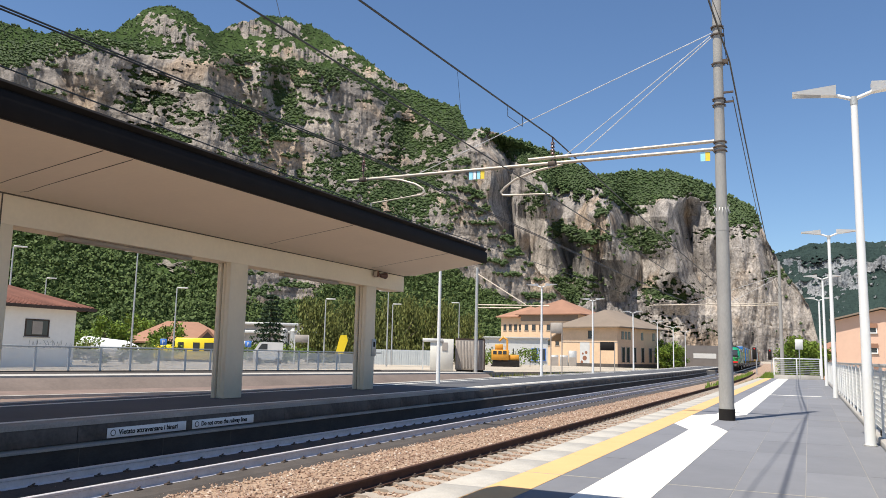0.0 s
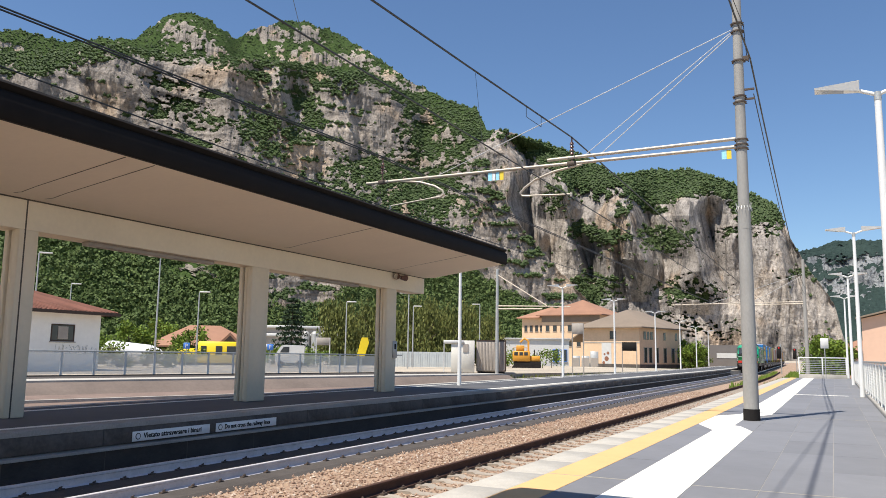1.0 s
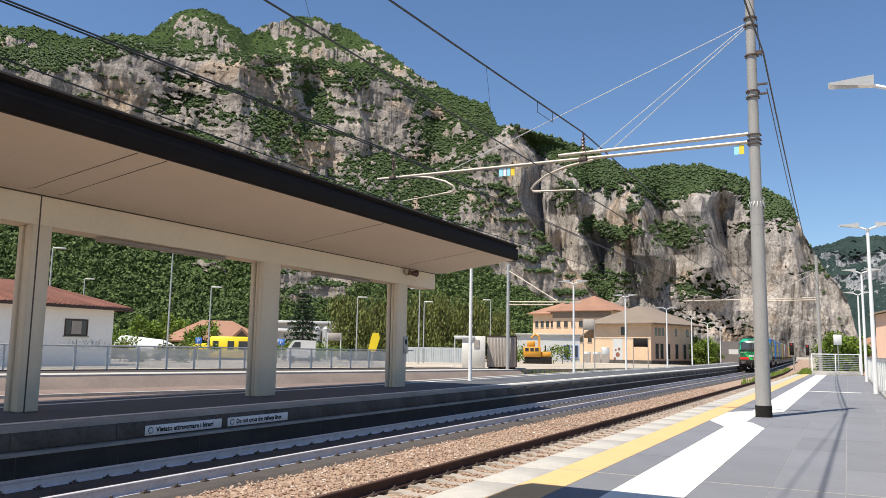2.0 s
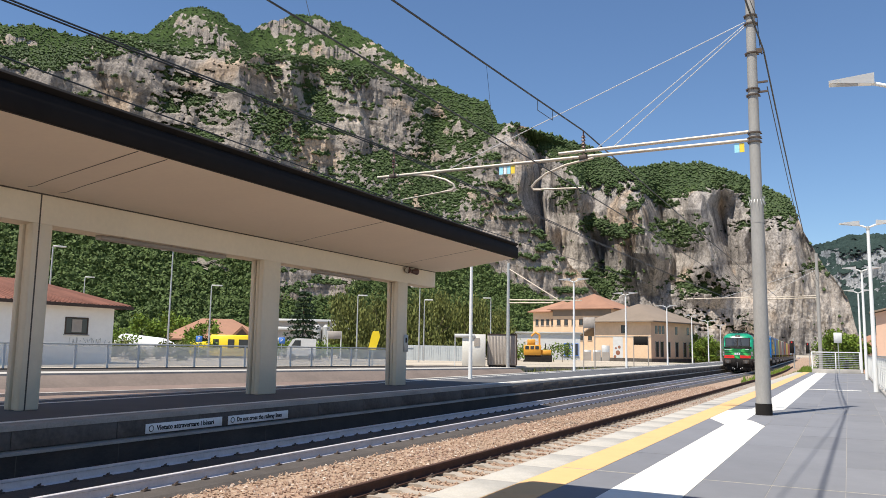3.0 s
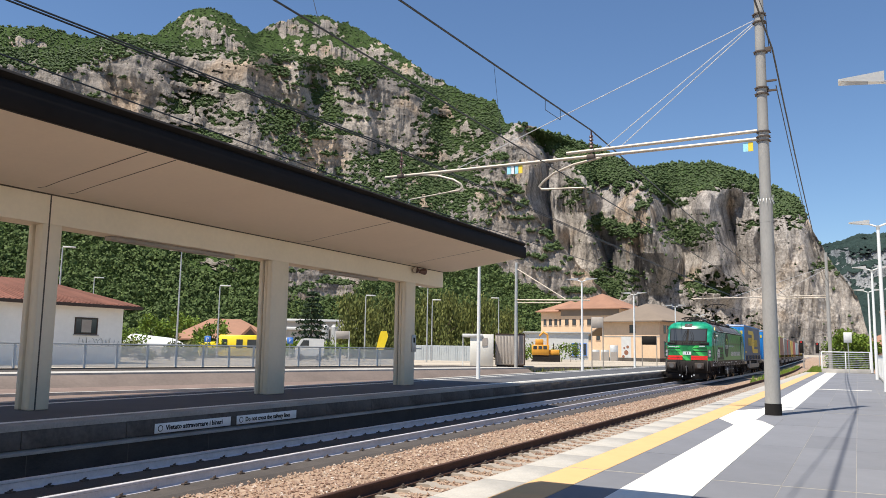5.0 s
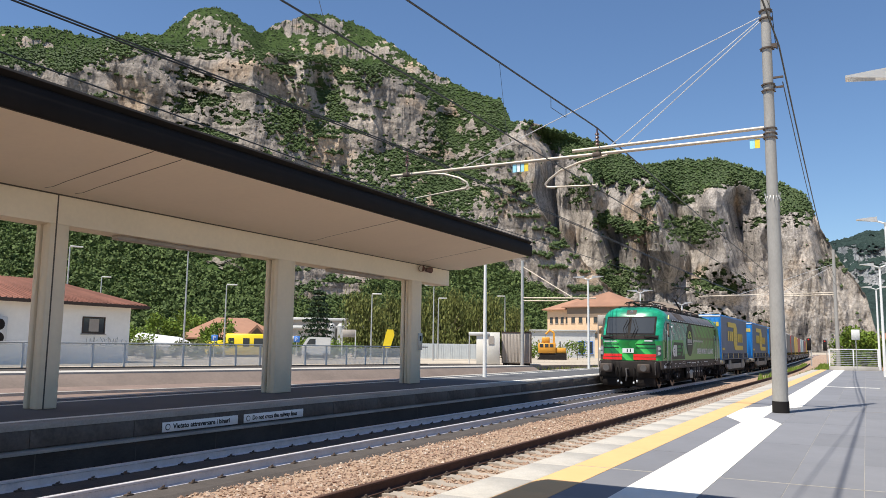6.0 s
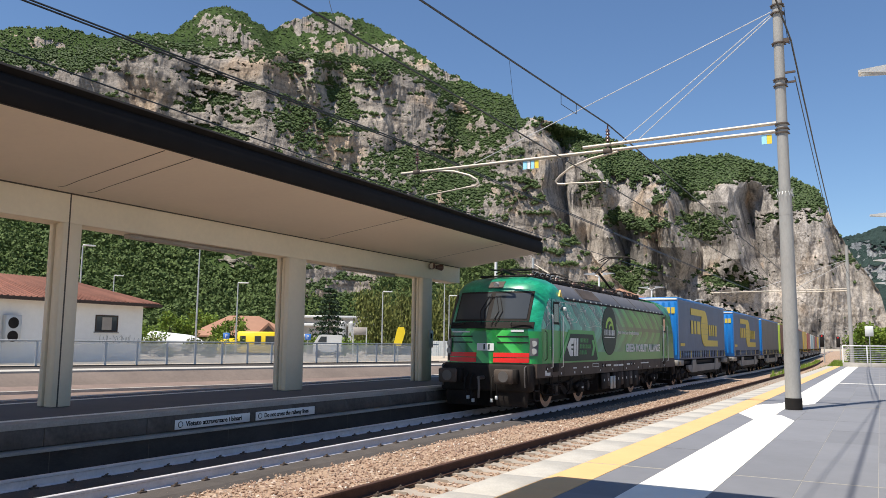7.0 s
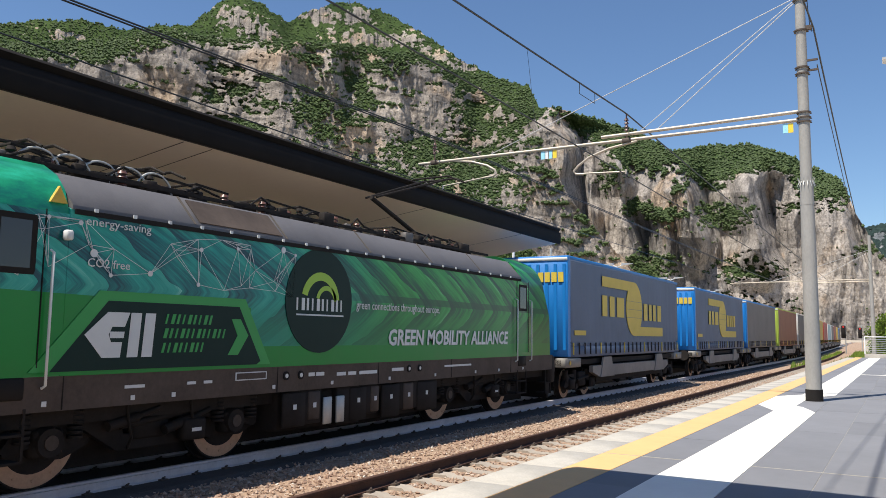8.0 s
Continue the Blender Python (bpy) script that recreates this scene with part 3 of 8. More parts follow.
def near_platform():
    bm = bmesh.new()
    box(bm, EDGE + 0.12, 1.6, -24, 67.5, -1.2, -0.012)
    box(bm, EDGE + 0.02, EDGE + 0.13, -24, 67.5, -1.2, -0.18)
    base = part("platform_near", bm, M["concrete_dark"])
    tagged(base, "concrete body of the paved side platform", "platform", kind="structure")
    # kerb stones
    bm = bmesh.new()
    box(bm, 0, 0.5, 0.004, 1.196, -0.17, 0.0, 0.012)
    kerb = mesh_of("kerb_stone", bm, M["kerb"])
    for k in range(74):
        piece("kerb_stone", kerb, base, EDGE, -22 + 1.2 * k, 0)
    # paving slabs
    kinds = {}

    def slab(w, length, mat_name):
        key = (round(w, 3), round(length, 3), mat_name)
        if key not in kinds:
            b = bmesh.new()
            box(b, 0.003, w - 0.003, 0.003, length - 0.003, -0.05, 0.0)
            kinds[key] = mesh_of("paving_slab", b, M[mat_name])
        return kinds[key]

    for k in range(38):
        y = -6.3 + 1.95 * k
        for x0, x1 in ((-2.705, -2.21), (-1.49, -0.785), (-0.785, -0.08), (-0.08, 0.61), (0.61, 1.06)):
            piece("paving_slab", slab(x1 - x0, 1.95, "slab"), base, x0, y, random.uniform(-0.002, 0.001))
        for x0, x1 in ((-2.21, -1.49),):
            piece("paving_slab", slab(x1 - x0, 1.95, "slab"), base, x0, y, 0)
        piece("yellow_slab", slab(0.46, 1.95, "yellow_line"), base, -3.165, y, 0.0015)
    bm = bmesh.new()
    box(bm, -3.165, 1.06, -24, 67.5, -0.011, -0.0035)
    part("paving_bed", bm, M["slab_bed"], base)
    # pale expansion joints across
    for y in (9.28, 21.2, 33.2, 45.2):
        bm = bmesh.new()
        box(bm, -3.16, 1.06, y - 0.011, y + 0.011, -0.002, 0.0025)
        part("joint_strip", bm, M["slab_bed"], base, "pale joint filler")
    # white guiding stripe, stepping round the mast
    bm = bmesh.new()
    z = 0.004
    L, R_, l, r_ = -2.21, -1.49, -2.69, -1.97
    outline = [(L, -6), (R_, -6), (R_, 16.6), (r_ + 0.14, 17.75), (r_, 17.9), (r_, 20.5), (R_, 21.9), (R_, 67), (L, 67), (L, 21.6), (l, 20.6), (l, 17.85), (L, 16.5)]
    prism(bm, outline, -0.003, z, "z")
    part("white_stripe", bm, M["white_line"], base, "worn white painted guiding stripe")
    bm = bmesh.new()
    box(bm, -1.49, 0.42, 35.1, 35.4, -0.003, 0.003)
    part("white_stripe", bm, M["white_line"], base, "white painted cross stripe")
    bm = bmesh.new()
    box(bm, 1.06, 1.24, -24, 66.5, -0.05, 0.1, 0.015)
    part("kerb_wall", bm, M["concrete"], base, "low concrete upstand under the fence")


def island_platform():
    x0, x1, top = -16.4, -11.6, 0.1
    ends = (-14, 150)
    ob = ribbon("platform_island", [(x0 + 0.1, -1.2), (x1 - 0.06, -1.2), (x1 - 0.06, top - 0.07), (x0 + 0.1, top - 0.07)], 0, *ends, M["concrete_wall"], label="island platform with stained concrete edge, darkened for shade")
    ob["category"] = "platform"
    for name, o, mat_name, word in (("surface", [(x0 + 0.35, top - 0.07), (x1 - 0.42, top - 0.07), (x1 - 0.42, top - 0.004), (x0 + 0.35, top - 0.004)], "asphalt", "dark grey asphalt"),
                                    ("edge_kerb", [(x1 - 0.42, top - 0.09), (x1 + 0.01, top - 0.09), (x1 + 0.01, top - 0.015), (x1, top), (x1 - 0.42, top)], "concrete", "worn concrete kerb"),
                                    ("edge_kerb", [(x0, top - 0.09), (x0 + 0.35, top - 0.09), (x0 + 0.35, top), (x0, top)], "kerb", "pale concrete kerb"),
                                    ("white_line", [(x1 - 0.6, top - 0.005), (x1 - 0.44, top - 0.005), (x1 - 0.44, top + 0.003), (x1 - 0.6, top + 0.003)], "white_line", "white safety line"),
                                    ("white_line", [(x0 + 1.0, top - 0.005), (x0 + 1.15, top - 0.005), (x0 + 1.15, top + 0.003), (x0 + 1.0, top + 0.003)], "white_line", "white safety line"),
                                    ("ledge", [(x1 - 0.07, -0.36), (x1 + 0.09, -0.36), (x1 + 0.09, -0.32), (x1 - 0.07, -0.29)], "concrete", "thin projecting concrete ledge"),
                                    ("lower_wall", [(x1 - 0.07, -1.2), (x1 + 0.05, -1.2), (x1 + 0.05, -0.36), (x1 - 0.07, -0.36)], "concrete_wall", "old stained concrete plinth, darkened for shade")):
        p = ribbon(name, o, 0, *ends, M[mat_name], kind="", label=word)
        p.parent = ob
    # block joints of the edge wall
    bm = bmesh.new()
    box(bm, -0.012, 0.004, -0.008, 0.008, -0.38, 0.38)
    me = mesh_of("wall_joint", bm, M["groove"])
    for k in range(46):
        piece("wall_joint", me, ob, x1 + 0.05, 4.0 + 2.0 * k + random.uniform(-0.1, 0.1), -0.75)
    # upper course: separate edge blocks
    bm = bmesh.new()
    box(bm, -0.06, 0.0, 0.006, 1.994, -0.29, 0.0, 0.008)
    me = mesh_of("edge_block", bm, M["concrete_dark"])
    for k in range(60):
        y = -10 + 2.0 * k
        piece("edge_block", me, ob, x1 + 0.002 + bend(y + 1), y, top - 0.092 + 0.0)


def lettering(name, text, size, material, parent, at, label="", depth=0.003, shear=0.0, width=None, offset=0.0):
    """A line of writing as a thin mesh."""
    cu = bpy.data.curves.new(name, "FONT")
    cu.body, cu.size, cu.extrude, cu.shear, cu.offset = text, size, depth, shear, offset
    cu.resolution_u = 2
    tmp = bpy.data.objects.new(name, cu)
    me = bpy.data.meshes.new_from_object(tmp)
    bpy.data.objects.remove(tmp)
    if width:
        xs = [v.co.x for v in me.vertices]
        k = width / (max(xs) - min(xs))
        for v in me.vertices:
            v.co.x *= k
    me.materials.clear()
    me.materials.append(material)
    ob = new(name, me)
    ob.parent, ob.matrix_basis = parent, at
    return tagged(ob, label)


def warning_signs():
    for text, y0, y1 in (("Vietato attraversare i binari", 10.62, 12.62), ("Do not cross the railway lines", 12.8, 14.78)):
        sign = thing("warning_sign", "long white sign with black lettering on the platform edge", "sign", -11.585, (y0 + y1) / 2, -0.17, group="platform edge signs")
        bm = bmesh.new()
        w = y1 - y0
        box(bm, 0, 0.012, -w / 2, w / 2, -0.09, 0.09, 0.003)
        part("plate", bm, M["white_paint"], sign)
        lettering("words", text, 0.13, M["black"], sign, Matrix.Translation((0.014, -w / 2 + 0.26, -0.038)) @ pose(0, 0, 0, 90, 0, 90), "black printed words", width=w - 0.5, offset=0.003)
        bm = bmesh.new()
        tube(bm, (0.012, -w / 2 + 0.13, 0), (0.016, -w / 2 + 0.13, 0), 0.06, seg=16)
        part("emblem", bm, M["black"], sign, "small round black emblem")
        bm = bmesh.new()
        tube(bm, (0.014, -w / 2 + 0.13, 0), (0.018, -w / 2 + 0.13, 0), 0.045, seg=16)
        box(bm, 0.016, 0.019, -w / 2 + 0.11, -w / 2 + 0.15, -0.03, 0.03)
        part("emblem_face", bm, M["white_paint"], sign)


# ---- canopy on the island platform ----
def canopy():
    c = thing("platform_canopy", "cream concrete platform canopy with upswept roof and black fascia", "canopy")
    xf, y0, y1 = -13.93, -12, 26.42  # face of the beam, ends
    bm = bmesh.new()
    prism(bm, [(xf - 0.6, 3.69), (xf, 3.69), (xf, 4.285), (xf - 0.6, 4.285)], y0, y1 + 0.0)
    part("beam", bm, M["white_wall"], c, "long cream concrete beam")
    for s, name in ((1, "near"), (-1, "far")):
        cx = xf - 0.3

        def at(d, z):
            return (cx + s * d, z)
        bm = bmesh.new()
        prism(bm, [at(0.0, 4.288), at(0.85, 4.288), at(1.25, 4.36), at(3.55, 4.69), at(3.55, 4.82), at(1.2, 4.45), at(0, 4.4)], y0, y1 - 0.05)
        part("soffit", bm, M["soffit"], c, "smooth cream soffit")
        bm = bmesh.new()
        prism(bm, [at(3.52, 4.69), at(3.66, 4.67), at(3.70, 4.72), at(3.70, 5.06), at(3.62, 5.12), at(3.70, 5.20), at(3.66, 5.25), at(3.5, 5.25), at(3.5, 4.83)], y0, y1)
        part("fascia", bm, M["fascia"], c, "black metal gutter fascia")
        bm = bmesh.new()
        prism(bm, [at(0, 4.42), at(1.2, 4.47), at(3.5, 4.84), at(3.5, 5.18), at(0, 4.75)], y0, y1 - 0.1)
        part("roof_deck", bm, M["fascia"], c, "dark metal roof deck")
        bm = bmesh.new()
        prism(bm, [at(1.1, 4.34), at(3.5, 4.685), at(3.5, 4.85), at(1.1, 4.48), at(0.0, 4.42), at(0.0, 4.29), at(0.8, 4.29)], y1 - 0.05, y1 - 0.004)
        part("end_panel", bm, M["soffit"], c, "cream end panel")
        for y in (9.3, 9.95, 17.4, 23.4):
            bm = bmesh.new()
            prism(bm, [at(0.62, 4.2865), at(0.85, 4.2865), at(1.25, 4.3585), at(3.5, 4.6775), at(3.5, 4.685), at(1.25, 4.364), at(0.85, 4.292), at(0.62, 4.292)], y - 0.011, y + 0.011)
            part("panel_joint", bm, M["groove"], c)
        # solid dark strip under the soffit; its colour stands for the crease's shadow
        bm = bmesh.new()
        prism(bm, [at(0.3, 4.262), at(0.318, 4.262), at(0.318, 4.289), at(0.3, 4.289)], y0, y1 - 0.02)
        part("shadow_gap", bm, M["groove"], c)
    for k, (ya, yb) in enumerate(((2.1, 2.7), (9.7, 10.12), (16.5, 17.22), (23.65, 24.33))):
        p = new("column")
        p.parent = c
        bm = bmesh.new()
        # deep column with two grooves in the end faces
        box(bm, xf - 0.46, xf - 0.34, ya + 0.02, yb - 0.02, 0.1, 3.69, 0.01)
        part("rear_leaf", bm, M["white_wall"], p)
        bm = bmesh.new()
        box(bm, xf - 0.3, xf - 0.2, ya + 0.05, yb - 0.05, 0.1, 3.69, 0.01)
        part("middle_leaf", bm, M["white_wall"], p)
        bm = bmesh.new()
        box(bm, xf - 0.16, xf, ya, yb, 0.1, 3.69, 0.012)
        part("front_leaf", bm, M["white_wall"], p)
        bm = bmesh.new()
        box(bm, xf - 0.44, xf - 0.05, ya + 0.1, yb - 0.1, 0.1, 3.68)
        part("core", bm, M["groove"], p, "dark recessed joint")
        if k == 1:
            bm = bmesh.new()
            box(bm, xf - 0.1, xf + 0.004, 9.81, 9.84, 0.1, 4.28)
            part("movement_joint", bm, M["groove"], p, "dark vertical movement joint")
    # strip lights under the beam
    for y, ye in ((3.5, 7.3), (11.45, 15.26), (19.15, 22.16)):
        bm = bmesh.new()
        box(bm, xf - 0.42, xf - 0.2, y, ye, 3.6, 3.69, 0.01)
        part("strip_light", bm, M["hut_grey"], c, "slim grey strip light housing")
    # loudspeakers by the end
    sp = thing("loudspeaker", "pair of brown horn loudspeakers on the canopy beam", "loudspeaker", xf, 24.35, 4.12)
    for dy, way in ((-0.05, -1), (0.05, 1)):
        bm = bmesh.new()
        tube(bm, (0.1, dy, 0), (0.16, dy + way * 0.28, 0.01), 0.06, 0.12, 14)
        tube(bm, (0.0, dy, 0.0), (0.1, dy, 0), 0.05, seg=10)
        part("horn", bm, M["insul"], sp)
        bm = bmesh.new()
        tube(bm, (0.16, dy + way * 0.275, 0.01), (0.165, dy + way * 0.285, 0.01), 0.1, seg=14)
        part("grille", bm, M["aluminium"], sp)
    plate = thing("column_plate", "small grey notice plate on the canopy column", "notice", xf + 0.001, 24.25, 1.55)
    bm = bmesh.new()
    box(bm, 0, 0.03, -0.14, 0.14, -0.3, 0.3, 0.006)
    part("plate", bm, M["galv"], plate)
    bm = bmesh.new()
    box(bm, 0.03, 0.034, -0.06, 0.06, 0.02, 0.2)
    part("symbol", bm, M["black"], plate)


def near_canopy():
    """The roof under which the camera stands: it shades the near paving."""
    c = thing("platform_canopy", "dark-edged canopy over the side platform", "canopy")
    bm = bmesh.new()
    prism(bm, [(-3.85, 4.9), (2.2, 4.9), (2.2, 5.2), (-3.85, 5.3)], -22, 5.7)
    part("roof", bm, M["soffit"], c)
    bm = bmesh.new()
    box(bm, -3.95, -3.85, -22, 5.72, 4.8, 5.35, 0.01)
    box(bm, -3.95, 2.2, 5.7, 5.78, 4.85, 5.32, 0.01)
    part("fascia", bm, M["fascia"], c)
    for y in (-3, -10, -17):
        bm = bmesh.new()
        box(bm, 1.25, 1.65, y, y + 0.6, 0, 4.9, 0.01)
        part("column", bm, M["white_wall"], c)


# ---- overhead line ----
def mast():
    x, y = -1.77, 19.64
    m = thing("catenary_mast", "tall grey concrete overhead line mast with black foot", "mast", x, y, 0)
    bm = bmesh.new()
    tube(bm, (0, 0, 0.0), (0, 0, 5.0), 0.172, 0.145, 24)
    tube(bm, (0, 0, 5.0), (0, 0, 11.5), 0.13, 0.1, 20)
    part("shaft", bm, M["mast"], m)
    bm = bmesh.new()
    tube(bm, (0, 0, 0.0), (0, 0, 0.26), 0.185, 0.183, 24)
    part("foot_band", bm, M["black"], m, "black painted foot band")
    bm = bmesh.new()
    for i in range(14):
        a = i * 2 * math.pi / 14
        tube(bm, (0.15 * math.cos(a), 0.15 * math.sin(a), 5.0), (0.2 * math.cos(a), 0.2 * math.sin(a), 4.86 + 0.05 * random.random()), 0.012, 0.003, 5)
        tube(bm, (0.14 * math.cos(a), 0.14 * math.sin(a), 4.97), (0.19 * math.cos(a), 0.19 * math.sin(a), 5.1), 0.012, 0.003, 5)
    part("spike_ring", bm, M["galv"], m, "ring of anti-climb spikes")
    for z in (2.02, 4.45):
        bm = bmesh.new()
        tube(bm, (0, 0, z), (0, 0, z + 0.12), 0.172 - z * 0.0045, seg=24)
        part("label_band", bm, M["mast"], m, "pale painted band")
    for z in (6.4, 6.5, 6.62, 7.55, 7.7, 8.6, 9.35, 9.55):
        bm = bmesh.new()
        tube(bm, (0, 0, z), (0, 0, z + 0.035), 0.15, seg=20)
        tube(bm, (-0.16, -0.05, z + 0.017), (0.16, -0.05, z + 0.017), 0.014, seg=6)
        tube(bm, (-0.16, 0.1, z + 0.017), (0.16, 0.1, z + 0.017), 0.014, seg=6)
        part("clamp", bm, M["clip"], m, "dark steel clamp")
    bm = bmesh.new()
    pipe(bm, [(-0.13, 0, 6.68), (-4.9, 0, 6.62)], 0.045, 10)
    part("upper_tube", bm, M["aluminium"], m)
    bm = bmesh.new()
    pipe(bm, [(-0.13, 0, 6.48), (-10.6, 0, 6.46)], 0.045, 10)
    part("lower_tube", bm, M["aluminium"], m)
    bm = bmesh.new()
    pipe(bm, [(-3.95, 0, 6.42), (-4.7, 0.0, 6.3), (-5.25, 0, 6.12), (-5.55, 0, 5.92), (-5.68, 0, 5.78), (-5.62, 0, 5.7), (-5.4, 0, 5.68)], 0.033, 8)
    part("registration_arm", bm, M["aluminium"], m)
    bm = bmesh.new()
    pipe(bm, [(-5.6, 0, 5.7), (-4.22, 0, 5.64)], 0.022, 8)
    tube(bm, (-4.25, 0, 5.58), (-4.25, 0, 5.7), 0.03, seg=6)
    part("steady_arm", bm, M["aluminium"], m)
    bm = bmesh.new()
    pipe(bm, [(-9.4, 0, 6.44), (-8.8, 0.0, 6.36), (-8.3, 0, 6.2), (-8.05, 0, 6.05), (-8.0, 0, 5.93), (-8.1, 0, 5.87), (-8.4, 0, 5.85)], 0.033, 8)
    part("registration_arm", bm, M["aluminium"], m)
    bm = bmesh.new()
    pipe(bm, [(-8.3, 0, 5.86), (-9.75, 0, 5.72)], 0.022, 8)
    tube(bm, (-9.75, 0, 5.6), (-9.75, 0, 5.74), 0.03, seg=6)
    part("steady_arm", bm, M["aluminium"], m)
    for px in (-4.22, -10.05):
        bm = bmesh.new()
        for k in range(4):
            tube(bm, (px, 0, 6.72 + 0.09 * k), (px, 0, 6.78 + 0.09 * k), 0.06, 0.035, 12)
        tube(bm, (px, 0, 6.46), (px, 0, 7.18), 0.02, seg=8)
        part("insulator", bm, M["insul"], m, "ribbed brown insulator")
        bm = bmesh.new()
        box(bm, px - 0.12, px + 0.12, -0.06, 0.06, 6.4, 6.52, 0.01)
        part("saddle", bm, M["clip"], m)
    for px, mats in ((-0.46, ("blue_flag", "yellow_flag")), (-6.28, ("yellow_flag", "blue_flag")), (-6.5, ("white_flag", "blue_flag"))):
        for k, name in enumerate(mats):
            bm = bmesh.new()
            box(bm, px + (0.115 * k if px > -1 else -0.13 * k), px + (0.115 * k if px > -1 else -0.13 * k) + 0.11, -0.008, 0.008, 6.2, 6.42)
            part("plate", bm, M[name], m, "coloured marker plate")
    for z, px, pz in ((9.45, -8.2, 6.5), (9.4, -3.95, 6.6), (9.34, -3.4, 6.68)):
        bm = bmesh.new()
        tube(bm, (-0.12, 0, z), (px, 0, pz), 0.011, seg=6)
        part("stay_rope", bm, M["wire_light"], m, "thin bright stay rope")
    for far, wide, z0, z1 in ((0.24, 0.05, 8.62, 8.72), (0.34, 0.03, 7.62, 7.66), (0.34, 0.03, 7.86, 7.9)):
        bm = bmesh.new()
        box(bm, 0.1, far, -wide, wide, z0, z1)
        part("bracket", bm, M["clip"], m)


def wire(name, pts, r, material, label, sag=0.0, n=14):
    """A hanging wire from point to point."""
    bm = bmesh.new()
    row = []
    for a, b in zip(pts, pts[1:]):
        a, b = Vector(a), Vector(b)
        row += [a.lerp(b, i / n) - Vector((0, 0, sag * 4 * (i / n) * (1 - i / n))) for i in range(n + 1 if b == Vector(pts[-1]) else n)]
    pipe(bm, row, r, 6)
    ob = part(name, bm, material)
    return tagged(ob, label, "wire")


def wires():
    y = 19.64

    def line(name, pts, r, label, sag):
        wire(name, pts, r, M["wire"], label, sag, 16)
    line("messenger_wire", [(-8.6, -30, 7.2), (-5.99, y, 7.18), (-6.2, 86, 7.2)], 0.019, "dark sagging messenger wire over the rusty track", 0.12)
    line("contact_wire", [(-6.3, -30, 5.58), (-6.05, y, 5.58), (-6.0, 86, 5.58)], 0.014, "dark taut contact wire over the rusty track", 0.0)
    for d in (0.0, 0.12):
        line("messenger_wire", [(-14.6 + d, -30, 7.25), (-11.85 + d, y, 7.2), (-11.3 + d, 86, 7.2)], 0.019, "dark twin messenger wire over the running track", 0.1)
    line("contact_wire", [(-9.6, -30, 5.55), (-11.45, y, 5.6), (-10.2, 86, 5.58)], 0.014, "dark taut contact wire over the running track", 0.0)
    # feeder cables on the outer side of the mast
    line("feeder_cable", [(-2.0, -34, 9.0), (-1.5, y, 8.66), (-2.35, 86, 8.6)], 0.022, "thick dark feeder cable carried by the masts", 0.9)
    line("feeder_cable", [(-3.6, -34, 9.6), (-1.62, y, 9.5), (-1.55, y + 0.3, 8.7)], 0.009, "dark feeder cable carried by the masts", 0.3)
    line("feeder_cable", [(-1.45, y, 7.75), (-2.3, 86, 7.9)], 0.013, "dark cable running to the next mast", 1.1)
    # droppers
    for k in range(9):
        yy = -4 + 6.0 * k
        if abs(yy - y) > 2:
            x = -5.99 - 0.0526 * (y - yy) if yy < y else -6.0
            line("dropper", [(x, yy, 7.1), (-6.12, yy, 5.6)], 0.004, "thin dropper between messenger and contact wire", 0.0)
    line("dropper", [(-6.15, 16.6, 7.14), (-6.15, 16.6, 6.9), (-6.1, 17.5, 6.9), (-6.1, 17.5, 7.15)], 0.008, "small wire loop on the messenger", 0.0)


near_platform()
island_platform()
warning_signs()
canopy()
near_canopy()
mast()
wires()
tracks()
stones()


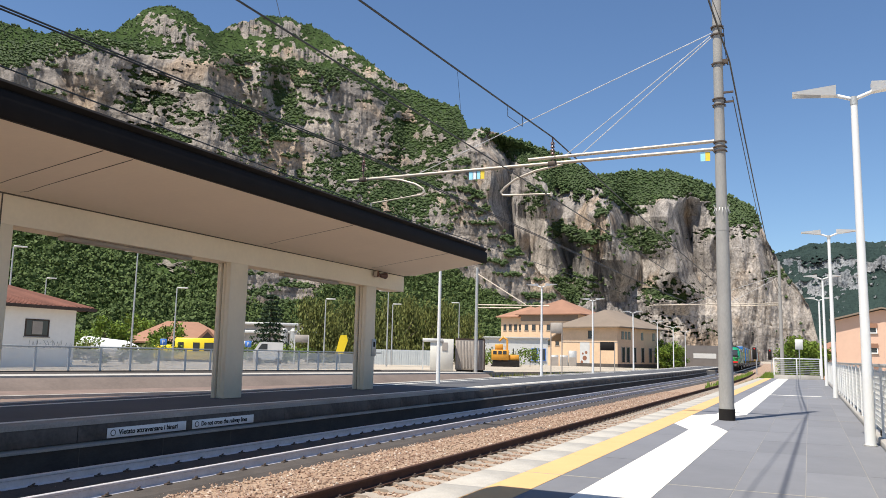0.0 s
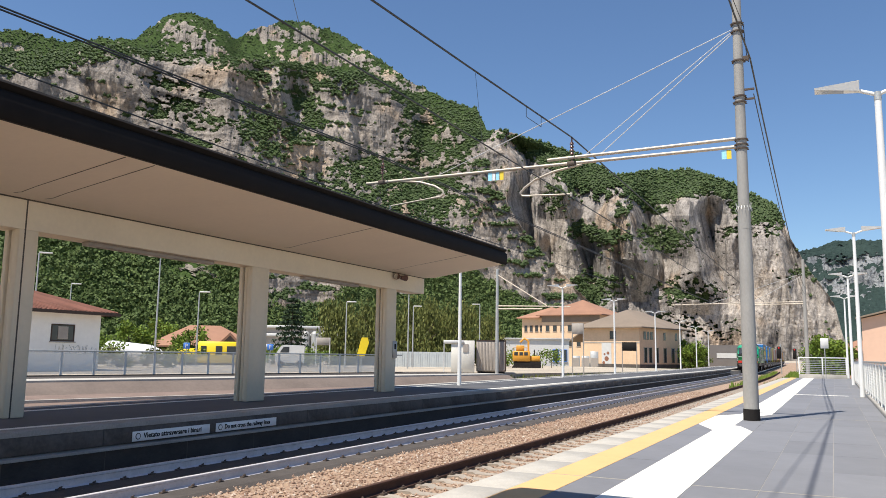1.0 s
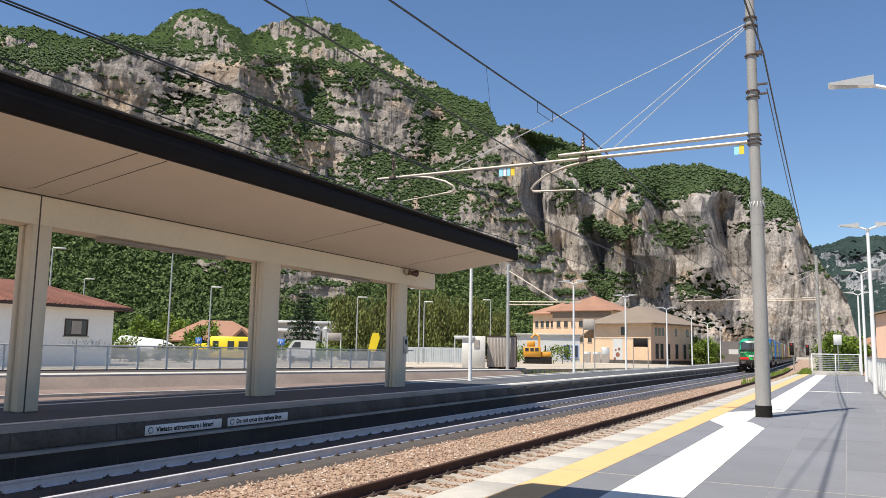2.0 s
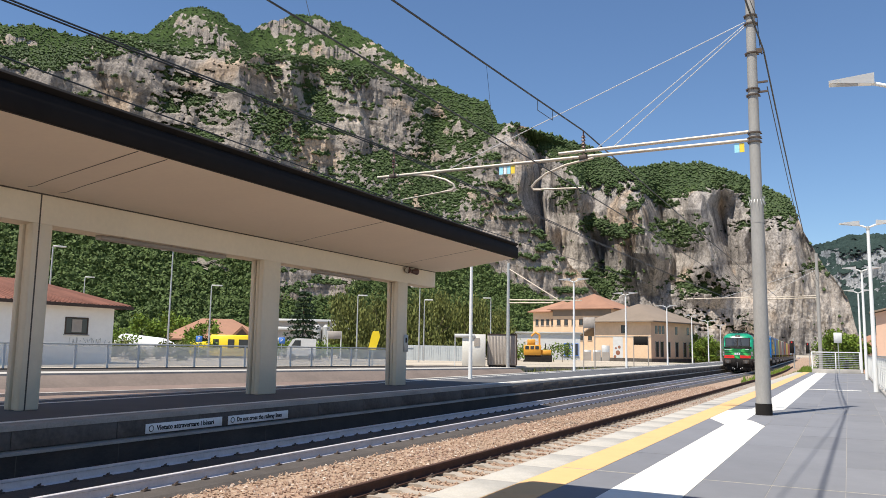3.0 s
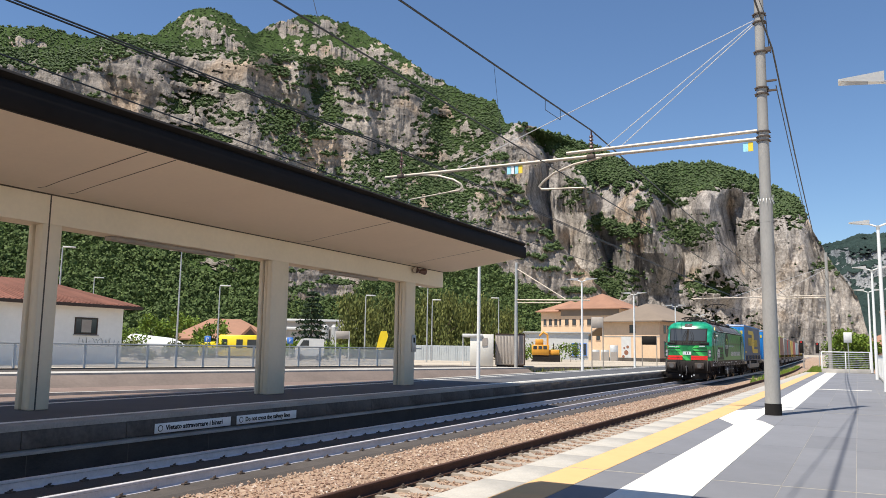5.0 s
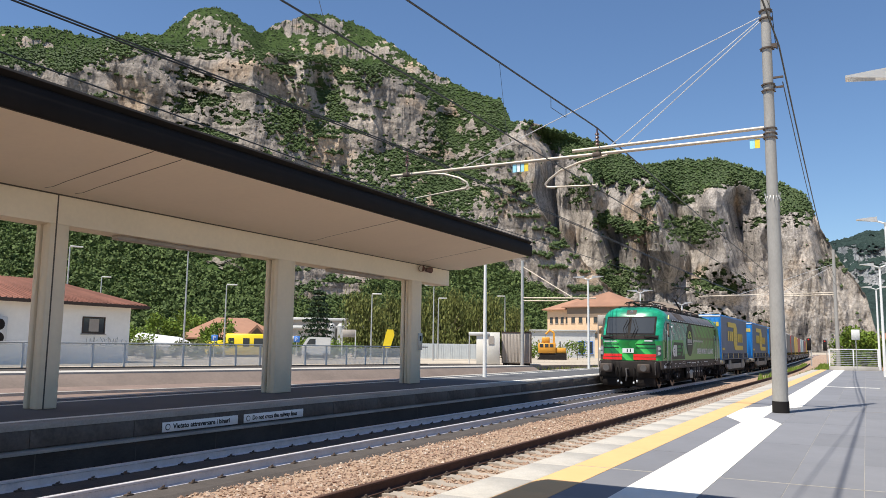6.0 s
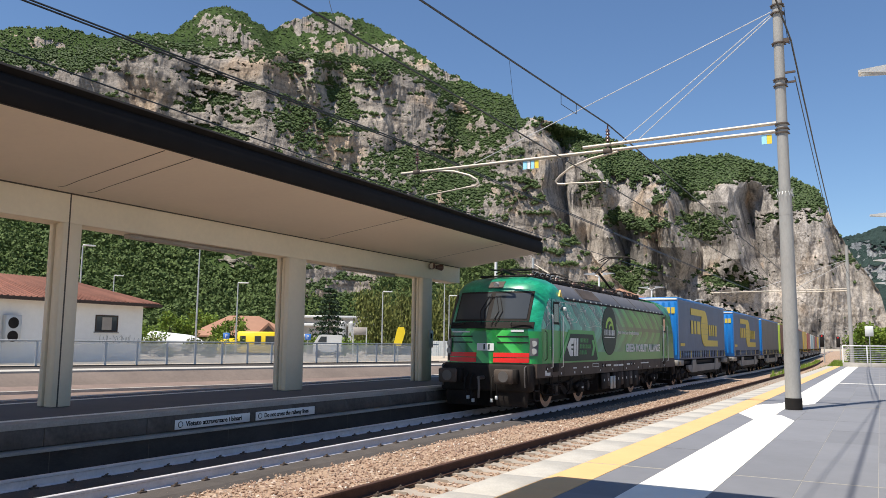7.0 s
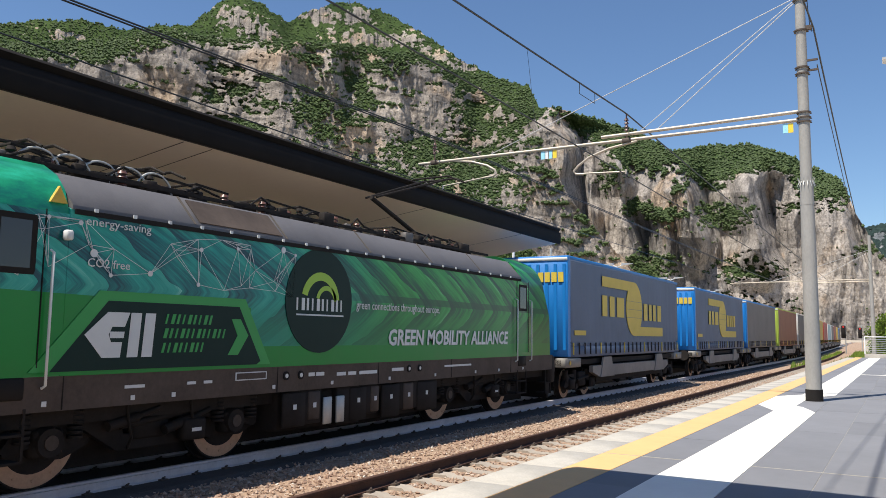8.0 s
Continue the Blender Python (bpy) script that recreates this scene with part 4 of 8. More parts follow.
# ---- train ----
def livery_mat():
    """Teal feathers at the cab passing into green chevrons, over a plain green band."""
    m, nt, b = nodes_of("locomotive livery")
    tc = nt.nodes.new("ShaderNodeTexCoord")
    sep = nt.nodes.new("ShaderNodeSeparateXYZ")
    nt.links.new(tc.outputs["Object"], sep.inputs[0])
    y, z = sep.outputs["Y"], sep.outputs["Z"]
    # arrow-shaped feathers that point to the rear
    q = calc(nt, "MULTIPLY_ADD", calc(nt, "POWER", calc(nt, "ABSOLUTE", calc(nt, "SUBTRACT", z, 2.48)), 1.25), 1.75, y)
    vec = nt.nodes.new("ShaderNodeCombineXYZ")
    nt.links.new(q, vec.inputs[0])
    nt.links.new(calc(nt, "MULTIPLY", y, 0.09), vec.inputs[1])
    nt.links.new(calc(nt, "MULTIPLY", z, 0.1), vec.inputs[2])
    n = nt.nodes.new("ShaderNodeTexNoise")
    n.inputs["Scale"].default_value, n.inputs["Detail"].default_value, n.inputs["Roughness"].default_value = 4.5, 7, 0.7
    nt.links.new(vec.outputs[0], n.inputs["Vector"])
    wave = calc(nt, "ADD", calc(nt, "MULTIPLY", q, 0.95), calc(nt, "MULTIPLY", noise_node(nt, 0.8, 3, 0.5), 0.9))
    blade = calc(nt, "FRACT", wave)
    soft = mix(nt, 0.5, blade, ramp(nt, n.outputs["Fac"], [(0.36, (0, 0, 0)), (0.64, (1, 1, 1))]))
    teal = ramp(nt, soft, [(0.2, (0.003, 0.04, 0.075)), (0.4, (0.006, 0.16, 0.17)), (0.6, (0.014, 0.32, 0.27)), (0.82, (0.05, 0.4, 0.33)), (0.98, (0.25, 0.6, 0.52))])
    green = ramp(nt, soft, [(0.15, (0.003, 0.035, 0.022)), (0.38, (0.006, 0.1, 0.028)), (0.58, (0.018, 0.27, 0.04)), (0.82, (0.035, 0.36, 0.06)), (0.98, (0.14, 0.5, 0.18))])
    streak = calc(nt, "MULTIPLY", calc(nt, "LESS_THAN", calc(nt, "ABSOLUTE", calc(nt, "SUBTRACT", z, 2.58)), 0.07), calc(nt, "GREATER_THAN", y, 8.6))
    green = mix(nt, calc(nt, "MULTIPLY", streak, 0.75), green, (0.004, 0.04, 0.02))
    calm = ramp(nt, calc(nt, "DIVIDE", z, 4.0), [(0.5, (0.72,) * 3), (0.63, (0.1,) * 3)])
    teal = mix(nt, calm, teal, (0.01, 0.22, 0.12))
    green = mix(nt, calm, green, (0.012, 0.17, 0.04))
    along = ramp(nt, calc(nt, "DIVIDE", y, 18.0), [(0.36, (0, 0, 0)), (0.56, (1, 1, 1))])
    body = mix(nt, along, teal, green)
    low = calc(nt, "SUBTRACT", calc(nt, "MULTIPLY_ADD", y, -0.02, 2.42), z)
    low2 = calc(nt, "SUBTRACT", 1.72, z)
    step = calc(nt, "LESS_THAN", y, 6.15)
    band = calc(nt, "GREATER_THAN", calc(nt, "MAXIMUM", calc(nt, "MULTIPLY", low, step), low2), 0.0)
    col = mix(nt, band, body, (0.006, 0.22, 0.03))
    dirt = noise_node(nt, 1.3, 6, 0.7)
    col = mix(nt, calc(nt, "MULTIPLY", ramp(nt, dirt, [(0.5, (0, 0, 0)), (0.8, (0.4,) * 3)]), 0.35), col, (0.12, 0.1, 0.075))
    nt.links.new(col, b.inputs["Base Color"])
    b.inputs["Roughness"].default_value = 0.28
    b.inputs["Specular IOR Level"].default_value = 0.4
    return m


def face_mat():
    """The front: bright green with pale chevrons."""
    m, nt, b = nodes_of("locomotive front paint")
    tc = nt.nodes.new("ShaderNodeTexCoord")
    sep = nt.nodes.new("ShaderNodeSeparateXYZ")
    nt.links.new(tc.outputs["Object"], sep.inputs[0])
    x, y, z = sep.outputs["X"], sep.outputs["Y"], sep.outputs["Z"]
    chev = calc(nt, "FRACT", calc(nt, "MULTIPLY", calc(nt, "ADD", calc(nt, "MULTIPLY", x, -1.0), calc(nt, "ABSOLUTE", calc(nt, "SUBTRACT", z, 2.18))), 0.85))
    on = calc(nt, "MULTIPLY", calc(nt, "LESS_THAN", z, 2.5), calc(nt, "LESS_THAN", y, 1.0))
    face = ramp(nt, chev, [(0.0, (0.006, 0.1, 0.02)), (0.45, (0.01, 0.2, 0.035)), (0.5, (0.04, 0.42, 0.07)), (0.72, (0.07, 0.5, 0.1)), (0.75, (0.008, 0.16, 0.03))])
    n = noise_node(nt, 1.4, 6, 0.7, (1, 0.6, 1.6))
    top = ramp(nt, n, [(0.35, (0.004, 0.12, 0.1)), (0.5, (0.01, 0.26, 0.13)), (0.62, (0.02, 0.38, 0.23)), (0.75, (0.2, 0.6, 0.5))])
    low = mix(nt, calc(nt, "LESS_THAN", z, 2.32), top, (0.012, 0.25, 0.045))
    nt.links.new(mix(nt, on, low, face), b.inputs["Base Color"])
    b.inputs["Roughness"].default_value = 0.28
    b.inputs["Coat Weight"].default_value = 0.4
    return m


M["livery"], M["face"] = livery_mat(), face_mat()
M["under"] = surf("grimy underframe", (0.024, 0.02, 0.018), 0.8, 0.0, scale=2, amt=0.5, fine=20, spec=0.2)
M["sill"] = surf("brown-grey sill paint", (0.085, 0.066, 0.055), 0.65, scale=1.5, amt=0.4, fine=15, spec=0.2)
M["roof_grey"] = surf("roof grey", (0.12, 0.115, 0.12), 0.55, scale=1.2, amt=0.25)
M["red"] = surf("signal red", (0.75, 0.02, 0.015), 0.4, amt=0.1)
M["glass_dark"] = glassy("tinted cab glass", (0.05, 0.055, 0.06), 0.04)
M["lamp_glass"] = glassy("headlamp glass", (0.3, 0.31, 0.32), 0.1)
M["tan"] = surf("worn brake ring", (0.55, 0.36, 0.24), 0.5, 0.4, scale=3, amt=0.25)
M["steel"] = surf("dull steel", (0.13, 0.12, 0.115), 0.6, 0.3)
M["hex"] = surf("dark green-grey panel", (0.012, 0.03, 0.026), 0.45, amt=0.15, bumpy=0.0, spec=0.15)
M["lime"] = surf("lime paint", (0.3, 0.5, 0.04), 0.4, amt=0.06)
M["mid_green"] = surf("mid green paint", (0.03, 0.3, 0.06), 0.4, amt=0.06)
M["silver"] = surf("pale lettering", (0.62, 0.64, 0.64), 0.4, amt=0.05)
M["orange"] = surf("orange marking", (0.8, 0.35, 0.03), 0.5)


def cab_front(x, z):
    y = np.interp(z, [1.0, 1.4, 2.45, 2.6, 3.5, 3.75, 3.92, 4.0], [0.72, 0.7, 0.78, 0.86, 1.32, 1.5, 1.78, 2.3])
    return float(y) + 0.46 * (abs(x) / 1.5) ** 3.2


def cab_half(z):
    return float(np.interp(z, [1.0, 1.4, 2.4, 3.3, 3.6, 3.8, 3.95, 4.0], [1.47, 1.48, 1.49, 1.47, 1.36, 1.18, 0.9, 0.7]))


def cab_shell(bm, flip=False, back=3.1, length=18.98):
    zs = [1.4, 1.7, 2.0, 2.3, 2.45, 2.6, 2.8, 3.0, 3.2, 3.3, 3.45, 3.6, 3.7, 3.8, 3.88, 3.95, 4.0]
    nx = 17

    def put(x, y, z):
        return bm.verts.new((-x, length - y, z) if flip else (x, y, z))
    grid = [[put(cab_half(z) * t, cab_front(cab_half(z) * t, z), z) for t in np.linspace(-1, 1, nx)] for z in zs]
    for a, b in zip(grid, grid[1:]):
        for i in range(nx - 1):
            bm.faces.new((a[i], a[i + 1], b[i + 1], b[i])).smooth = True
    rear = [(put(-cab_half(z), back, z), put(cab_half(z), back, z)) for z in zs]
    for k in range(len(zs) - 1):
        bm.faces.new((grid[k][0], grid[k + 1][0], rear[k + 1][0], rear[k][0])).smooth = True
        bm.faces.new((grid[k][-1], rear[k][1], rear[k + 1][1], grid[k + 1][-1])).smooth = True
    bm.faces.new([grid[-1][i] for i in range(nx)] + [rear[-1][1], rear[-1][0]])
    bm.faces.new([r[0] for r in rear] + [r[1] for r in rear[::-1]])


def front_patch(x0, x1, z0, z1, proud, nx=6, nz=4, slant=0.0):
    """A plate that lies on the cab's front."""
    bm = bmesh.new()
    rows = []
    for layer in (proud, -0.01):
        for t in np.linspace(0, 1, nz):
            for s in np.linspace(0, 1, nx):
                x, z = x0 + (x1 - x0) * s, z0 + (z1 - z0) * t
                x += slant * t
                rows.append(bm.verts.new((x, cab_front(x, z) - layer, z)))
    n = nx * nz
    for j in range(nz - 1):
        for i in range(nx - 1):
            a = j * nx + i
            bm.faces.new((rows[a], rows[a + 1], rows[a + nx + 1], rows[a + nx])).smooth = True
            bm.faces.new((rows[n + a], rows[n + a + nx], rows[n + a + nx + 1], rows[n + a + 1]))
    rim = [i for i in range(nx)] + [j * nx + nx - 1 for j in range(1, nz)] + [(nz - 1) * nx + i for i in range(nx - 2, -1, -1)] + [j * nx for j in range(nz - 2, 0, -1)]
    for a, b in zip(rim, rim[1:] + rim[:1]):
        bm.faces.new((rows[a], rows[n + a], rows[n + b], rows[b]))
    return bm


def side_plate(outline, proud=0.006, x=1.5):
    """A plate of (y, z) on the side wall."""
    bm = bmesh.new()
    prism(bm, outline, x - 0.02, x + proud, "x")
    return bm


def wheelset(loco, y, r, name="wheelset"):
    bm = bmesh.new()
    tube(bm, (-0.7, 0, 0), (0.7, 0, 0), 0.09, seg=12)
    for s in (-1, 1):
        tube(bm, (s * 0.71, 0, 0), (s * 0.84, 0, 0), r, r - 0.02, 32)
        tube(bm, (s * 0.68, 0, 0), (s * 0.71, 0, 0), r + 0.028, r + 0.028, 32)
        tube(bm, (s * 0.84, 0, 0), (s * 0.9, 0, 0), 0.16, 0.13, 16)
    w = part(name, bm, M["under"], loco, at=pose(0, y, r))
    bm = bmesh.new()
    seg = 36
    inner, outer = r * 0.66, r * 0.93
    for i in range(seg):
        a, b = 2 * math.pi * i / seg, 2 * math.pi * (i + 1) / seg
        pts = [(0.845, q * math.cos(c), q * math.sin(c)) for q, c in ((inner, a), (outer, a), (outer, b), (inner, b))]
        f = bm.faces.new([bm.verts.new(p) for p in pts])
    for i in range(12):
        a = 2 * math.pi * i / 12
        q = (inner + outer) / 2
        tube(bm, (0.84, q * math.cos(a), q * math.sin(a)), (0.858, q * math.cos(a), q * math.sin(a)), 0.018, seg=6)
    part("brake_ring", bm, M["tan"], w, "tan worn brake ring")
    return w


SPINNING = []


def bogie_frame(bm, y, wheelbase, r):
    for s in (-1, 1):
        prism(bm, [(y - wheelbase / 2 - 0.55, r - 0.05), (y - wheelbase / 2 - 0.3, r + 0.28), (y - 0.6, r + 0.3), (y - 0.4, r - 0.02), (y + 0.4, r - 0.02), (y + 0.6, r + 0.3), (y + wheelbase / 2 + 0.3, r + 0.28), (y + wheelbase / 2 + 0.55, r - 0.05),
                   (y + wheelbase / 2 + 0.5, r - 0.12), (y + wheelbase / 2 - 0.5, r + 0.1), (y + 0.5, r - 0.22), (y - 0.5, r - 0.22), (y - wheelbase / 2 + 0.5, r + 0.1), (y - wheelbase / 2 - 0.5, r - 0.12)], s * 0.96, s * 1.08, "x")
        for w in (-1, 1):
            yy = y + w * wheelbase / 2
            box(bm, s * 0.93, s * 1.16, yy - 0.2, yy + 0.2, r - 0.17, r + 0.15, 0.04)
            for d in (-0.33, 0.33):
                tube(bm, (s * 1.02, yy + d, r + 0.05), (s * 1.02, yy + d, r + 0.42), 0.09, seg=10)
        tube(bm, (s * 1.12, y - 0.5, r + 0.1), (s * 1.12, y + 0.5, r + 0.2), 0.05, seg=8)
        box(bm, s * 0.9, s * 1.12, y - 0.3, y + 0.3, r - 0.1, r + 0.35, 0.03)


def locomotive():
    L = 18.98
    o = thing("locomotive", "green and teal electric locomotive hauling a freight train", "locomotive", 0, 0, RAIL_TOP)
    body = bmesh.new()
    cab_shell(body)
    cab_f = part("front_cab", body, M["face"], o, "glossy green cab with slanted windscreen")
    body = bmesh.new()
    cab_shell(body, True)
    part("rear_cab", body, M["livery"], o)
    bm = bmesh.new()
    prism(bm, [(-1.49, 1.4), (1.49, 1.4), (1.495, 3.36), (1.4, 3.4), (-1.4, 3.4), (-1.495, 3.36)], 3.1, L - 3.1)
    side = part("side_body", bm, M["livery"], o, "teal and green patterned side wall")
    # side livery of the cab wraps to its door
    bm = side_plate([(1.35, 1.41), (3.1, 1.41), (3.1, 3.3), (1.9, 3.3), (1.62, 3.0), (1.3, 2.5)], 0.004, 1.485)
    part("cab_side", bm, M["livery"], o)
    bm = bmesh.new()
    prism(bm, [(-1.5, 3.36), (1.5, 3.36), (1.5, 3.42), (1.1, 3.84), (0.9, 3.88), (-0.9, 3.88), (-1.1, 3.84), (-1.5, 3.42)], 3.12, L - 3.12)
    roof = part("roof", bm, M["roof_grey"], o, "grey angled roof cowling")
    for y in (5.0, 6.9, 9.2, 11.4, 13.6):
        bm = bmesh.new()
        prism(bm, [(1.505, 3.425), (1.105, 3.846), (1.1, 3.84), (1.5, 3.42)], y - 0.02, y + 0.02)
        part("roof_seam", bm, M["groove"], o)
    bm = bmesh.new()
    prism(bm, [(1.49, 3.46), (1.15, 3.81), (1.14, 3.8), (1.48, 3.45)], 5.1, 6.8)
    part("roof_panel", bm, M["sill"], o, "brown-grey vent panel")
    bm = bmesh.new()
    box(bm, 1.49, 1.52, 3.15, L - 3.15, 3.31, 3.37)
    part("gutter", bm, M["black"], o, "black gutter strip")
    for k in range(22):
        bm = bmesh.new()
        y = 3.4 + 0.56 * k
        box(bm, 1.51, 1.53, y, y + 0.05, 3.36, 3.405)
        part("latch", bm, M["silver"], o)
    # sill and underframe
    bm = bmesh.new()
    prism(bm, [(-1.47, 1.0), (1.47, 1.0), (1.48, 1.4), (-1.48, 1.4)], 1.0, L - 1.0)
    sill = part("sill", bm, M["sill"], o, "brown-grey lower body sill")
    bm = bmesh.new()
    box(bm, -1.3, 1.3, 7.0, 12.0, 0.35, 1.0, 0.05)
    for y in (7.2, 8.4, 9.1, 10.3, 11.1):
        box(bm, 1.2, 1.42, y, y + random.uniform(0.5, 0.8), random.uniform(0.3, 0.5), 1.0, 0.02)
    box(bm, -1.2, 1.2, 1.0, L - 1.0, 0.8, 1.0)
    box(bm, -0.62, 0.62, 1.2, L - 1.2, 0.16, 0.85)
    part("underframe", bm, M["under"], o, "grimy equipment boxes")
    for y in (8.0, 8.35):
        bm = bmesh.new()
        box(bm, 1.42, 1.46, y, y + 0.22, 0.4, 0.85, 0.01)
        part("tank_panel", bm, M["galv"], o, "pale scuffed panel")
    for y, w, z0 in ((7.0, 0.55, 0.42), (7.62, 0.3, 0.5), (8.75, 0.5, 0.38), (9.4, 0.25, 0.5), (9.75, 0.6, 0.36), (10.5, 0.35, 0.45), (11.0, 0.7, 0.4)):
        bm = bmesh.new()
        box(bm, 1.38, 1.445, y, y + w, z0, 0.97, 0.02)
        hatch = part("equipment_hatch", bm, M["under"] if w > 0.4 else M["sill"], o)
        bm = bmesh.new()
        box(bm, 1.445, 1.45, y + w / 2 - 0.04, y + w / 2 + 0.04, 0.7, 0.78)
        part("hatch_mark", bm, M["silver"], hatch)
    for y in (2.9, 4.1, 4.75, 6.7, 8.15, 9.9, 11.6, 13.4, 14.6, 16.0):
        part("marking", side_plate([(y, 1.06), (y + 0.06, 1.06), (y + 0.06, 1.12), (y, 1.12)], 0.008, 1.474), M["silver"], o)
    for y in (3.15, 6.8, 9.55, 12.3, 15.3):
        bm = bmesh.new()
        box(bm, 1.472, 1.482, y, y + 0.012, 1.01, 1.4)
        part("sill_joint", bm, M["black"], o)
    for yb in (4.74, L - 4.74):
        bm = bmesh.new()
        bogie_frame(bm, yb, 3.0, 0.6)
        for d in (-1.5, 1.5):
            prism(bm, [(yb + d - 0.72, 1.0), (yb + d - 0.66, 0.5), (yb + d - 0.3, 0.36), (yb + d + 0.3, 0.36), (yb + d + 0.66, 0.5), (yb + d + 0.72, 1.0)], 0.93, 0.97, "x")
        bogie = part("bogie", bm, M["under"], o, "black bogie frame with springs")
        for d in (-1.5, 1.5):
            for q in (-0.34, 0.34):
                bm = bmesh.new()
                for j in range(6):
                    tube(bm, (1.14, yb + d + q, 0.62 + 0.06 * j), (1.14, yb + d + q, 0.65 + 0.06 * j), 0.095, seg=12)
                part("coil_spring", bm, M["under"], bogie, "dark coil spring")
            bm = bmesh.new()
            tube(bm, (1.1, yb + d, 0.6), (1.2, yb + d, 0.6), 0.2, 0.17, 18)
            part("axle_cover", bm, M["under"], bogie)
            bm = bmesh.new()
            tube(bm, (1.2, yb + d, 0.6), (1.215, yb + d, 0.6), 0.09, seg=14)
            part("axle_cap", bm, M["sill"], bogie)
        for q, z0, z1 in ((-0.75, 0.72, 0.9), (0.15, 0.6, 0.82)):
            bm = bmesh.new()
            tube(bm, (1.2, yb + q, z0), (1.2, yb + q + 0.45, (z0 + z1) / 2), 0.07, seg=10)
            tube(bm, (1.2, yb + q + 0.45, (z0 + z1) / 2), (1.2, yb + q + 0.8, z1), 0.04, seg=8)
            part("damper", bm, M["under"], bogie, "grimy oil damper")
        bm = bmesh.new()
        box(bm, 1.12, 1.3, yb + 0.42, yb + 0.82, 0.42, 0.72, 0.03)
        part("sand_box", bm, M["under"], bogie)
        bm = bmesh.new()
        box(bm, 1.3, 1.304, yb + 0.55, yb + 0.72, 0.54, 0.59)
        part("label_plate", bm, M["silver"], bogie)
        for q in (-0.55, 0.5, 2.35, -2.35):
            bm = bmesh.new()
            pipe(bm, [(1.3, yb + q, 1.02), (1.28, yb + q + 0.05, 0.8), (1.22, yb + q + 0.16, 0.55), (1.1, yb + q + 0.2, 0.4)], 0.02, 6)
            part("brake_hose", bm, M["black"], bogie)
        for d in (-1.5, 1.5):
            SPINNING.append((wheelset(o, yb + d, 0.6), yb + d, 0.6))
    # buffers, couplings, plough, steps
    for f in (1, -1):
        def Y(d):
            return d if f == 1 else L - d
        bm = bmesh.new()
        box(bm, -1.4, 1.4, Y(0.6), Y(1.05), 0.62, 1.38, 0.05)
        part("buffer_beam", bm, M["under"], o)
        for s in (-1, 1):
            bm = bmesh.new()
            tube(bm, (s * 0.875, Y(0.62), 1.06), (s * 0.875, Y(0.12), 1.06), 0.13, 0.12, 16)
            box(bm, s * 0.875 - 0.22, s * 0.875 + 0.22, Y(0.4), Y(0.62), 0.86, 1.26, 0.03)
            buffer = part("buffer", bm, M["under"], o, "rectangular steel buffer")
            bm = bmesh.new()
            box(bm, s * 0.875 - 0.29, s * 0.875 + 0.29, min(Y(0.0), Y(0.09)), max(Y(0.0), Y(0.09)), 0.86, 1.26, 0.04)
            part("buffer_head", bm, M["sill"], buffer, "worn greasy buffer head")
            bm = bmesh.new()
            tube(bm, (s * 0.875, Y(0.004), 1.06), (s * 0.875, Y(-0.004), 1.06), 0.15, seg=18)
            part("grease_patch", bm, M["steel"], buffer)
            bm = bmesh.new()
            pipe(bm, [(s * 1.3, Y(0.55), 0.75), (s * 1.3, Y(0.5), 1.0), (s * 1.3, Y(0.5), 1.3), (s * 1.3, Y(0.62), 1.34)], 0.018, 6)
            part("shunter_grip", bm, M["steel"], o)
            bm = bmesh.new()
            prism(bm, [(Y(0.7), 0.66), (Y(0.66), 0.4), (Y(0.75), 0.2), (Y(0.85), 0.2), (Y(0.9), 0.66)], s * 0.35, s * 1.25, "x")
            part("plough", bm, M["under"], o)
            bm = bmesh.new()
            for z in (0.35, 0.62):
                box(bm, s * 1.12, s * 1.42, Y(0.95), Y(1.35), z, z + 0.03)
            for d in (0.95, 1.32):
                box(bm, s * 1.38, s * 1.42, Y(d), Y(d + 0.03), 0.33, 1.05)
            part("step", bm, M["under"], o)
        bm = bmesh.new()
        tube(bm, (0, Y(0.7), 1.0), (0, Y(0.25), 1.0), 0.05, seg=8)
        pipe(bm, [(0, Y(0.27), 1.02), (0.05, Y(0.2), 0.7), (-0.02, Y(0.3), 0.45)], 0.035, 8)
        part("coupling", bm, M["steel"], o, "steel screw coupling")
        for s, low_ in ((-0.5, 0.48), (-0.32, 0.4), (0.33, 0.42), (0.5, 0.5)):
            bm = bmesh.new()
            pipe(bm, [(s, Y(0.62), 1.1), (s, Y(0.42), 1.0), (s * 1.05, Y(0.38), 0.7), (s * 0.9, Y(0.5), low_)], 0.022, 6)
            hose = part("air_hose", bm, M["black"], o, "black rubber air hose")
            bm = bmesh.new()
            box(bm, s * 0.9 - 0.035, s * 0.9 + 0.035, min(Y(0.46), Y(0.54)), max(Y(0.46), Y(0.54)), low_ - 0.1, low_, 0.01)
            part("hose_head", bm, M["silver"], hose, "pale metal hose head")
    # front details
    for x0, x1 in ((-1.13, -0.07), (0.07, 1.13)):
        bm = front_patch(x0, x1, 2.68, 3.44, 0.03, 8, 6)
        pane = part("windscreen", bm, M["glass_dark"], o, "dark sloping windscreen pane")
    bm = front_patch(-1.2, 1.2, 2.6, 3.5, 0.014, 12, 6)
    part("window_mask", bm, M["under"], o, "dark grey windscreen surround")
    bm = front_patch(-1.34, 1.34, 2.4, 2.585, 0.028, 12, 3)
    part("grille", bm, M["under"], o, "black grille under the windscreen")
    for z in (1.98, 2.15):
        for x0, x1 in ((-1.32, -0.45), (0.35, 1.22)):
            part("slot", front_patch(x0, x1, z, z + 0.035, 0.012, 6, 2), M["black"], o)
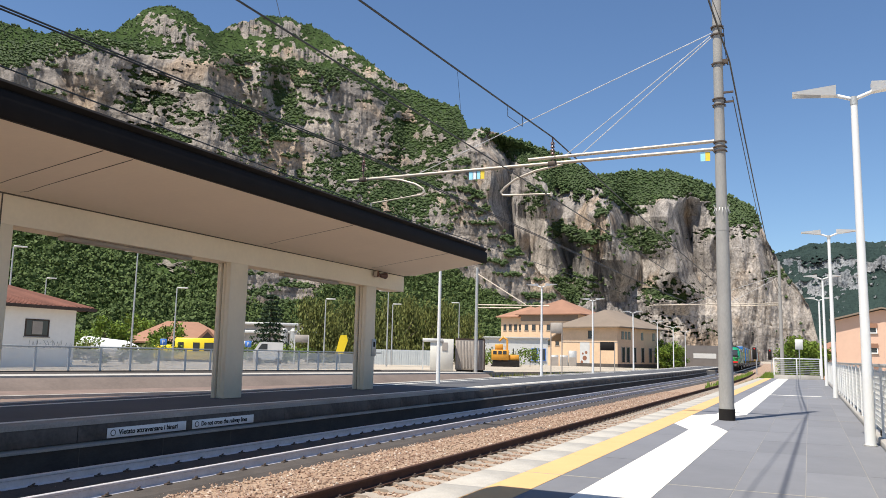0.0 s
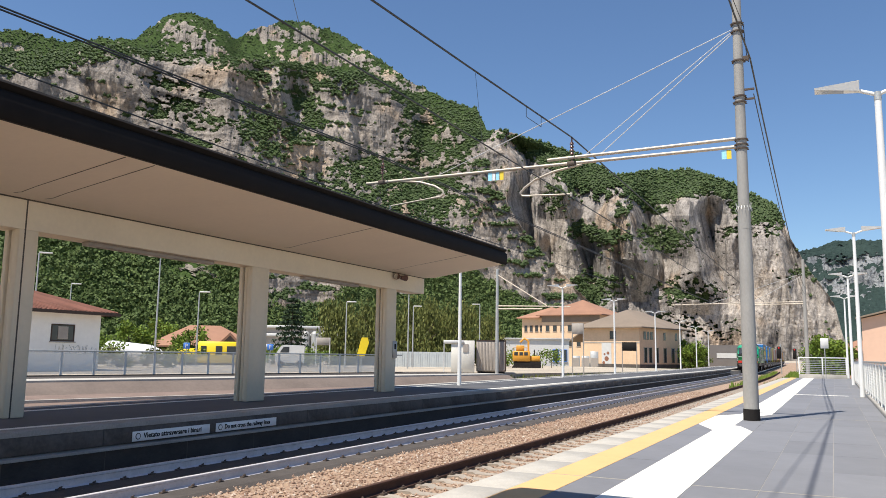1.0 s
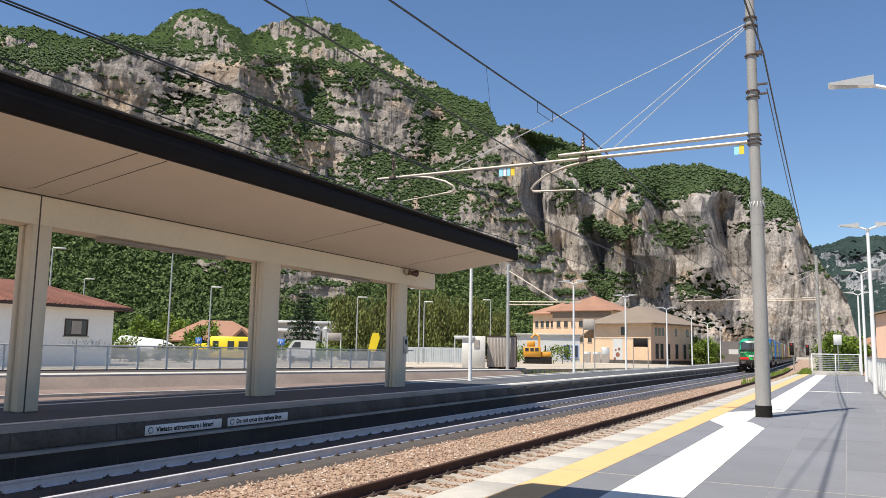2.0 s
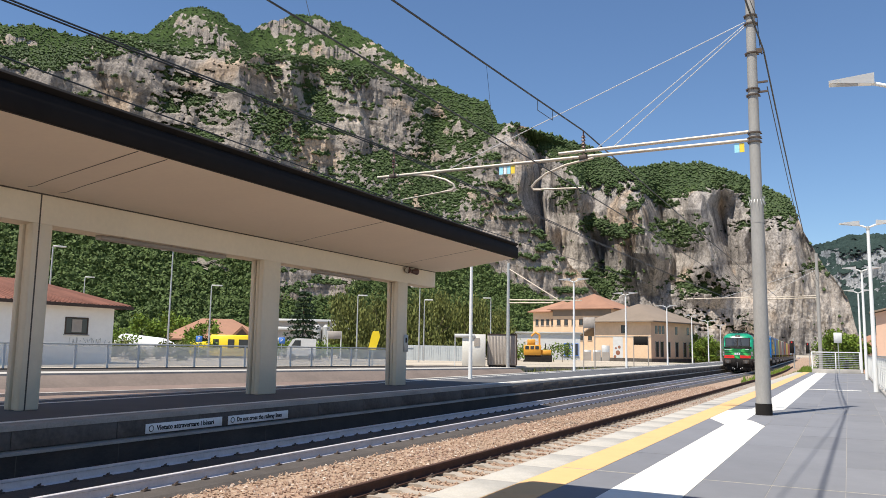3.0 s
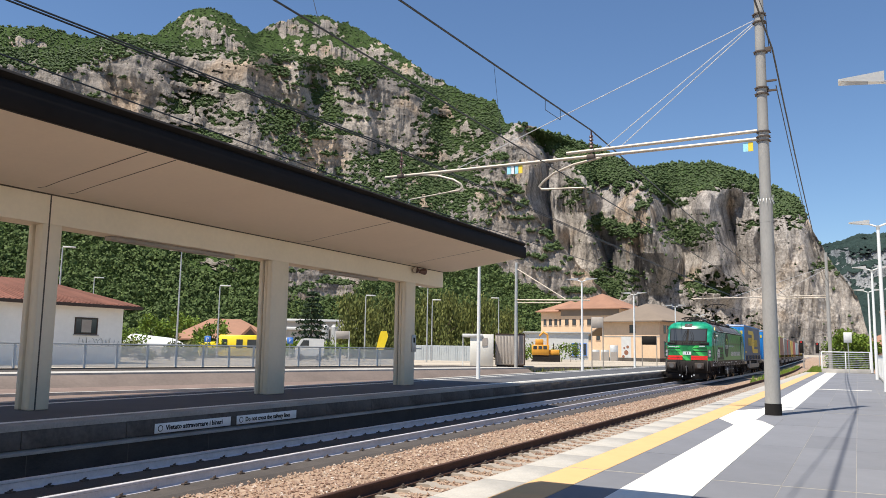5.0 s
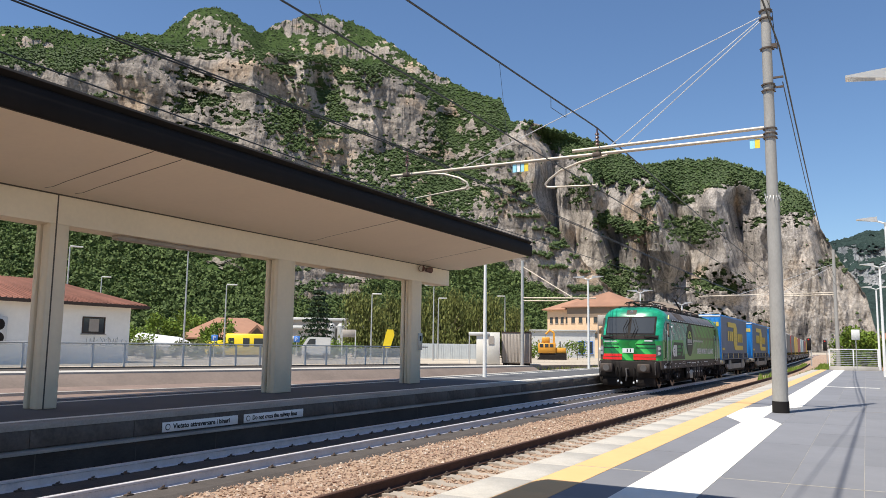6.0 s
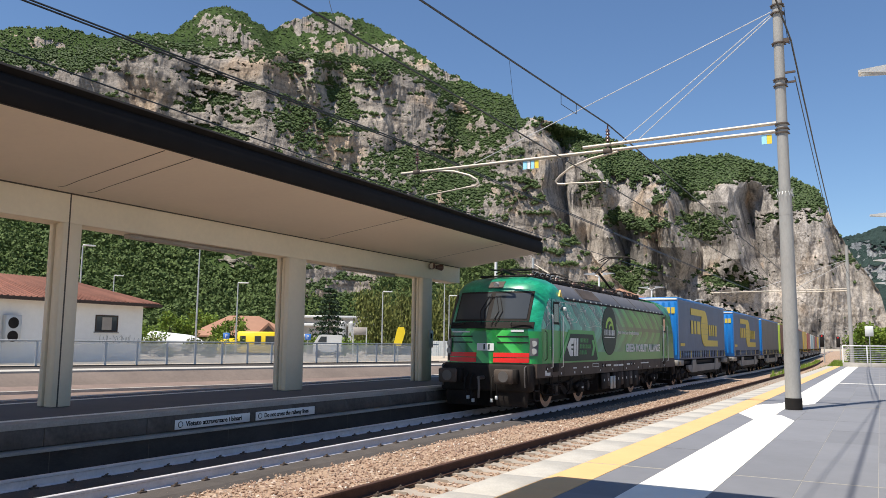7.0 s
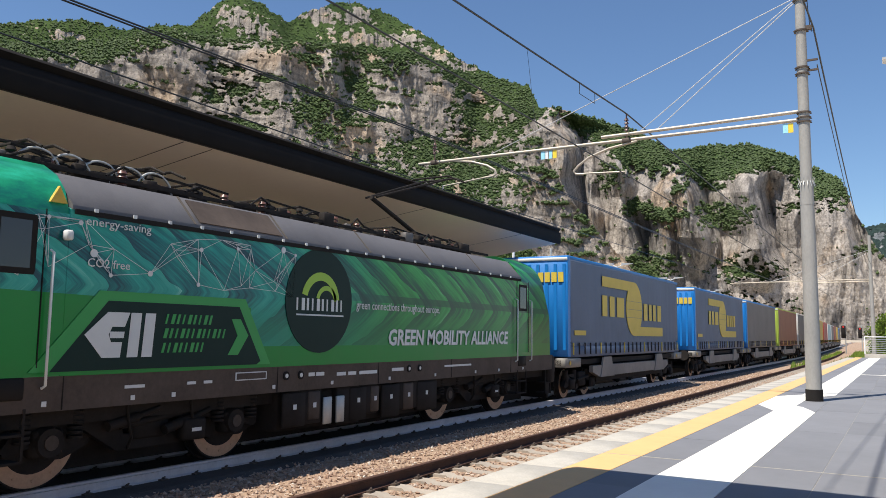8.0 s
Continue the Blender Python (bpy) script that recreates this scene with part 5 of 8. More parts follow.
    for x0, x1 in ((-1.32, -0.3), (0.25, 1.25)):
        for z in (1.43, 1.58):
            part("red_stripe", front_patch(x0, x1, z, z + 0.125, 0.02, 8, 3), M["red"], o, "bright red bumper panel")
    part("dark_corner", front_patch(-1.47, -1.34, 1.45, 3.45, 0.014, 4, 8), M["sill"], o)
    part("logo_plate", front_patch(-0.28, 0.26, 1.76, 1.97, 0.022, 4, 3), M["silver"], o, "pale angular emblem plate")
    for x0 in (-0.07, 0.08):
        part("logo_bar", front_patch(x0, x0 + 0.05, 1.79, 1.95, 0.026, 2, 2), M["hex"], o)
    part("number_bars", front_patch(0.75, 1.1, 2.3, 2.36, 0.018, 3, 2), M["silver"], o)
    part("number_bars", front_patch(-1.25, -0.55, 2.28, 2.32, 0.018, 3, 2), M["silver"], o)
    part("lamp_housing", front_patch(-0.24, 0.24, 3.6, 3.82, 0.02, 4, 3), M["sill"], o)
    bm = bmesh.new()
    yy = cab_front(0, 3.68)
    tube(bm, (0, yy - 0.05, 3.69), (0, yy + 0.05, 3.72), 0.08, seg=16)
    part("top_light", bm, M["lamp_glass"], o)
    for s in (-1, 1):
        def hl(x0, x1, z0, z1, proud):
            return front_patch(min(s * x0, s * x1), max(s * x0, s * x1), z0, z1, proud, 5, 4)
        part("headlight", hl(1.26, 1.455, 1.62, 2.12, 0.03), M["roof_grey"], o, "tall double headlight cluster")
        for z in (1.75, 1.97):
            bm = bmesh.new()
            x = s * 1.36
            yq = cab_front(x, z)
            tube(bm, (x + s * 0.01, yq - 0.05, z), (x, yq + 0.02, z), 0.085, seg=16)
            part("lens", bm, M["lamp_glass"], o)
        bm = bmesh.new()
        x = s * 0.9
        for dx in (0, 0.12):
            pipe(bm, [(s * 0.15 + dx, cab_front(0.2, 2.5) - 0.07, 2.5), (s * 0.3 + dx, cab_front(0.3, 2.9) - 0.05, 2.9), (s * 0.12 + dx, cab_front(0.1, 3.35) - 0.05, 3.35)], 0.012, 6)
        part("wiper", bm, M["black"], o, "black windscreen wiper")
        bm = bmesh.new()
        pipe(bm, [(s * 1.3, cab_front(1.3, 2.52) - 0.08, 2.5), (s * 0.75, cab_front(0.75, 2.5) - 0.1, 2.5), (s * 0.75, cab_front(0.75, 2.55) - 0.02, 2.56)], 0.016, 6)
        part("grab_rail", bm, M["black"], o)
    # cab door
    for ya, yb in ((2.12, 2.78), (L - 3.35, L - 2.68)):
        bm = side_plate([(ya, 1.5), (yb, 1.5), (yb, 3.3), (ya, 3.3)], 0.012, 1.49)
        d = part("cab_door", bm, M["livery"], o, "side cab door with oval window")
        bm = side_plate([(ya + 0.1, 2.55), (yb - 0.1, 2.55), (yb - 0.08, 2.6), (yb - 0.08, 3.18), (yb - 0.1, 3.23), (ya + 0.1, 3.23), (ya + 0.08, 3.18), (ya + 0.08, 2.6)], 0.018, 1.49)
        part("window_frame", bm, M["black"], d)
        bm = side_plate([(ya + 0.15, 2.62), (yb - 0.15, 2.62), (yb - 0.15, 3.16), (ya + 0.15, 3.16)], 0.022, 1.49)
        part("pane", bm, M["glass_dark"], d)
        for y in (ya - 0.02, yb + 0.01):
            bm = bmesh.new()
            box(bm, 1.497, 1.506, y, y + 0.012, 1.5, 3.32)
            part("door_seam", bm, M["black"], d)
        for y in (ya - 0.1, yb + 0.1):
            bm = bmesh.new()
            pipe(bm, [(1.5, y, 2.85), (1.56, y, 2.82), (1.56, y, 1.3), (1.49, y, 1.27)], 0.016, 8)
            part("handrail", bm, M["silver"], d, "long pale handrail")
        bm = bmesh.new()
        box(bm, 1.4, 1.5, ya + 0.1, yb - 0.1, 1.15, 1.4, 0.02)
        part("step_recess", bm, M["black"], d)
        bm = bmesh.new()
        for z in (0.45, 0.75):
            box(bm, 1.2, 1.48, ya + 0.08, yb - 0.08, z, z + 0.03)
        box(bm, 1.45, 1.48, ya + 0.06, ya + 0.09, 0.45, 1.05)
        box(bm, 1.45, 1.48, yb - 0.09, yb - 0.06, 0.45, 1.05)
        part("footstep", bm, M["under"], d)
    # livery graphics
    part("badge_border", side_plate([(2.7, 1.45), (3.55, 2.42), (6.02, 2.42), (6.6, 1.45)], 0.004), M["mid_green"], o)
    hexa = part("badge", side_plate([(2.95, 1.45), (3.68, 2.3), (5.9, 2.3), (6.38, 1.5), (6.3, 1.45)], 0.007), M["hex"], o, "dark angular badge panel")
    part("badge_shape", side_plate([(3.37, 1.88), (3.68, 2.16), (4.0, 2.16), (3.93, 1.98), (3.75, 1.98), (3.7, 1.88), (3.74, 1.79), (3.9, 1.79), (3.88, 1.6), (3.62, 1.6)], 0.011), M["silver"], hexa, "pale angular emblem")
    part("badge_shape", side_plate([(3.72, 1.84), (3.92, 1.84), (3.93, 1.92), (3.72, 1.92)], 0.0115), M["silver"], hexa)
    for y0 in (3.98, 4.2):
        part("badge_shape", side_plate([(y0, 1.6), (y0 + 0.16, 1.6), (y0 + 0.2, 2.16), (y0 + 0.04, 2.16)], 0.011), M["silver"], hexa, "pale angular emblem")
    for k, w in enumerate((0.85, 1.05, 0.75)):
        z = 2.03 - 0.19 * k
        for q in range(int(w / 0.085)):
            a = 4.55 - 0.02 * k + 0.095 * q
            wide = (0.03, 0.055, 0.04)[(q + k) % 3]
            part("word_bar", side_plate([(a, z), (a + wide, z), (a + wide + 0.035, z + 0.13), (a + 0.035, z + 0.13)], 0.011), M["mid_green"], hexa)
    part("chevron", side_plate([(5.75, 2.12), (5.93, 2.12), (6.1, 1.88), (5.9, 1.6), (5.7, 1.6), (5.88, 1.88)], 0.011), M["mid_green"], hexa)
    bm = bmesh.new()
    tube(bm, (1.48, 7.77, 2.47), (1.506, 7.77, 2.47), 0.87, seg=40)
    disc = part("round_badge", bm, M["hex"], o, "dark round badge with lime arcs")
    for r0, r1, cy in ((0.36, 0.5, 7.77), (0.2, 0.28, 7.92)):
        arc = [(cy + r1 * math.cos(a), 2.45 + r1 * math.sin(a)) for a in np.linspace(0.1, 2.9, 14)] + [(cy + r0 * math.cos(a), 2.45 + r0 * math.sin(a)) for a in np.linspace(2.9, 0.1, 14)]
        bm = bmesh.new()
        n = 14
        vs = [bm.verts.new((1.512, p, q)) for p, q in arc]
        for i in range(n - 1):
            bm.faces.new((vs[i], vs[i + 1], vs[2 * n - 2 - i], vs[2 * n - 1 - i]))
        part("arc", bm, M["lime"], disc)
    for k in range(10):
        y0, wide = 7.16 + 0.128 * k, (0.035, 0.075, 0.05)[k % 3]
        part("word_bar", side_plate([(y0, 2.3), (y0 + wide, 2.3), (y0 + wide, 2.5), (y0, 2.5)], 0.012), M["silver"], disc)
    part("word_bar", side_plate([(7.16, 2.215), (8.4, 2.215), (8.4, 2.24), (7.16, 2.24)], 0.012), M["silver"], disc)
    face_side = pose(0, 0, 0, 90, 0, 90)
    for text, y, z, size, width, shear, off in (("GREEN MOBILITY ALLIANCE", 9.8, 1.72, 0.42, 5.25, 0.12, 0.012), ("green connections throughout europe.", 8.78, 2.37, 0.22, 2.95, 0, 0), ("energy-saving", 3.3, 3.2, 0.15, 0.95, 0, 0), ("CO2 free", 3.35, 2.7, 0.15, 0.6, 0, 0), ("2", 1.9, 1.8, 0.14, None, 0, 0)):
        lettering("slogan", text, size, M["silver"], o, Matrix.Translation((1.505, y, z)) @ face_side, "pale slogan lettering", shear=shear, width=width, offset=off)
    rng = random.Random(5)
    knots = [(rng.uniform(1.7, 7.2), rng.uniform(2.48, 3.28)) for _ in range(44)]
    bm = bmesh.new()
    seen = set()
    for i, a in enumerate(knots):
        near = sorted(knots, key=lambda q: (q[0] - a[0]) ** 2 + (q[1] - a[1]) ** 2)[2:6]
        for q in near:
            if (q, a) in seen or (a, q) in seen:
                continue
            seen.add((a, q))
            w = Vector((0, a[1] - q[1], q[0] - a[0])).normalized() * 0.0032
            vs = [bm.verts.new((1.506, a[0] + s * w.y, a[1] + s * w.z)) for s in (-1, 1)] + [bm.verts.new((1.506, q[0] + s * w.y, q[1] + s * w.z)) for s in (1, -1)]
            bm.faces.new(vs)
        if i % 3 == 0:
            tube(bm, (1.5, *a), (1.507, *a), 0.022 + 0.03 * rng.random(), seg=10)
    tagged(part("line_pattern", bm, M["silver"], o, "fine pale network lines and dots"), kind="stuff")
    # sill plates and marks
    for y0, y1, z0, z1, name in ((5.9, 6.55, 1.22, 1.34, "silver"), (4.0, 4.3, 1.21, 1.25, "silver"), (5.0, 5.15, 1.21, 1.25, "silver"), (5.3, 5.45, 1.21, 1.25, "silver"), (7.55, 7.7, 1.22, 1.28, "silver"), (7.74, 7.95, 1.22, 1.28, "silver"), (8.3, 8.55, 1.2, 1.26, "silver"), (8.62, 8.85, 1.2, 1.26, "silver"), (8.95, 9.5, 1.2, 1.26, "silver"), (1.75, 2.0, 1.05, 1.14, "silver"), (1.6, 1.72, 1.05, 1.2, "silver"), (2.3, 2.6, 1.41, 1.45, "orange"), (10.0, 10.4, 1.22, 1.28, "silver"), (12.0, 13.2, 1.24, 1.28, "silver")):
        part("marking", side_plate([(y0, z0), (y1, z0), (y1, z1), (y0, z1)], 0.008, 1.478), M[name], o)
    part("marking", side_plate([(5.92, 1.235), (6.53, 1.235), (6.53, 1.325), (5.92, 1.325)], 0.01, 1.478), M["sill"], o)
    for y in (1.75, 7.0, 7.35, 10.6, 11.0):
        bm = bmesh.new()
        tube(bm, (1.46, y, 1.25), (1.495, y, 1.25), 0.07, seg=14)
        part("filler_cap", bm, M["black"], o)
        bm = bmesh.new()
        tube(bm, (1.47, y, 1.25), (1.5, y, 1.25), 0.035, seg=12)
        part("cap_ring", bm, M["silver"], o)
    # roof gear
    for k in range(5):
        y = 2.9 + 0.45 * k
        bm = bmesh.new()
        pipe(bm, [(0.6, y + 0.3 - 0.32 * math.cos(a), 3.92 + 0.3 * math.sin(a)) for a in np.linspace(0, math.pi, 12)], 0.018, 8)
        part("roof_cable", bm, M["galv"], o, "looped pale roof cable")
    for y, w in ((2.6, 0.5), (3.6, 0.4), (4.6, 0.6), (5.6, 0.35), (7.1, 0.5), (7.9, 0.6), (8.8, 0.4), (10.9, 0.6), (11.9, 0.5), (12.6, 0.6), (13.4, 0.5)):
        bm = bmesh.new()
        box(bm, -0.6, 0.7, y, y + w, 3.88, 3.98, 0.02)
        for s in (-0.5, 0.1, 0.6):
            for j in range(3):
                tube(bm, (s, y + w / 2, 3.98 + 0.07 * j), (s, y + w / 2, 4.03 + 0.07 * j), 0.07, 0.045, 10)
        pipe(bm, [(-0.5, y + w / 2, 4.2), (0.6, y + w / 2, 4.2), (0.6, y + w + 0.5, 4.15)], 0.02, 6)
        part("roof_insulator", bm, M["under"], o, "dark roof insulators and busbars")
    gear = random.Random(12)
    for s in (-0.85, 0.85):
        bm = bmesh.new()
        box(bm, s - 0.03, s + 0.03, 2.3, 15.2, 3.93, 3.98)
        part("roof_rail", bm, M["under"], o, "long dark roof busbar")
    for k in range(40):
        y = 2.5 + 0.31 * k + gear.uniform(-0.08, 0.08)
        x, w, h = gear.uniform(0.35, 0.85), gear.uniform(0.08, 0.22), gear.uniform(0.08, 0.24)
        bm = bmesh.new()
        if k % 3:
            box(bm, x - w / 2, x + w / 2, y - w, y + w, 3.88, 3.9 + h, 0.015)
        else:
            for j in range(4):
                tube(bm, (x, y, 3.9 + 0.055 * j), (x, y, 3.94 + 0.055 * j), 0.075, 0.05, 10)
        part("roof_fitting", bm, M["insul"] if k % 3 == 0 else M["steel"] if k % 7 == 1 else M["under"], o)
    for k in range(9):
        y = 2.7 + 1.35 * k
        bm = bmesh.new()
        pipe(bm, [(0.8, y, 4.0), (0.75, y + 0.3, 4.13 + 0.05 * (k % 2)), (0.55, y + 0.8, 4.1), (0.6, y + 1.25, 4.02)], 0.018, 6)
        part("roof_conduit", bm, M["black"], o)
    bm = side_plate([(2.86, 3.42), (3.08, 3.42), (2.97, 3.62)], 0.03, 1.43)
    part("warning_triangle", bm, M["box_yellow"], o, "small yellow warning triangle")
    for yb, up in ((2.4, 0), (4.3, 0), (13.2, 1)):
        bm = bmesh.new()
        for s in (-0.75, 0.75):
            pipe(bm, [(s, yb - 0.5, 4.0), (s, yb + 1.1, 4.0)], 0.03, 6)
        for d in (-0.5, 0.3, 1.1):
            pipe(bm, [(-0.75, yb + d, 4.0), (0.75, yb + d, 4.0)], 0.03, 6)
        pan = part("pantograph", bm, M["under"], o, "raised pantograph" if up else "folded pantograph")
        bm = bmesh.new()
        if up:
            top = 5.75
            pipe(bm, [(0, yb + 0.7, 4.05), (0, yb - 1.95, 4.9)], 0.05, 8)
            for s in (-0.35, 0.35):
                pipe(bm, [(s * 0.4, yb - 1.95, 4.9), (s, yb + 0.75, top)], 0.025, 6)
            for d in (-0.18, 0.18):
                pipe(bm, [(-0.8, yb + 0.75 + d, top - 0.1), (-0.5, yb + 0.75 + d, top + 0.04), (0.5, yb + 0.75 + d, top + 0.04), (0.8, yb + 0.75 + d, top - 0.1)], 0.022, 6)
        else:
            pipe(bm, [(0, yb + 1.0, 4.05), (0, yb - 0.6, 4.2)], 0.045, 8)
            for s in (-0.35, 0.35):
                pipe(bm, [(s, yb - 0.6, 4.2), (s, yb + 0.9, 4.3)], 0.025, 6)
            for d in (-0.18, 0.18):
                pipe(bm, [(-0.8, yb + 0.9 + d, 4.2), (-0.5, yb + 0.9 + d, 4.32), (0.5, yb + 0.9 + d, 4.32), (0.8, yb + 0.9 + d, 4.2)], 0.022, 6)
        part("arm_and_head", bm, M["under"], pan, "hinged arm with contact strips")
    bm = bmesh.new()
    pipe(bm, [(1.5, 1.55, 1.5), (1.56, 1.55, 1.55), (1.56, 1.55, 2.3), (1.5, 1.55, 2.35)], 0.014, 6)
    part("handrail", bm, M["black"], o)
    bm = bmesh.new()
    box(bm, 1.5, 1.6, 3.0, 3.1, 2.98, 3.1, 0.02)
    part("mirror_camera", bm, M["silver"], o)
    return o


M["curtain_blue"] = surf("dusty blue tarpaulin", (0.09, 0.125, 0.2), 0.55, scale=0.6, amt=0.22, fine=6, bumpy=0.1)
M["front_blue"] = surf("bright blue panel", (0.008, 0.17, 0.5), 0.4, amt=0.1)
M["curtain_grey"] = surf("grey-brown tarpaulin", (0.17, 0.155, 0.145), 0.6, scale=0.6, amt=0.25)
M["curtain_red"] = surf("red-brown tarpaulin", (0.28, 0.12, 0.07), 0.6, scale=0.6, amt=0.25)
M["box_yellow"] = surf("yellow container paint", (0.6, 0.4, 0.05), 0.5, amt=0.15)
M["box_green"] = surf("yellow-green panel", (0.32, 0.42, 0.06), 0.5, amt=0.15)
M["box_red"] = surf("dark red container paint", (0.35, 0.04, 0.03), 0.5, amt=0.15)
M["box_white"] = surf("off-white panel", (0.6, 0.6, 0.58), 0.5, amt=0.12)
M["box_pale"] = surf("pale blue panel", (0.3, 0.45, 0.5), 0.5, amt=0.12)
M["sign_yellow"] = surf("yellow lettering", (0.62, 0.46, 0.06), 0.5, amt=0.12)
M["wagon"] = surf("pale grey wagon steel", (0.27, 0.25, 0.225), 0.65, 0.2, scale=1.2, amt=0.3)


def wagon(length):
    o = thing("flat_wagon", "grey pocket freight wagon with dark bogies", "wagon", group="freight wagons")
    bm = bmesh.new()
    box(bm, -1.25, 1.2, -0.1, length + 0.1, 1.04, 1.2)
    part("frame", bm, M["under"], o, "dark grimy wagon frame")
    bm = bmesh.new()
    prism(bm, [(2.9, 0.62), (length - 2.9, 0.62), (length - 2.3, 0.78), (length - 2.3, 0.98), (2.3, 0.98), (2.3, 0.78)], 1.2, 1.33, "x")
    part("side_beam", bm, M["wagon"], o, "pale grey side beam")
    for y0 in (-0.1, length - 1.2):
        bm = bmesh.new()
        box(bm, 1.0, 1.34, y0, y0 + 1.3, 0.98, 1.26, 0.02)
        part("end_deck", bm, M["wagon"], o, "pale grey end deck edge")
        bm = bmesh.new()
        tube(bm, (1.35, y0 + 0.35, 1.12), (1.36, y0 + 0.35, 1.12), 0.07, seg=12)
        part("end_mark", bm, M["box_yellow"], o, "small yellow mark")
    for s_ in (-0.875, 0.875):
        for y0, y1 in ((-0.1, -0.42), (length + 0.1, length + 0.42)):
            bm = bmesh.new()
            tube(bm, (s_, y0, 1.06), (s_, y1, 1.06), 0.1, seg=12)
            tube(bm, (s_, y1, 1.06), (s_, y1 + (0.05 if y1 > 0 else -0.05), 1.06), 0.24, seg=18)
            part("buffer", bm, M["under"], o)
    bm = bmesh.new()
    box(bm, -1.2, 1.2, 3.0, length - 3.0, 0.45, 1.0)
    part("pocket", bm, M["under"], o)
    for y in (1.9, length - 1.9):
        bm = bmesh.new()
        bogie_frame(bm, y, 1.8, 0.46)
        part("bogie", bm, M["under"], o)
        for d in (-0.9, 0.9):
            wheelset(o, y + d, 0.46)
    bm = bmesh.new()
    prism(bm, [(3.0, 0.6), (4.4, 0.6), (4.1, 1.25), (3.3, 1.25)], 1.3, 1.36, "x")
    prism(bm, [(length - 3.0, 0.6), (length - 4.4, 0.6), (length - 4.1, 1.25), (length - 3.3, 1.25)], 1.3, 1.36, "x")
    part("bracket", bm, M["wagon"], o, "grimy grey wagon brackets")
    return o


def trailer(label, curtain, front, length=13.4, logo="", words=True):
    o = thing("semi_trailer", label, "trailer", group="freight train load")
    bm = bmesh.new()
    box(bm, -1.27, 1.27, 0.05, length, 1.75, 4.3, 0.03)
    body = part("box_body", bm, M[curtain], o)
    bm = bmesh.new()
    # the curtain hangs in shallow folds
    n = 92
    low, high = [], []
    for k in range(n + 1):
        y0 = 0.3 + (length - 0.6) * k / n
        d = 0.008 + 0.014 * random.random() if k % 2 else 0.0
        low.append(bm.verts.new((1.272 + d, y0, 1.6)))
        high.append(bm.verts.new((1.272 + 0.3 * d, y0, 4.22)))
    for k in range(n):
        bm.faces.new((low[k], low[k + 1], high[k + 1], high[k]))
    part("curtain", bm, M[curtain], o, "taut dusty side curtain")
    bm = bmesh.new()
    box(bm, -1.3, 1.3, 0, length + 0.02, 4.26, 4.36, 0.02)
    part("top_frame", bm, M[front], o)
    bm = bmesh.new()
    box(bm, -1.3, 1.3, 0, length, 1.28, 1.62, 0.02)
    part("frame_rail", bm, M[curtain], o)
    bm = bmesh.new()
    box(bm, -1.29, 1.29, -0.06, 0.03, 1.3, 4.32, 0.02)
    board = part("headboard", bm, M[front], o, "ribbed front wall")
    for k in range(9):
        x = -1.15 + 0.287 * k
        bm = bmesh.new()
        box(bm, x, x + 0.1, -0.085, -0.058, 1.5, 4.1)
        part("rib", bm, M[front], board)
    bm = bmesh.new()
    box(bm, 1.292, 1.31, -0.06, 0.14, 1.3, 4.32)
    part("corner_post", bm, M[front], board)
    bm = bmesh.new()
    box(bm, -1.3, 1.3, -0.09, 0.1, 4.2, 4.3, 0.02)
    part("top_rail", bm, M["box_white"], o)
    for k in range(26):
        y = 0.35 + (length - 0.7) * k / 25
        bm = bmesh.new()
        box(bm, 1.3, 1.325, y, y + 0.06, 1.36, 1.72)
        part("strap", bm, M["under"] if k % 5 else M["sign_yellow"], o)
    if logo:
        y, z = 3.1, 2.5
        for w0, w1, z0, z1 in ((0, 0.62, 0.1, 0.8), (0.78, 1.4, 0.1, 0.8), (1.56, 2.5, 0.1, 0.8), (4.9, 5.5, 0.05, 0.7), (5.62, 6.1, 0.05, 0.7), (6.2, 6.7, 0.05, 0.7), (6.85, 7.5, 0.05, 0.7)):
            bm = bmesh.new()
            box(bm, 1.3, 1.31, y + w0, y + w1 - 0.12, z + z0, z + z1)
            part("letter_block", bm, M["sign_yellow"], o, "worn yellow letter shape")
        bm = bmesh.new()
        tube(bm, (1.29, y + 3.65, z + 0.45), (1.308, y + 3.65, z + 0.45), 1.0, seg=28)
        part("emblem", bm, M["sign_yellow"], o, "round yellow emblem")
        for a, b, c, d in ((0, 3.7, 1.1, 1.45), (3.65, 7.6, -0.55, -0.2)):
            bm = bmesh.new()
            box(bm, 1.3, 1.31, y + a, y + b, z + c, z + d)
            part("stripe", bm, M["sign_yellow"], o)
        for k in (-0.3, 0.0, 0.3):
            bm = bmesh.new()
            box(bm, 1.305, 1.312, y + 2.65, y + 4.65, z + 0.42 + k, z + 0.43 + k)
            part("emblem_line", bm, M[curtain], o)
        bm = bmesh.new()
        for k in range(4):
            box(bm, 0.35 + 0.22 * k, 0.52 + 0.22 * k, -0.1, -0.06, 3.55, 3.85)
        part("front_letters", bm, M["sign_yellow"], o)
        bm = bmesh.new()
        box(bm, 1.3, 1.308, 0.5, 1.5, 1.95, 2.1)
        part("front_letters", bm, M["sign_yellow"], o)
    return o


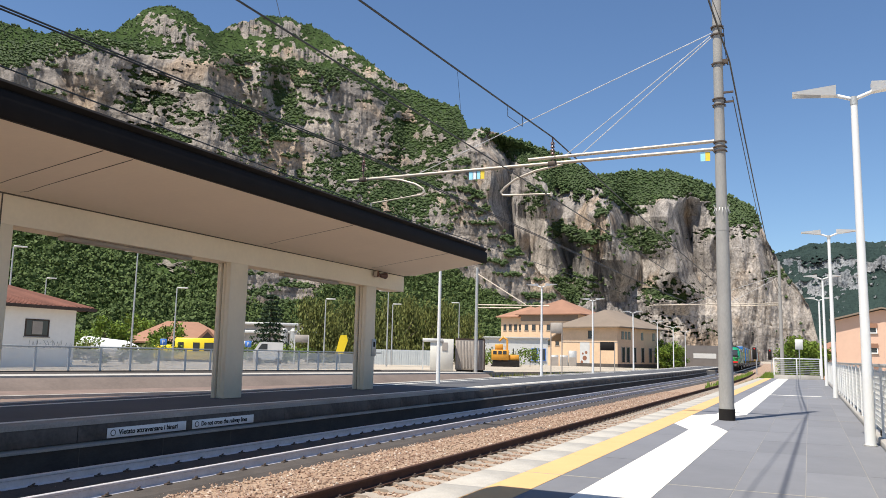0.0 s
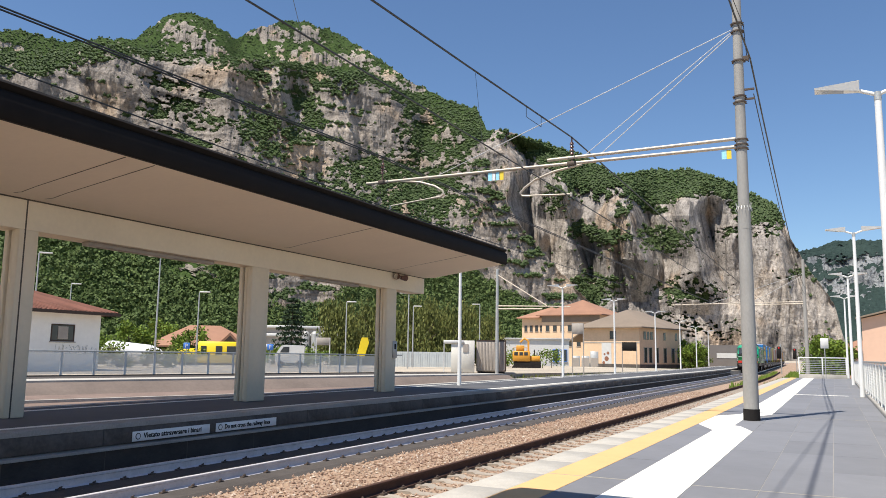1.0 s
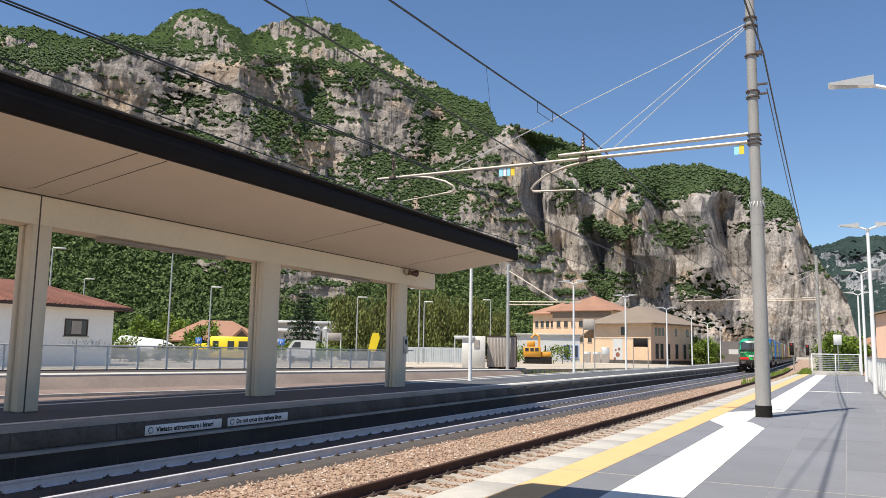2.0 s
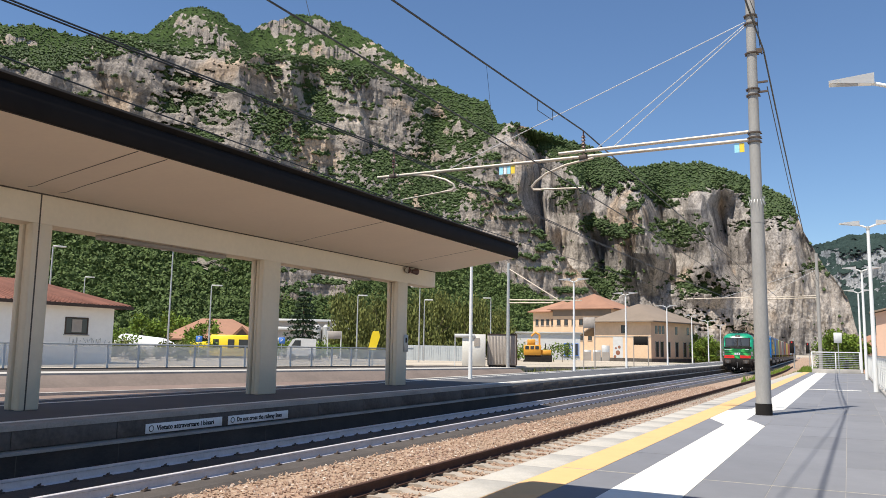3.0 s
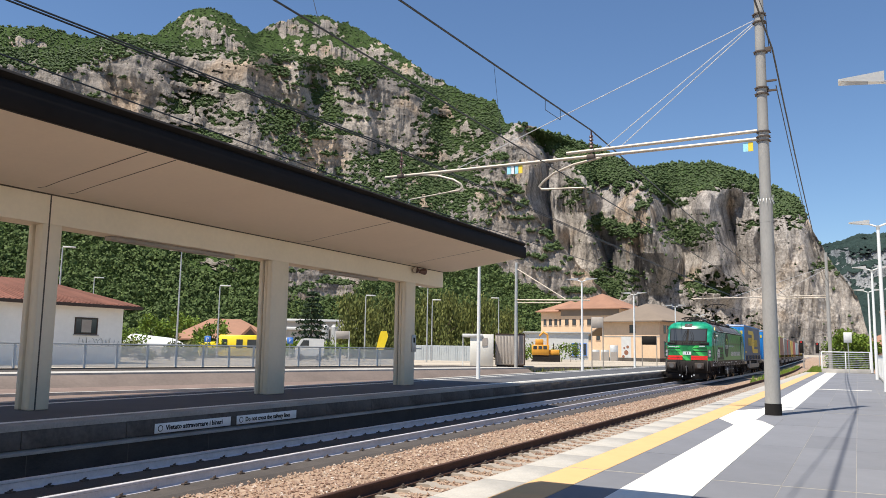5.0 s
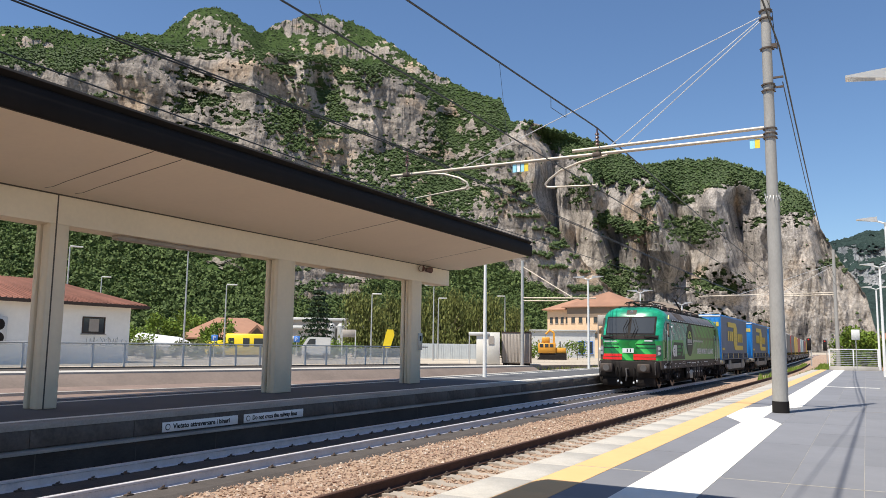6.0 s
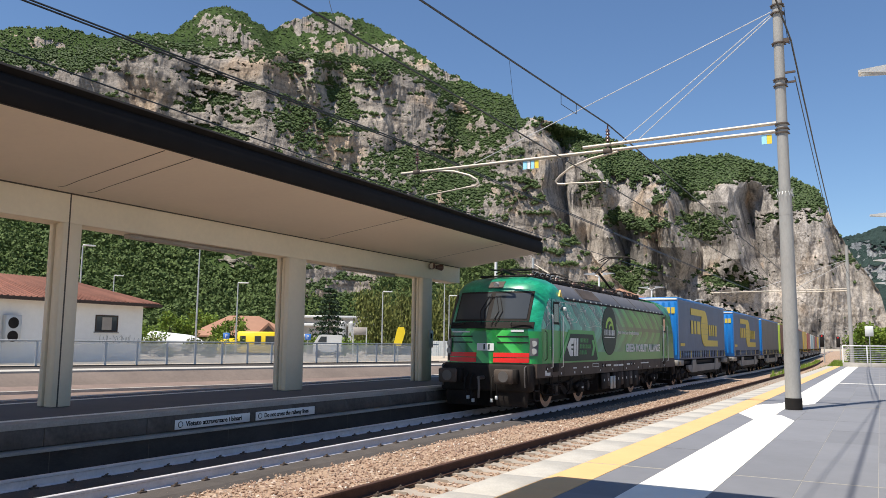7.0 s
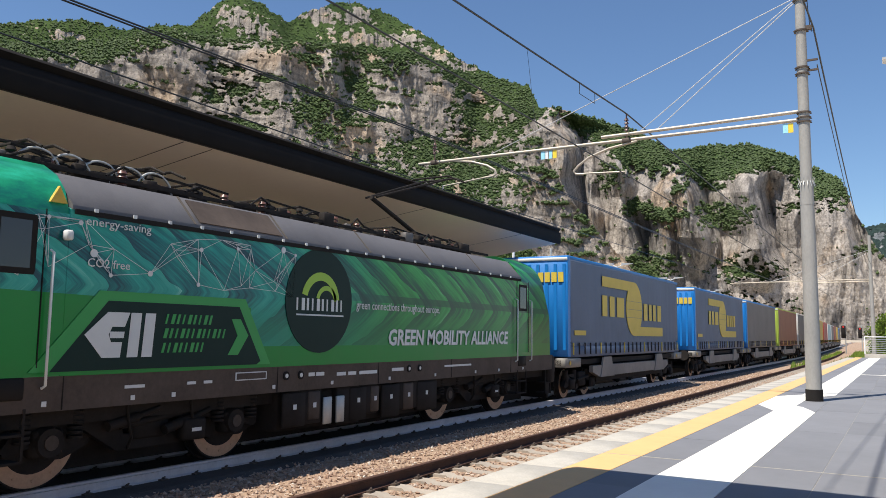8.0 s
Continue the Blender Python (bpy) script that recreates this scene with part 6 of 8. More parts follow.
LOADS = [(19.7, "curtain_blue", "front_blue", "yes", "blue curtain-sided trailer with worn yellow emblem"), (36.5, "curtain_blue", "front_blue", "yes", "blue curtain-sided trailer with worn yellow emblem"),
         (51.2, "curtain_grey", "front_blue", "", "grey-brown curtain-sided trailer with blue front"), (66.2, "curtain_red", "box_green", "", "red-brown trailer with yellow-green front"),
         (80.6, "curtain_grey", "box_white", "", "grey-brown trailer with white front"), (95.2, "curtain_grey", "box_red", "", "grey-brown trailer with dark red front"),
         (109.8, "box_yellow", "box_yellow", "", "plain yellow box trailer on a wagon"), (124.4, "box_red", "box_red", "", "plain dark red box trailer"), (139, "box_pale", "box_white", "", "pale blue box trailer"),
         (153.6, "curtain_grey", "box_white", "", "grey-brown trailer with white front"), (168.2, "curtain_red", "box_red", "", "plain red-brown trailer on a wagon"), (182.8, "box_yellow", "box_yellow", "", "plain yellow box trailer on a wagon"), (197.4, "curtain_grey", "front_blue", "", "grey trailer with blue front")]

# where the cab's front stands, along the line
RUN = [(0, 133.0), (1, 117.2), (2, 101.1), (2.8, 88.0), (3.5, 76.8), (4, 68.8), (4.6, 59.2), (5.2, 49.5), (5.8, 39.8), (6.5, 28.2), (7, 19.8), (7.5, 11.3), (8, 2.6)]


def front_at(t):
    return float(np.interp(t, [r[0] for r in RUN], [r[1] for r in RUN]))


def build_train():
    moving = [(locomotive(), 0.0, 18.98)]
    first, kinds = wagon(13.9), {}
    for k, (y, curtain, front, logo, label) in enumerate(LOADS):
        w = first if k == 0 else copy_thing(first, Matrix.Identity(4))
        moving.append((w, y - 0.25, 13.9))
        key = (curtain, front, logo)
        if key not in kinds:
            kinds[key] = trailer(label, curtain, front, 13.4, logo)
            tr = kinds[key]
        else:
            tr = copy_thing(kinds[key], Matrix.Identity(4))
        moving.append((tr, y, 13.4))
    return moving


TRAIN = build_train()


def motions():
    """The train runs in along the line; its wheels turn."""
    times = [i * 0.5 for i in range(17)]
    for ob, behind, length in TRAIN:
        rows = []
        for t in times:
            y = front_at(t) + behind
            a, b = bend(y), bend(y + length)
            turn = math.degrees(math.atan2(a - b, length))
            rows.append((t, pose(TRACK_TRAIN + a, y, RAIL_TOP, 0, 0, turn)))
        walk(ob, rows)
    for w, y, r in SPINNING:
        rows = []
        for i in range(241):
            t = i / 30
            rows.append((t, pose(0, y, r, math.degrees((front_at(0) - front_at(t)) / r) % 360, 0, 0)))
        walk(w, rows)


# ---- lamps, fence and gate of the side platform ----
def spot(bearing, distance):
    return distance * math.sin(radians(bearing)), distance * math.cos(radians(bearing))


def street_height(distance, elevation):
    return EYE + distance * math.tan(radians(elevation))


def platform_lamp(height, arm=0.95, group="platform lamps"):
    o = thing("platform_lamp", "white steel platform lamp with two wedge-shaped heads", "lamp", group=group)
    bm = bmesh.new()
    tube(bm, (0, 0, 0), (0, 0, height), 0.088, 0.055, 18)
    part("pole", bm, M["white_paint"], o)
    bm = bmesh.new()
    tube(bm, (0, 0, height - 0.12), (0, 0, height + 0.03), 0.062, seg=14)
    part("pole_cap", bm, M["galv"], o)
    for s in (-1, 1):
        bm = bmesh.new()
        tube(bm, (0, 0, height - 0.02), (s * 0.32, 0, height + 0.1), 0.035, seg=10)
        a = part("arm", bm, M["white_paint"], o)
        bm = bmesh.new()
        x0, x1 = s * 0.28, s * (0.28 + 0.72)
        z = height + 0.1
        grow(bm, [(x0, -0.07, z - 0.03), (x0, 0.07, z - 0.03), (x1, 0.14, z + 0.06), (x1, -0.14, z + 0.06),
                  (x0, -0.13, z + 0.15), (x0, 0.13, z + 0.15), (x1, 0.15, z + 0.09), (x1, -0.15, z + 0.09)],
             [(0, 1, 2, 3), (4, 7, 6, 5), (0, 4, 5, 1), (2, 6, 7, 3), (0, 3, 7, 4), (1, 5, 6, 2)])
        part("head", bm, M["white_paint"], o, "white wedge lamp head")
        bm = bmesh.new()
        grow(bm, [(x0 + s * 0.25, -0.09, z + 0.0), (x0 + s * 0.25, 0.09, z + 0.0), (x1 - s * 0.05, 0.11, z + 0.05), (x1 - s * 0.05, -0.11, z + 0.05)], [(0, 1, 2, 3)])
        part("lens", bm, M["lamp_glass"], o)
    bm = bmesh.new()
    tube(bm, (0, 0, 0), (0, 0, 0.02), 0.11, seg=16)
    part("base_ring", bm, M["galv"], o)
    return o


def fence_side():
    f = thing("fence", "cream metal fence with horizontal wires on a low kerb", "fence", 1.15, 0, 0.1)
    m = M["white_paint"]
    bm = bmesh.new()
    box(bm, -0.03, 0.03, 6, 66.5, 1.22, 1.28, 0.008)
    part("top_rail", bm, M["galv"], f)
    bm = bmesh.new()
    box(bm, -0.025, 0.025, -0.025, 0.025, 0, 1.25)
    post = mesh_of("post", bm, m)
    bm = bmesh.new()
    for k in range(11):
        tube(bm, (0, 0.03, 0.12 + 0.1 * k), (0, 1.97, 0.12 + 0.1 * k), 0.006, seg=5)
    for k in range(1, 8):
        tube(bm, (0, 0.25 * k, 0.08), (0, 0.25 * k, 1.2), 0.004, seg=4)
    mesh_panel = mesh_of("wire_panel", bm, m)
    bm = bmesh.new()
    box(bm, 0.02, 0.026, 0.04, 1.96, 0.1, 1.16)
    backing = mesh_of("screen", bm, M["screen"])
    bm = bmesh.new()
    box(bm, -0.02, 0.02, 0.2, 0.5, 0.0, 0.09)
    foot = mesh_of("foot_block", bm, M["black"])
    for k in range(31):
        y = 6 + 2 * k
        piece("post", post, f, 0, y, 0)
        if k < 30:
            p = piece("wire_panel", mesh_panel, f, 0, y, 0)
            piece("screen", backing, f, 0, y, 0)
            piece("foot_block", foot, f, 0, y, 0.0)
    # end railing across the platform
    g = thing("end_railing", "steel railing with horizontal bars across the platform end", "railing", -2.5, 66.7, 0)
    bm = bmesh.new()
    box(bm, 0, 3.3, -0.12, 0.12, -0.3, 0.32, 0.01)
    part("plinth", bm, M["concrete"], g, "pale concrete plinth")
    for x in (0.03, 1.65, 3.27):
        bm = bmesh.new()
        box(bm, x - 0.04, x + 0.04, -0.04, 0.04, 0.3, 1.55)
        part("post", bm, M["white_paint"], g)
    bm = bmesh.new()
    box(bm, 0, 3.3, -0.04, 0.04, 1.53, 1.6, 0.01)
    part("top_rail", bm, M["white_paint"], g)
    for k in range(8):
        bm = bmesh.new()
        box(bm, 0, 3.3, -0.012, 0.012, 0.42 + 0.135 * k, 0.455 + 0.135 * k)
        part("bar", bm, M["galv"], g)
    b = thing("platform_end_board", "small pale board on a thin post", "sign", -0.62, 64.8, 0)
    bm = bmesh.new()
    tube(bm, (0, 0, 0), (0, 0, 3.0), 0.03, seg=8)
    part("post", bm, M["galv"], b)
    bm = bmesh.new()
    box(bm, -0.27, 0.27, -0.05, -0.03, 2.25, 3.0, 0.01)
    part("board", bm, M["box_white"], b)


M["screen"] = surf("pale screen panel", (0.72, 0.7, 0.62), 0.7, amt=0.1)


def frosted_mat():
    """Milky glass: the yard behind shows faintly through it."""
    m, nt, b = nodes_of("frosted fence glass")
    col = ramp(nt, noise_node(nt, 0.6, 5, 0.7), [(0.3, (0.9, 0.87, 0.78)), (0.7, (0.97, 0.95, 0.88))])
    nt.links.new(col, b.inputs["Base Color"])
    b.inputs["Roughness"].default_value = 0.3
    t = nt.nodes.new("ShaderNodeBsdfTranslucent")
    nt.links.new(col, t.inputs["Color"])
    clear_ = nt.nodes.new("ShaderNodeBsdfTransparent")
    mx, my = nt.nodes.new("ShaderNodeMixShader"), nt.nodes.new("ShaderNodeMixShader")
    mx.inputs[0].default_value, my.inputs[0].default_value = 0.55, 0.6
    nt.links.new(b.outputs[0], mx.inputs[1])
    nt.links.new(t.outputs[0], mx.inputs[2])
    nt.links.new(mx.outputs[0], my.inputs[1])
    nt.links.new(clear_.outputs[0], my.inputs[2])
    nt.links.new(my.outputs[0], nt.nodes["Material Output"].inputs[0])
    return m


M["frosted"] = frosted_mat()
M["red_ballast"] = surf("reddish brown gravel", (0.2, 0.145, 0.12), 0.95, scale=0.7, amt=0.35, fine=14, bumpy=0.5)
M["tan_wall"] = surf("tan concrete shoulder", (0.16, 0.125, 0.105), 0.9, scale=0.5, amt=0.3, fine=8)
M["ochre"] = surf("ochre plaster", (0.72, 0.51, 0.33), 0.85, scale=0.25, amt=0.14, fine=2)
M["roof_brown"] = surf("brown roof sheet", (0.23, 0.18, 0.135), 0.8, scale=0.3, amt=0.2, fine=3)
M["roof_red"] = surf("terracotta tiles", (0.38, 0.2, 0.125), 0.85, scale=0.4, amt=0.25, fine=4, per_object=0.2)
M["roof_old"] = surf("old brown-red tiles", (0.27, 0.115, 0.08), 0.85, scale=0.4, amt=0.3, fine=4, per_object=0.25)
M["plaster_white"] = surf("white plaster", (0.85, 0.83, 0.78), 0.85, scale=0.3, amt=0.1, fine=3)
M["pink"] = surf("pink plaster", (0.68, 0.45, 0.33), 0.85, scale=0.25, amt=0.08, fine=2)
M["window"] = glassy("window glass", (0.04, 0.045, 0.05), 0.08)
M["wood_dark"] = surf("dark window wood", (0.05, 0.03, 0.02), 0.7)
M["machine"] = surf("machine yellow", (0.66, 0.3, 0.03), 0.5, amt=0.2)
M["bright_yellow"] = surf("bright yellow paint", (0.85, 0.62, 0.02), 0.45, amt=0.1)
M["metal_hut"] = surf("cream hut sheet", (0.66, 0.64, 0.58), 0.6, amt=0.12)
M["blue_sign"] = surf("blue sign", (0.06, 0.2, 0.6), 0.5)
M["bark"] = surf("bark", (0.12, 0.085, 0.06), 0.9, amt=0.4)


def leaf_mat(name, a, b_):
    m, nt, b = nodes_of(name)
    g = nt.nodes.new("ShaderNodeNewGeometry")
    c = ramp(nt, g.outputs["Random Per Island"], [(0, tuple(v * 0.55 for v in a)), (0.5, a), (1, b_)])
    nt.links.new(mix(nt, 0.4, c, ramp(nt, noise_node(nt, 0.6, 3), [(0.35, a), (0.65, b_)])), b.inputs["Base Color"])
    b.inputs["Roughness"].default_value = 0.7
    b.inputs["Specular IOR Level"].default_value = 0.2
    return m


M["leaf_willow"] = leaf_mat("willow leaves", (0.095, 0.115, 0.03), (0.22, 0.225, 0.065))
M["leaf_green"] = leaf_mat("bright leaves", (0.09, 0.15, 0.02), (0.2, 0.27, 0.04))
M["leaf_dark"] = leaf_mat("conifer needles", (0.022, 0.042, 0.022), (0.06, 0.09, 0.042))
M["leaf_forest"] = leaf_mat("forest crowns", (0.06, 0.095, 0.028), (0.125, 0.17, 0.05))
M["leaf_mountain"] = leaf_mat("mountain woods", (0.042, 0.068, 0.026), (0.085, 0.12, 0.042))


def leaf_cloud(centres, radii, n, size, rng, droop=0.0):
    """Small leaf quads round the given clump centres."""
    c = centres[rng.integers(0, len(centres), n)]
    k = rng.normal(0, 1, (n, 3))
    k /= np.linalg.norm(k, axis=1)[:, None]
    p = c[:, :3] + k * (rng.random(n) ** 0.45)[:, None] * radii[:, None][rng.integers(0, len(radii), n)] * np.array([1, 1, 0.75 + droop])
    if droop:
        p[:, 2] -= droop * 0.6 * rng.random(n)
    a = rng.normal(0, 1, (n, 3))
    a /= np.linalg.norm(a, axis=1)[:, None]
    b = np.cross(a, rng.normal(0, 1, (n, 3)))
    b /= np.linalg.norm(b, axis=1)[:, None]
    s = size * (0.6 + 0.8 * rng.random((n, 1)))
    if droop:
        a = a * 0.4 + np.array([0, 0, 1.0])
        s = s * np.array([[1.0]])
    v = np.stack([p - a * s, p + b * s * 0.55, p + a * s, p - b * s * 0.55], 1).reshape(-1, 3)
    return v, (np.arange(n)[:, None] * 4 + np.arange(4)[None])


def crown_part(name, v, f, material, parent):
    ob = sheet(name, v.tolist(), f.tolist(), material)
    ob.parent = parent
    return ob


def broad_tree(height, width, label, material="leaf_green", seed=1, n=2600, droop=0.0, leaf=0.22, low=0.2):
    rng = np.random.default_rng(seed)
    o = thing("tree", label, "tree")
    bm = bmesh.new()
    top = height * 0.45
    tube(bm, (0, 0, -0.4), (0.1, 0, top), height * 0.03, height * 0.018, 8)
    tips = []
    for i in range(7):
        a, r = i * 0.9 + rng.random(), width * (0.22 + 0.2 * rng.random())
        tip = (r * math.cos(a), r * math.sin(a), height * (0.5 + 0.3 * rng.random()))
        tube(bm, (0.05, 0, top * (0.55 + 0.06 * i)), tip, height * 0.012, 0.02, 6)
        tips.append(tip)
    part("trunk", bm, M["bark"], o)
    k = 26
    z = low + (0.92 - low) * rng.random(k)
    spread = np.sqrt(np.clip(1 - ((z - 0.5) / 0.55) ** 2, 0.08, 1)) * width * 0.36
    ang_ = rng.random(k) * 6.28
    rr = spread * np.sqrt(rng.random(k))
    c = np.stack([rr * np.cos(ang_), rr * np.sin(ang_), z * height], -1)
    v, f = leaf_cloud(c, width * (0.1 + 0.12 * rng.random(k)), n, leaf, rng, droop)
    crown_part("crown", v, f, M[material], o)
    return o


def conifer(height, width, label, seed=3):
    rng = np.random.default_rng(seed)
    o = thing("conifer", label, "tree")
    bm = bmesh.new()
    tube(bm, (0, 0, -0.4), (0, 0, height * 0.97), height * 0.02, 0.02, 8)
    part("trunk", bm, M["bark"], o)
    cs, rs = [], []
    for i in range(13):
        z = height * (0.12 + 0.85 * i / 13)
        r = width * 0.5 * (1 - i / 13.5) ** 0.8
        for j in range(9):
            a = j * 0.7 + i + rng.random() * 0.4
            for q in (0.45, 0.8, 1.0):
                q2 = q * (0.75 + 0.4 * rng.random())
                cs.append((r * q2 * math.cos(a), r * q2 * math.sin(a), z - 0.22 * r * q2))
    v, f = leaf_cloud(np.array(cs), np.full(5, width * 0.06), 4200, 0.17, rng)
    crown_part("crown", v, f, M["leaf_dark"], o)
    return o


def hedge(length, depth, height, label, material, seed):
    rng = np.random.default_rng(seed)
    o = thing("hedge", label, "hedge")
    k = max(8, int(length * 1.6))
    c = np.stack([(rng.random(k) - 0.5) * length, (rng.random(k) - 0.5) * depth, height * (0.25 + 0.55 * rng.random(k))], -1)
    v, f = leaf_cloud(c, np.full(6, height * 0.42), int(length * 190), 0.14, rng)
    crown_part("foliage", v, f, M[material], o)
    bm = bmesh.new()
    for i in range(int(length / 1.5)):
        x = (i + 0.5) * 1.5 - length / 2
        tube(bm, (x, 0, -0.3), (x + 0.1, 0.1, height * 0.7), 0.05, 0.02, 5)
    part("stems", bm, M["bark"], o)
    return o


def blobs(name, label, host, n, r0, r1, seed, material):
    """Tree crowns scattered over a massif where its woods grow, as stuff."""
    rng = np.random.default_rng(seed)
    me = host.data
    co = np.empty(len(me.vertices) * 3)
    me.vertices.foreach_get("co", co)
    co = co.reshape(-1, 3)
    green = np.empty(len(me.vertices), np.float32)
    me.attributes["woods"].data.foreach_get("value", green)
    ok = np.where(green > 0.6)[0]
    ok = ok[rng.integers(0, len(ok), n)]
    base = co[ok] + rng.normal(0, r0 * 0.5, (n, 3))
    s = (r0 + (r1 - r0) * rng.random(n) ** 2)[:, None, None]
    shape = np.array([(1, 0, 0), (0.3, 0.95, 0.1), (-0.8, 0.6, 0), (-0.8, -0.6, 0.1), (0.3, -0.95, 0), (0.1, 0, 1.15), (-0.05, 0.1, -0.8)])
    v = shape[None] * s * (0.75 + 0.5 * rng.random((n, 7, 3))) + base[:, None] + np.array([0, 0, 0.3]) * s
    tri = np.array([(i, (i + 1) % 5, 5) for i in range(5)] + [((i + 1) % 5, i, 6) for i in range(5)])
    f = (tri[None] + 7 * np.arange(n)[:, None, None]).reshape(-1, 3)
    ob = sheet(name, v.reshape(-1, 3).tolist(), f.tolist(), M[material])
    return tagged(ob, label, "woods", kind="stuff")


def woods(name, label, host, n, r0, r1, seed, material, b0, b1):
    """Crowns of leafy clumps over a slope, as stuff."""
    rng = np.random.default_rng(seed)
    me = host.data
    co = np.empty(len(me.vertices) * 3)
    me.vertices.foreach_get("co", co)
    co = co.reshape(-1, 3)
    bearing = np.degrees(np.arctan2(co[:, 0], co[:, 1]))
    gap = vnoise(co[:, 0] / 45, co[:, 1] / 45, co[:, 2] / 45, seed)
    green = np.empty(len(me.vertices), np.float32)
    me.attributes["woods"].data.foreach_get("value", green)
    ok = np.where((bearing > b0) & (bearing < b1) & (gap > -0.75) & (green > 0.5))[0]
    base = co[ok[rng.integers(0, len(ok), n)]] + rng.normal(0, 2.0, (n, 3)) * (1, 1, 0.2)
    r = (r0 + (r1 - r0) * rng.random(n) ** 1.5)
    k = 36
    d = rng.normal(0, 1, (n, k, 3))
    d /= np.linalg.norm(d, axis=2)[..., None]
    d[..., 2] = np.abs(d[..., 2]) * 1.1 - 0.25
    c = base[:, None] + d * r[:, None, None] * (0.75 + 0.25 * rng.random((n, k, 1)))
    c[..., 2] += r[:, None] * 0.7
    a = rng.normal(0, 1, (n, k, 3)) + d * 0.2
    a -= d * (a * d).sum(-1, keepdims=True) * 0.7
    a /= np.linalg.norm(a, axis=2)[..., None]
    b = np.cross(a, d + rng.normal(0, 0.35, (n, k, 3)))
    s = r[:, None, None] * (0.13 + 0.15 * rng.random((n, k, 1)))
    v = np.stack([c - a * s, c + b * s, c + a * s, c - b * s], 2).reshape(-1, 3)
    f = np.arange(n * k)[:, None] * 4 + np.arange(4)
    return tagged(sheet(name, v.tolist(), f.tolist(), M[material]), label, "woods", kind="stuff")


def window(parent, x0, x1, z0, z1, y=0.0, frame="wood_dark", deep=0.12):
    """A window in a wall that faces -y."""
    w = new("window")
    w.parent = parent
    bm = bmesh.new()
    t = 0.09
    box(bm, x0, x1, y - 0.04, y + deep, z0, z0 + t)
    box(bm, x0, x1, y - 0.04, y + deep, z1 - t, z1)
    box(bm, x0, x0 + t, y - 0.04, y + deep, z0 + t, z1 - t)
    box(bm, x1 - t, x1, y - 0.04, y + deep, z0 + t, z1 - t)
    part("frame", bm, M[frame], w)
    bm = bmesh.new()
    box(bm, x0 + t, x1 - t, y - 0.015, y + 0.02, z0 + t, z1 - t)
    part("pane", bm, M["window"], w)
    bm = bmesh.new()
    box(bm, x0 - 0.08, x1 + 0.08, y - 0.12, y + 0.02, z0 - 0.08, z0, 0.01)
    part("sill", bm, M["concrete"], w)
    return w


def hip_roof(parent, x0, x1, y0, y1, z0, z1, material, over=0.8, name="roof", ridge=None):
    bm = bmesh.new()
    a, b, c, d = x0 - over, x1 + over, y0 - over, y1 + over
    if b - a > d - c:
        h = (d - c) / 2 if ridge is None else ridge
        p, q = (a + h, (c + d) / 2, z1), (b - h, (c + d) / 2, z1)
        grow(bm, [(a, c, z0), (b, c, z0), (b, d, z0), (a, d, z0), p, q, (a, c, z0 - 0.18), (b, c, z0 - 0.18), (b, d, z0 - 0.18), (a, d, z0 - 0.18)],
             [(0, 1, 5, 4), (1, 2, 5), (2, 3, 4, 5), (3, 0, 4), (0, 6, 7, 1), (1, 7, 8, 2), (2, 8, 9, 3), (3, 9, 6, 0), (6, 9, 8, 7)])
    else:
        h = (b - a) / 2 if ridge is None else ridge
        p, q = ((a + b) / 2, c + h, z1), ((a + b) / 2, d - h, z1)
        grow(bm, [(a, c, z0), (b, c, z0), (b, d, z0), (a, d, z0), p, q, (a, c, z0 - 0.18), (b, c, z0 - 0.18), (b, d, z0 - 0.18), (a, d, z0 - 0.18)],
             [(0, 1, 4), (1, 2, 5, 4), (2, 3, 5), (3, 0, 4, 5), (0, 6, 7, 1), (1, 7, 8, 2), (2, 8, 9, 3), (3, 9, 6, 0), (6, 9, 8, 7)])
    return part(name, bm, M[material], parent)


def tile_rows(roof, a, b, c, d, n_rows, material):
    """Raised tile ribs on a sloping face with the corners a, b (eave) and c, d (ridge)."""
    a, b, c, d = (Vector(v) for v in (a, b, c, d))
    nrm = (b - a).cross(d - a).normalized()
    for k in range(n_rows):
        t = (k + 0.5) / n_rows
        p, q = a.lerp(b, t) + nrm * 0.03, d.lerp(c, t) + nrm * 0.03
        if (p - q).length > 0.2:
            bm = bmesh.new()
            tube(bm, p, q, 0.06, seg=5)
            part("tile_rib", bm, M[material], roof)


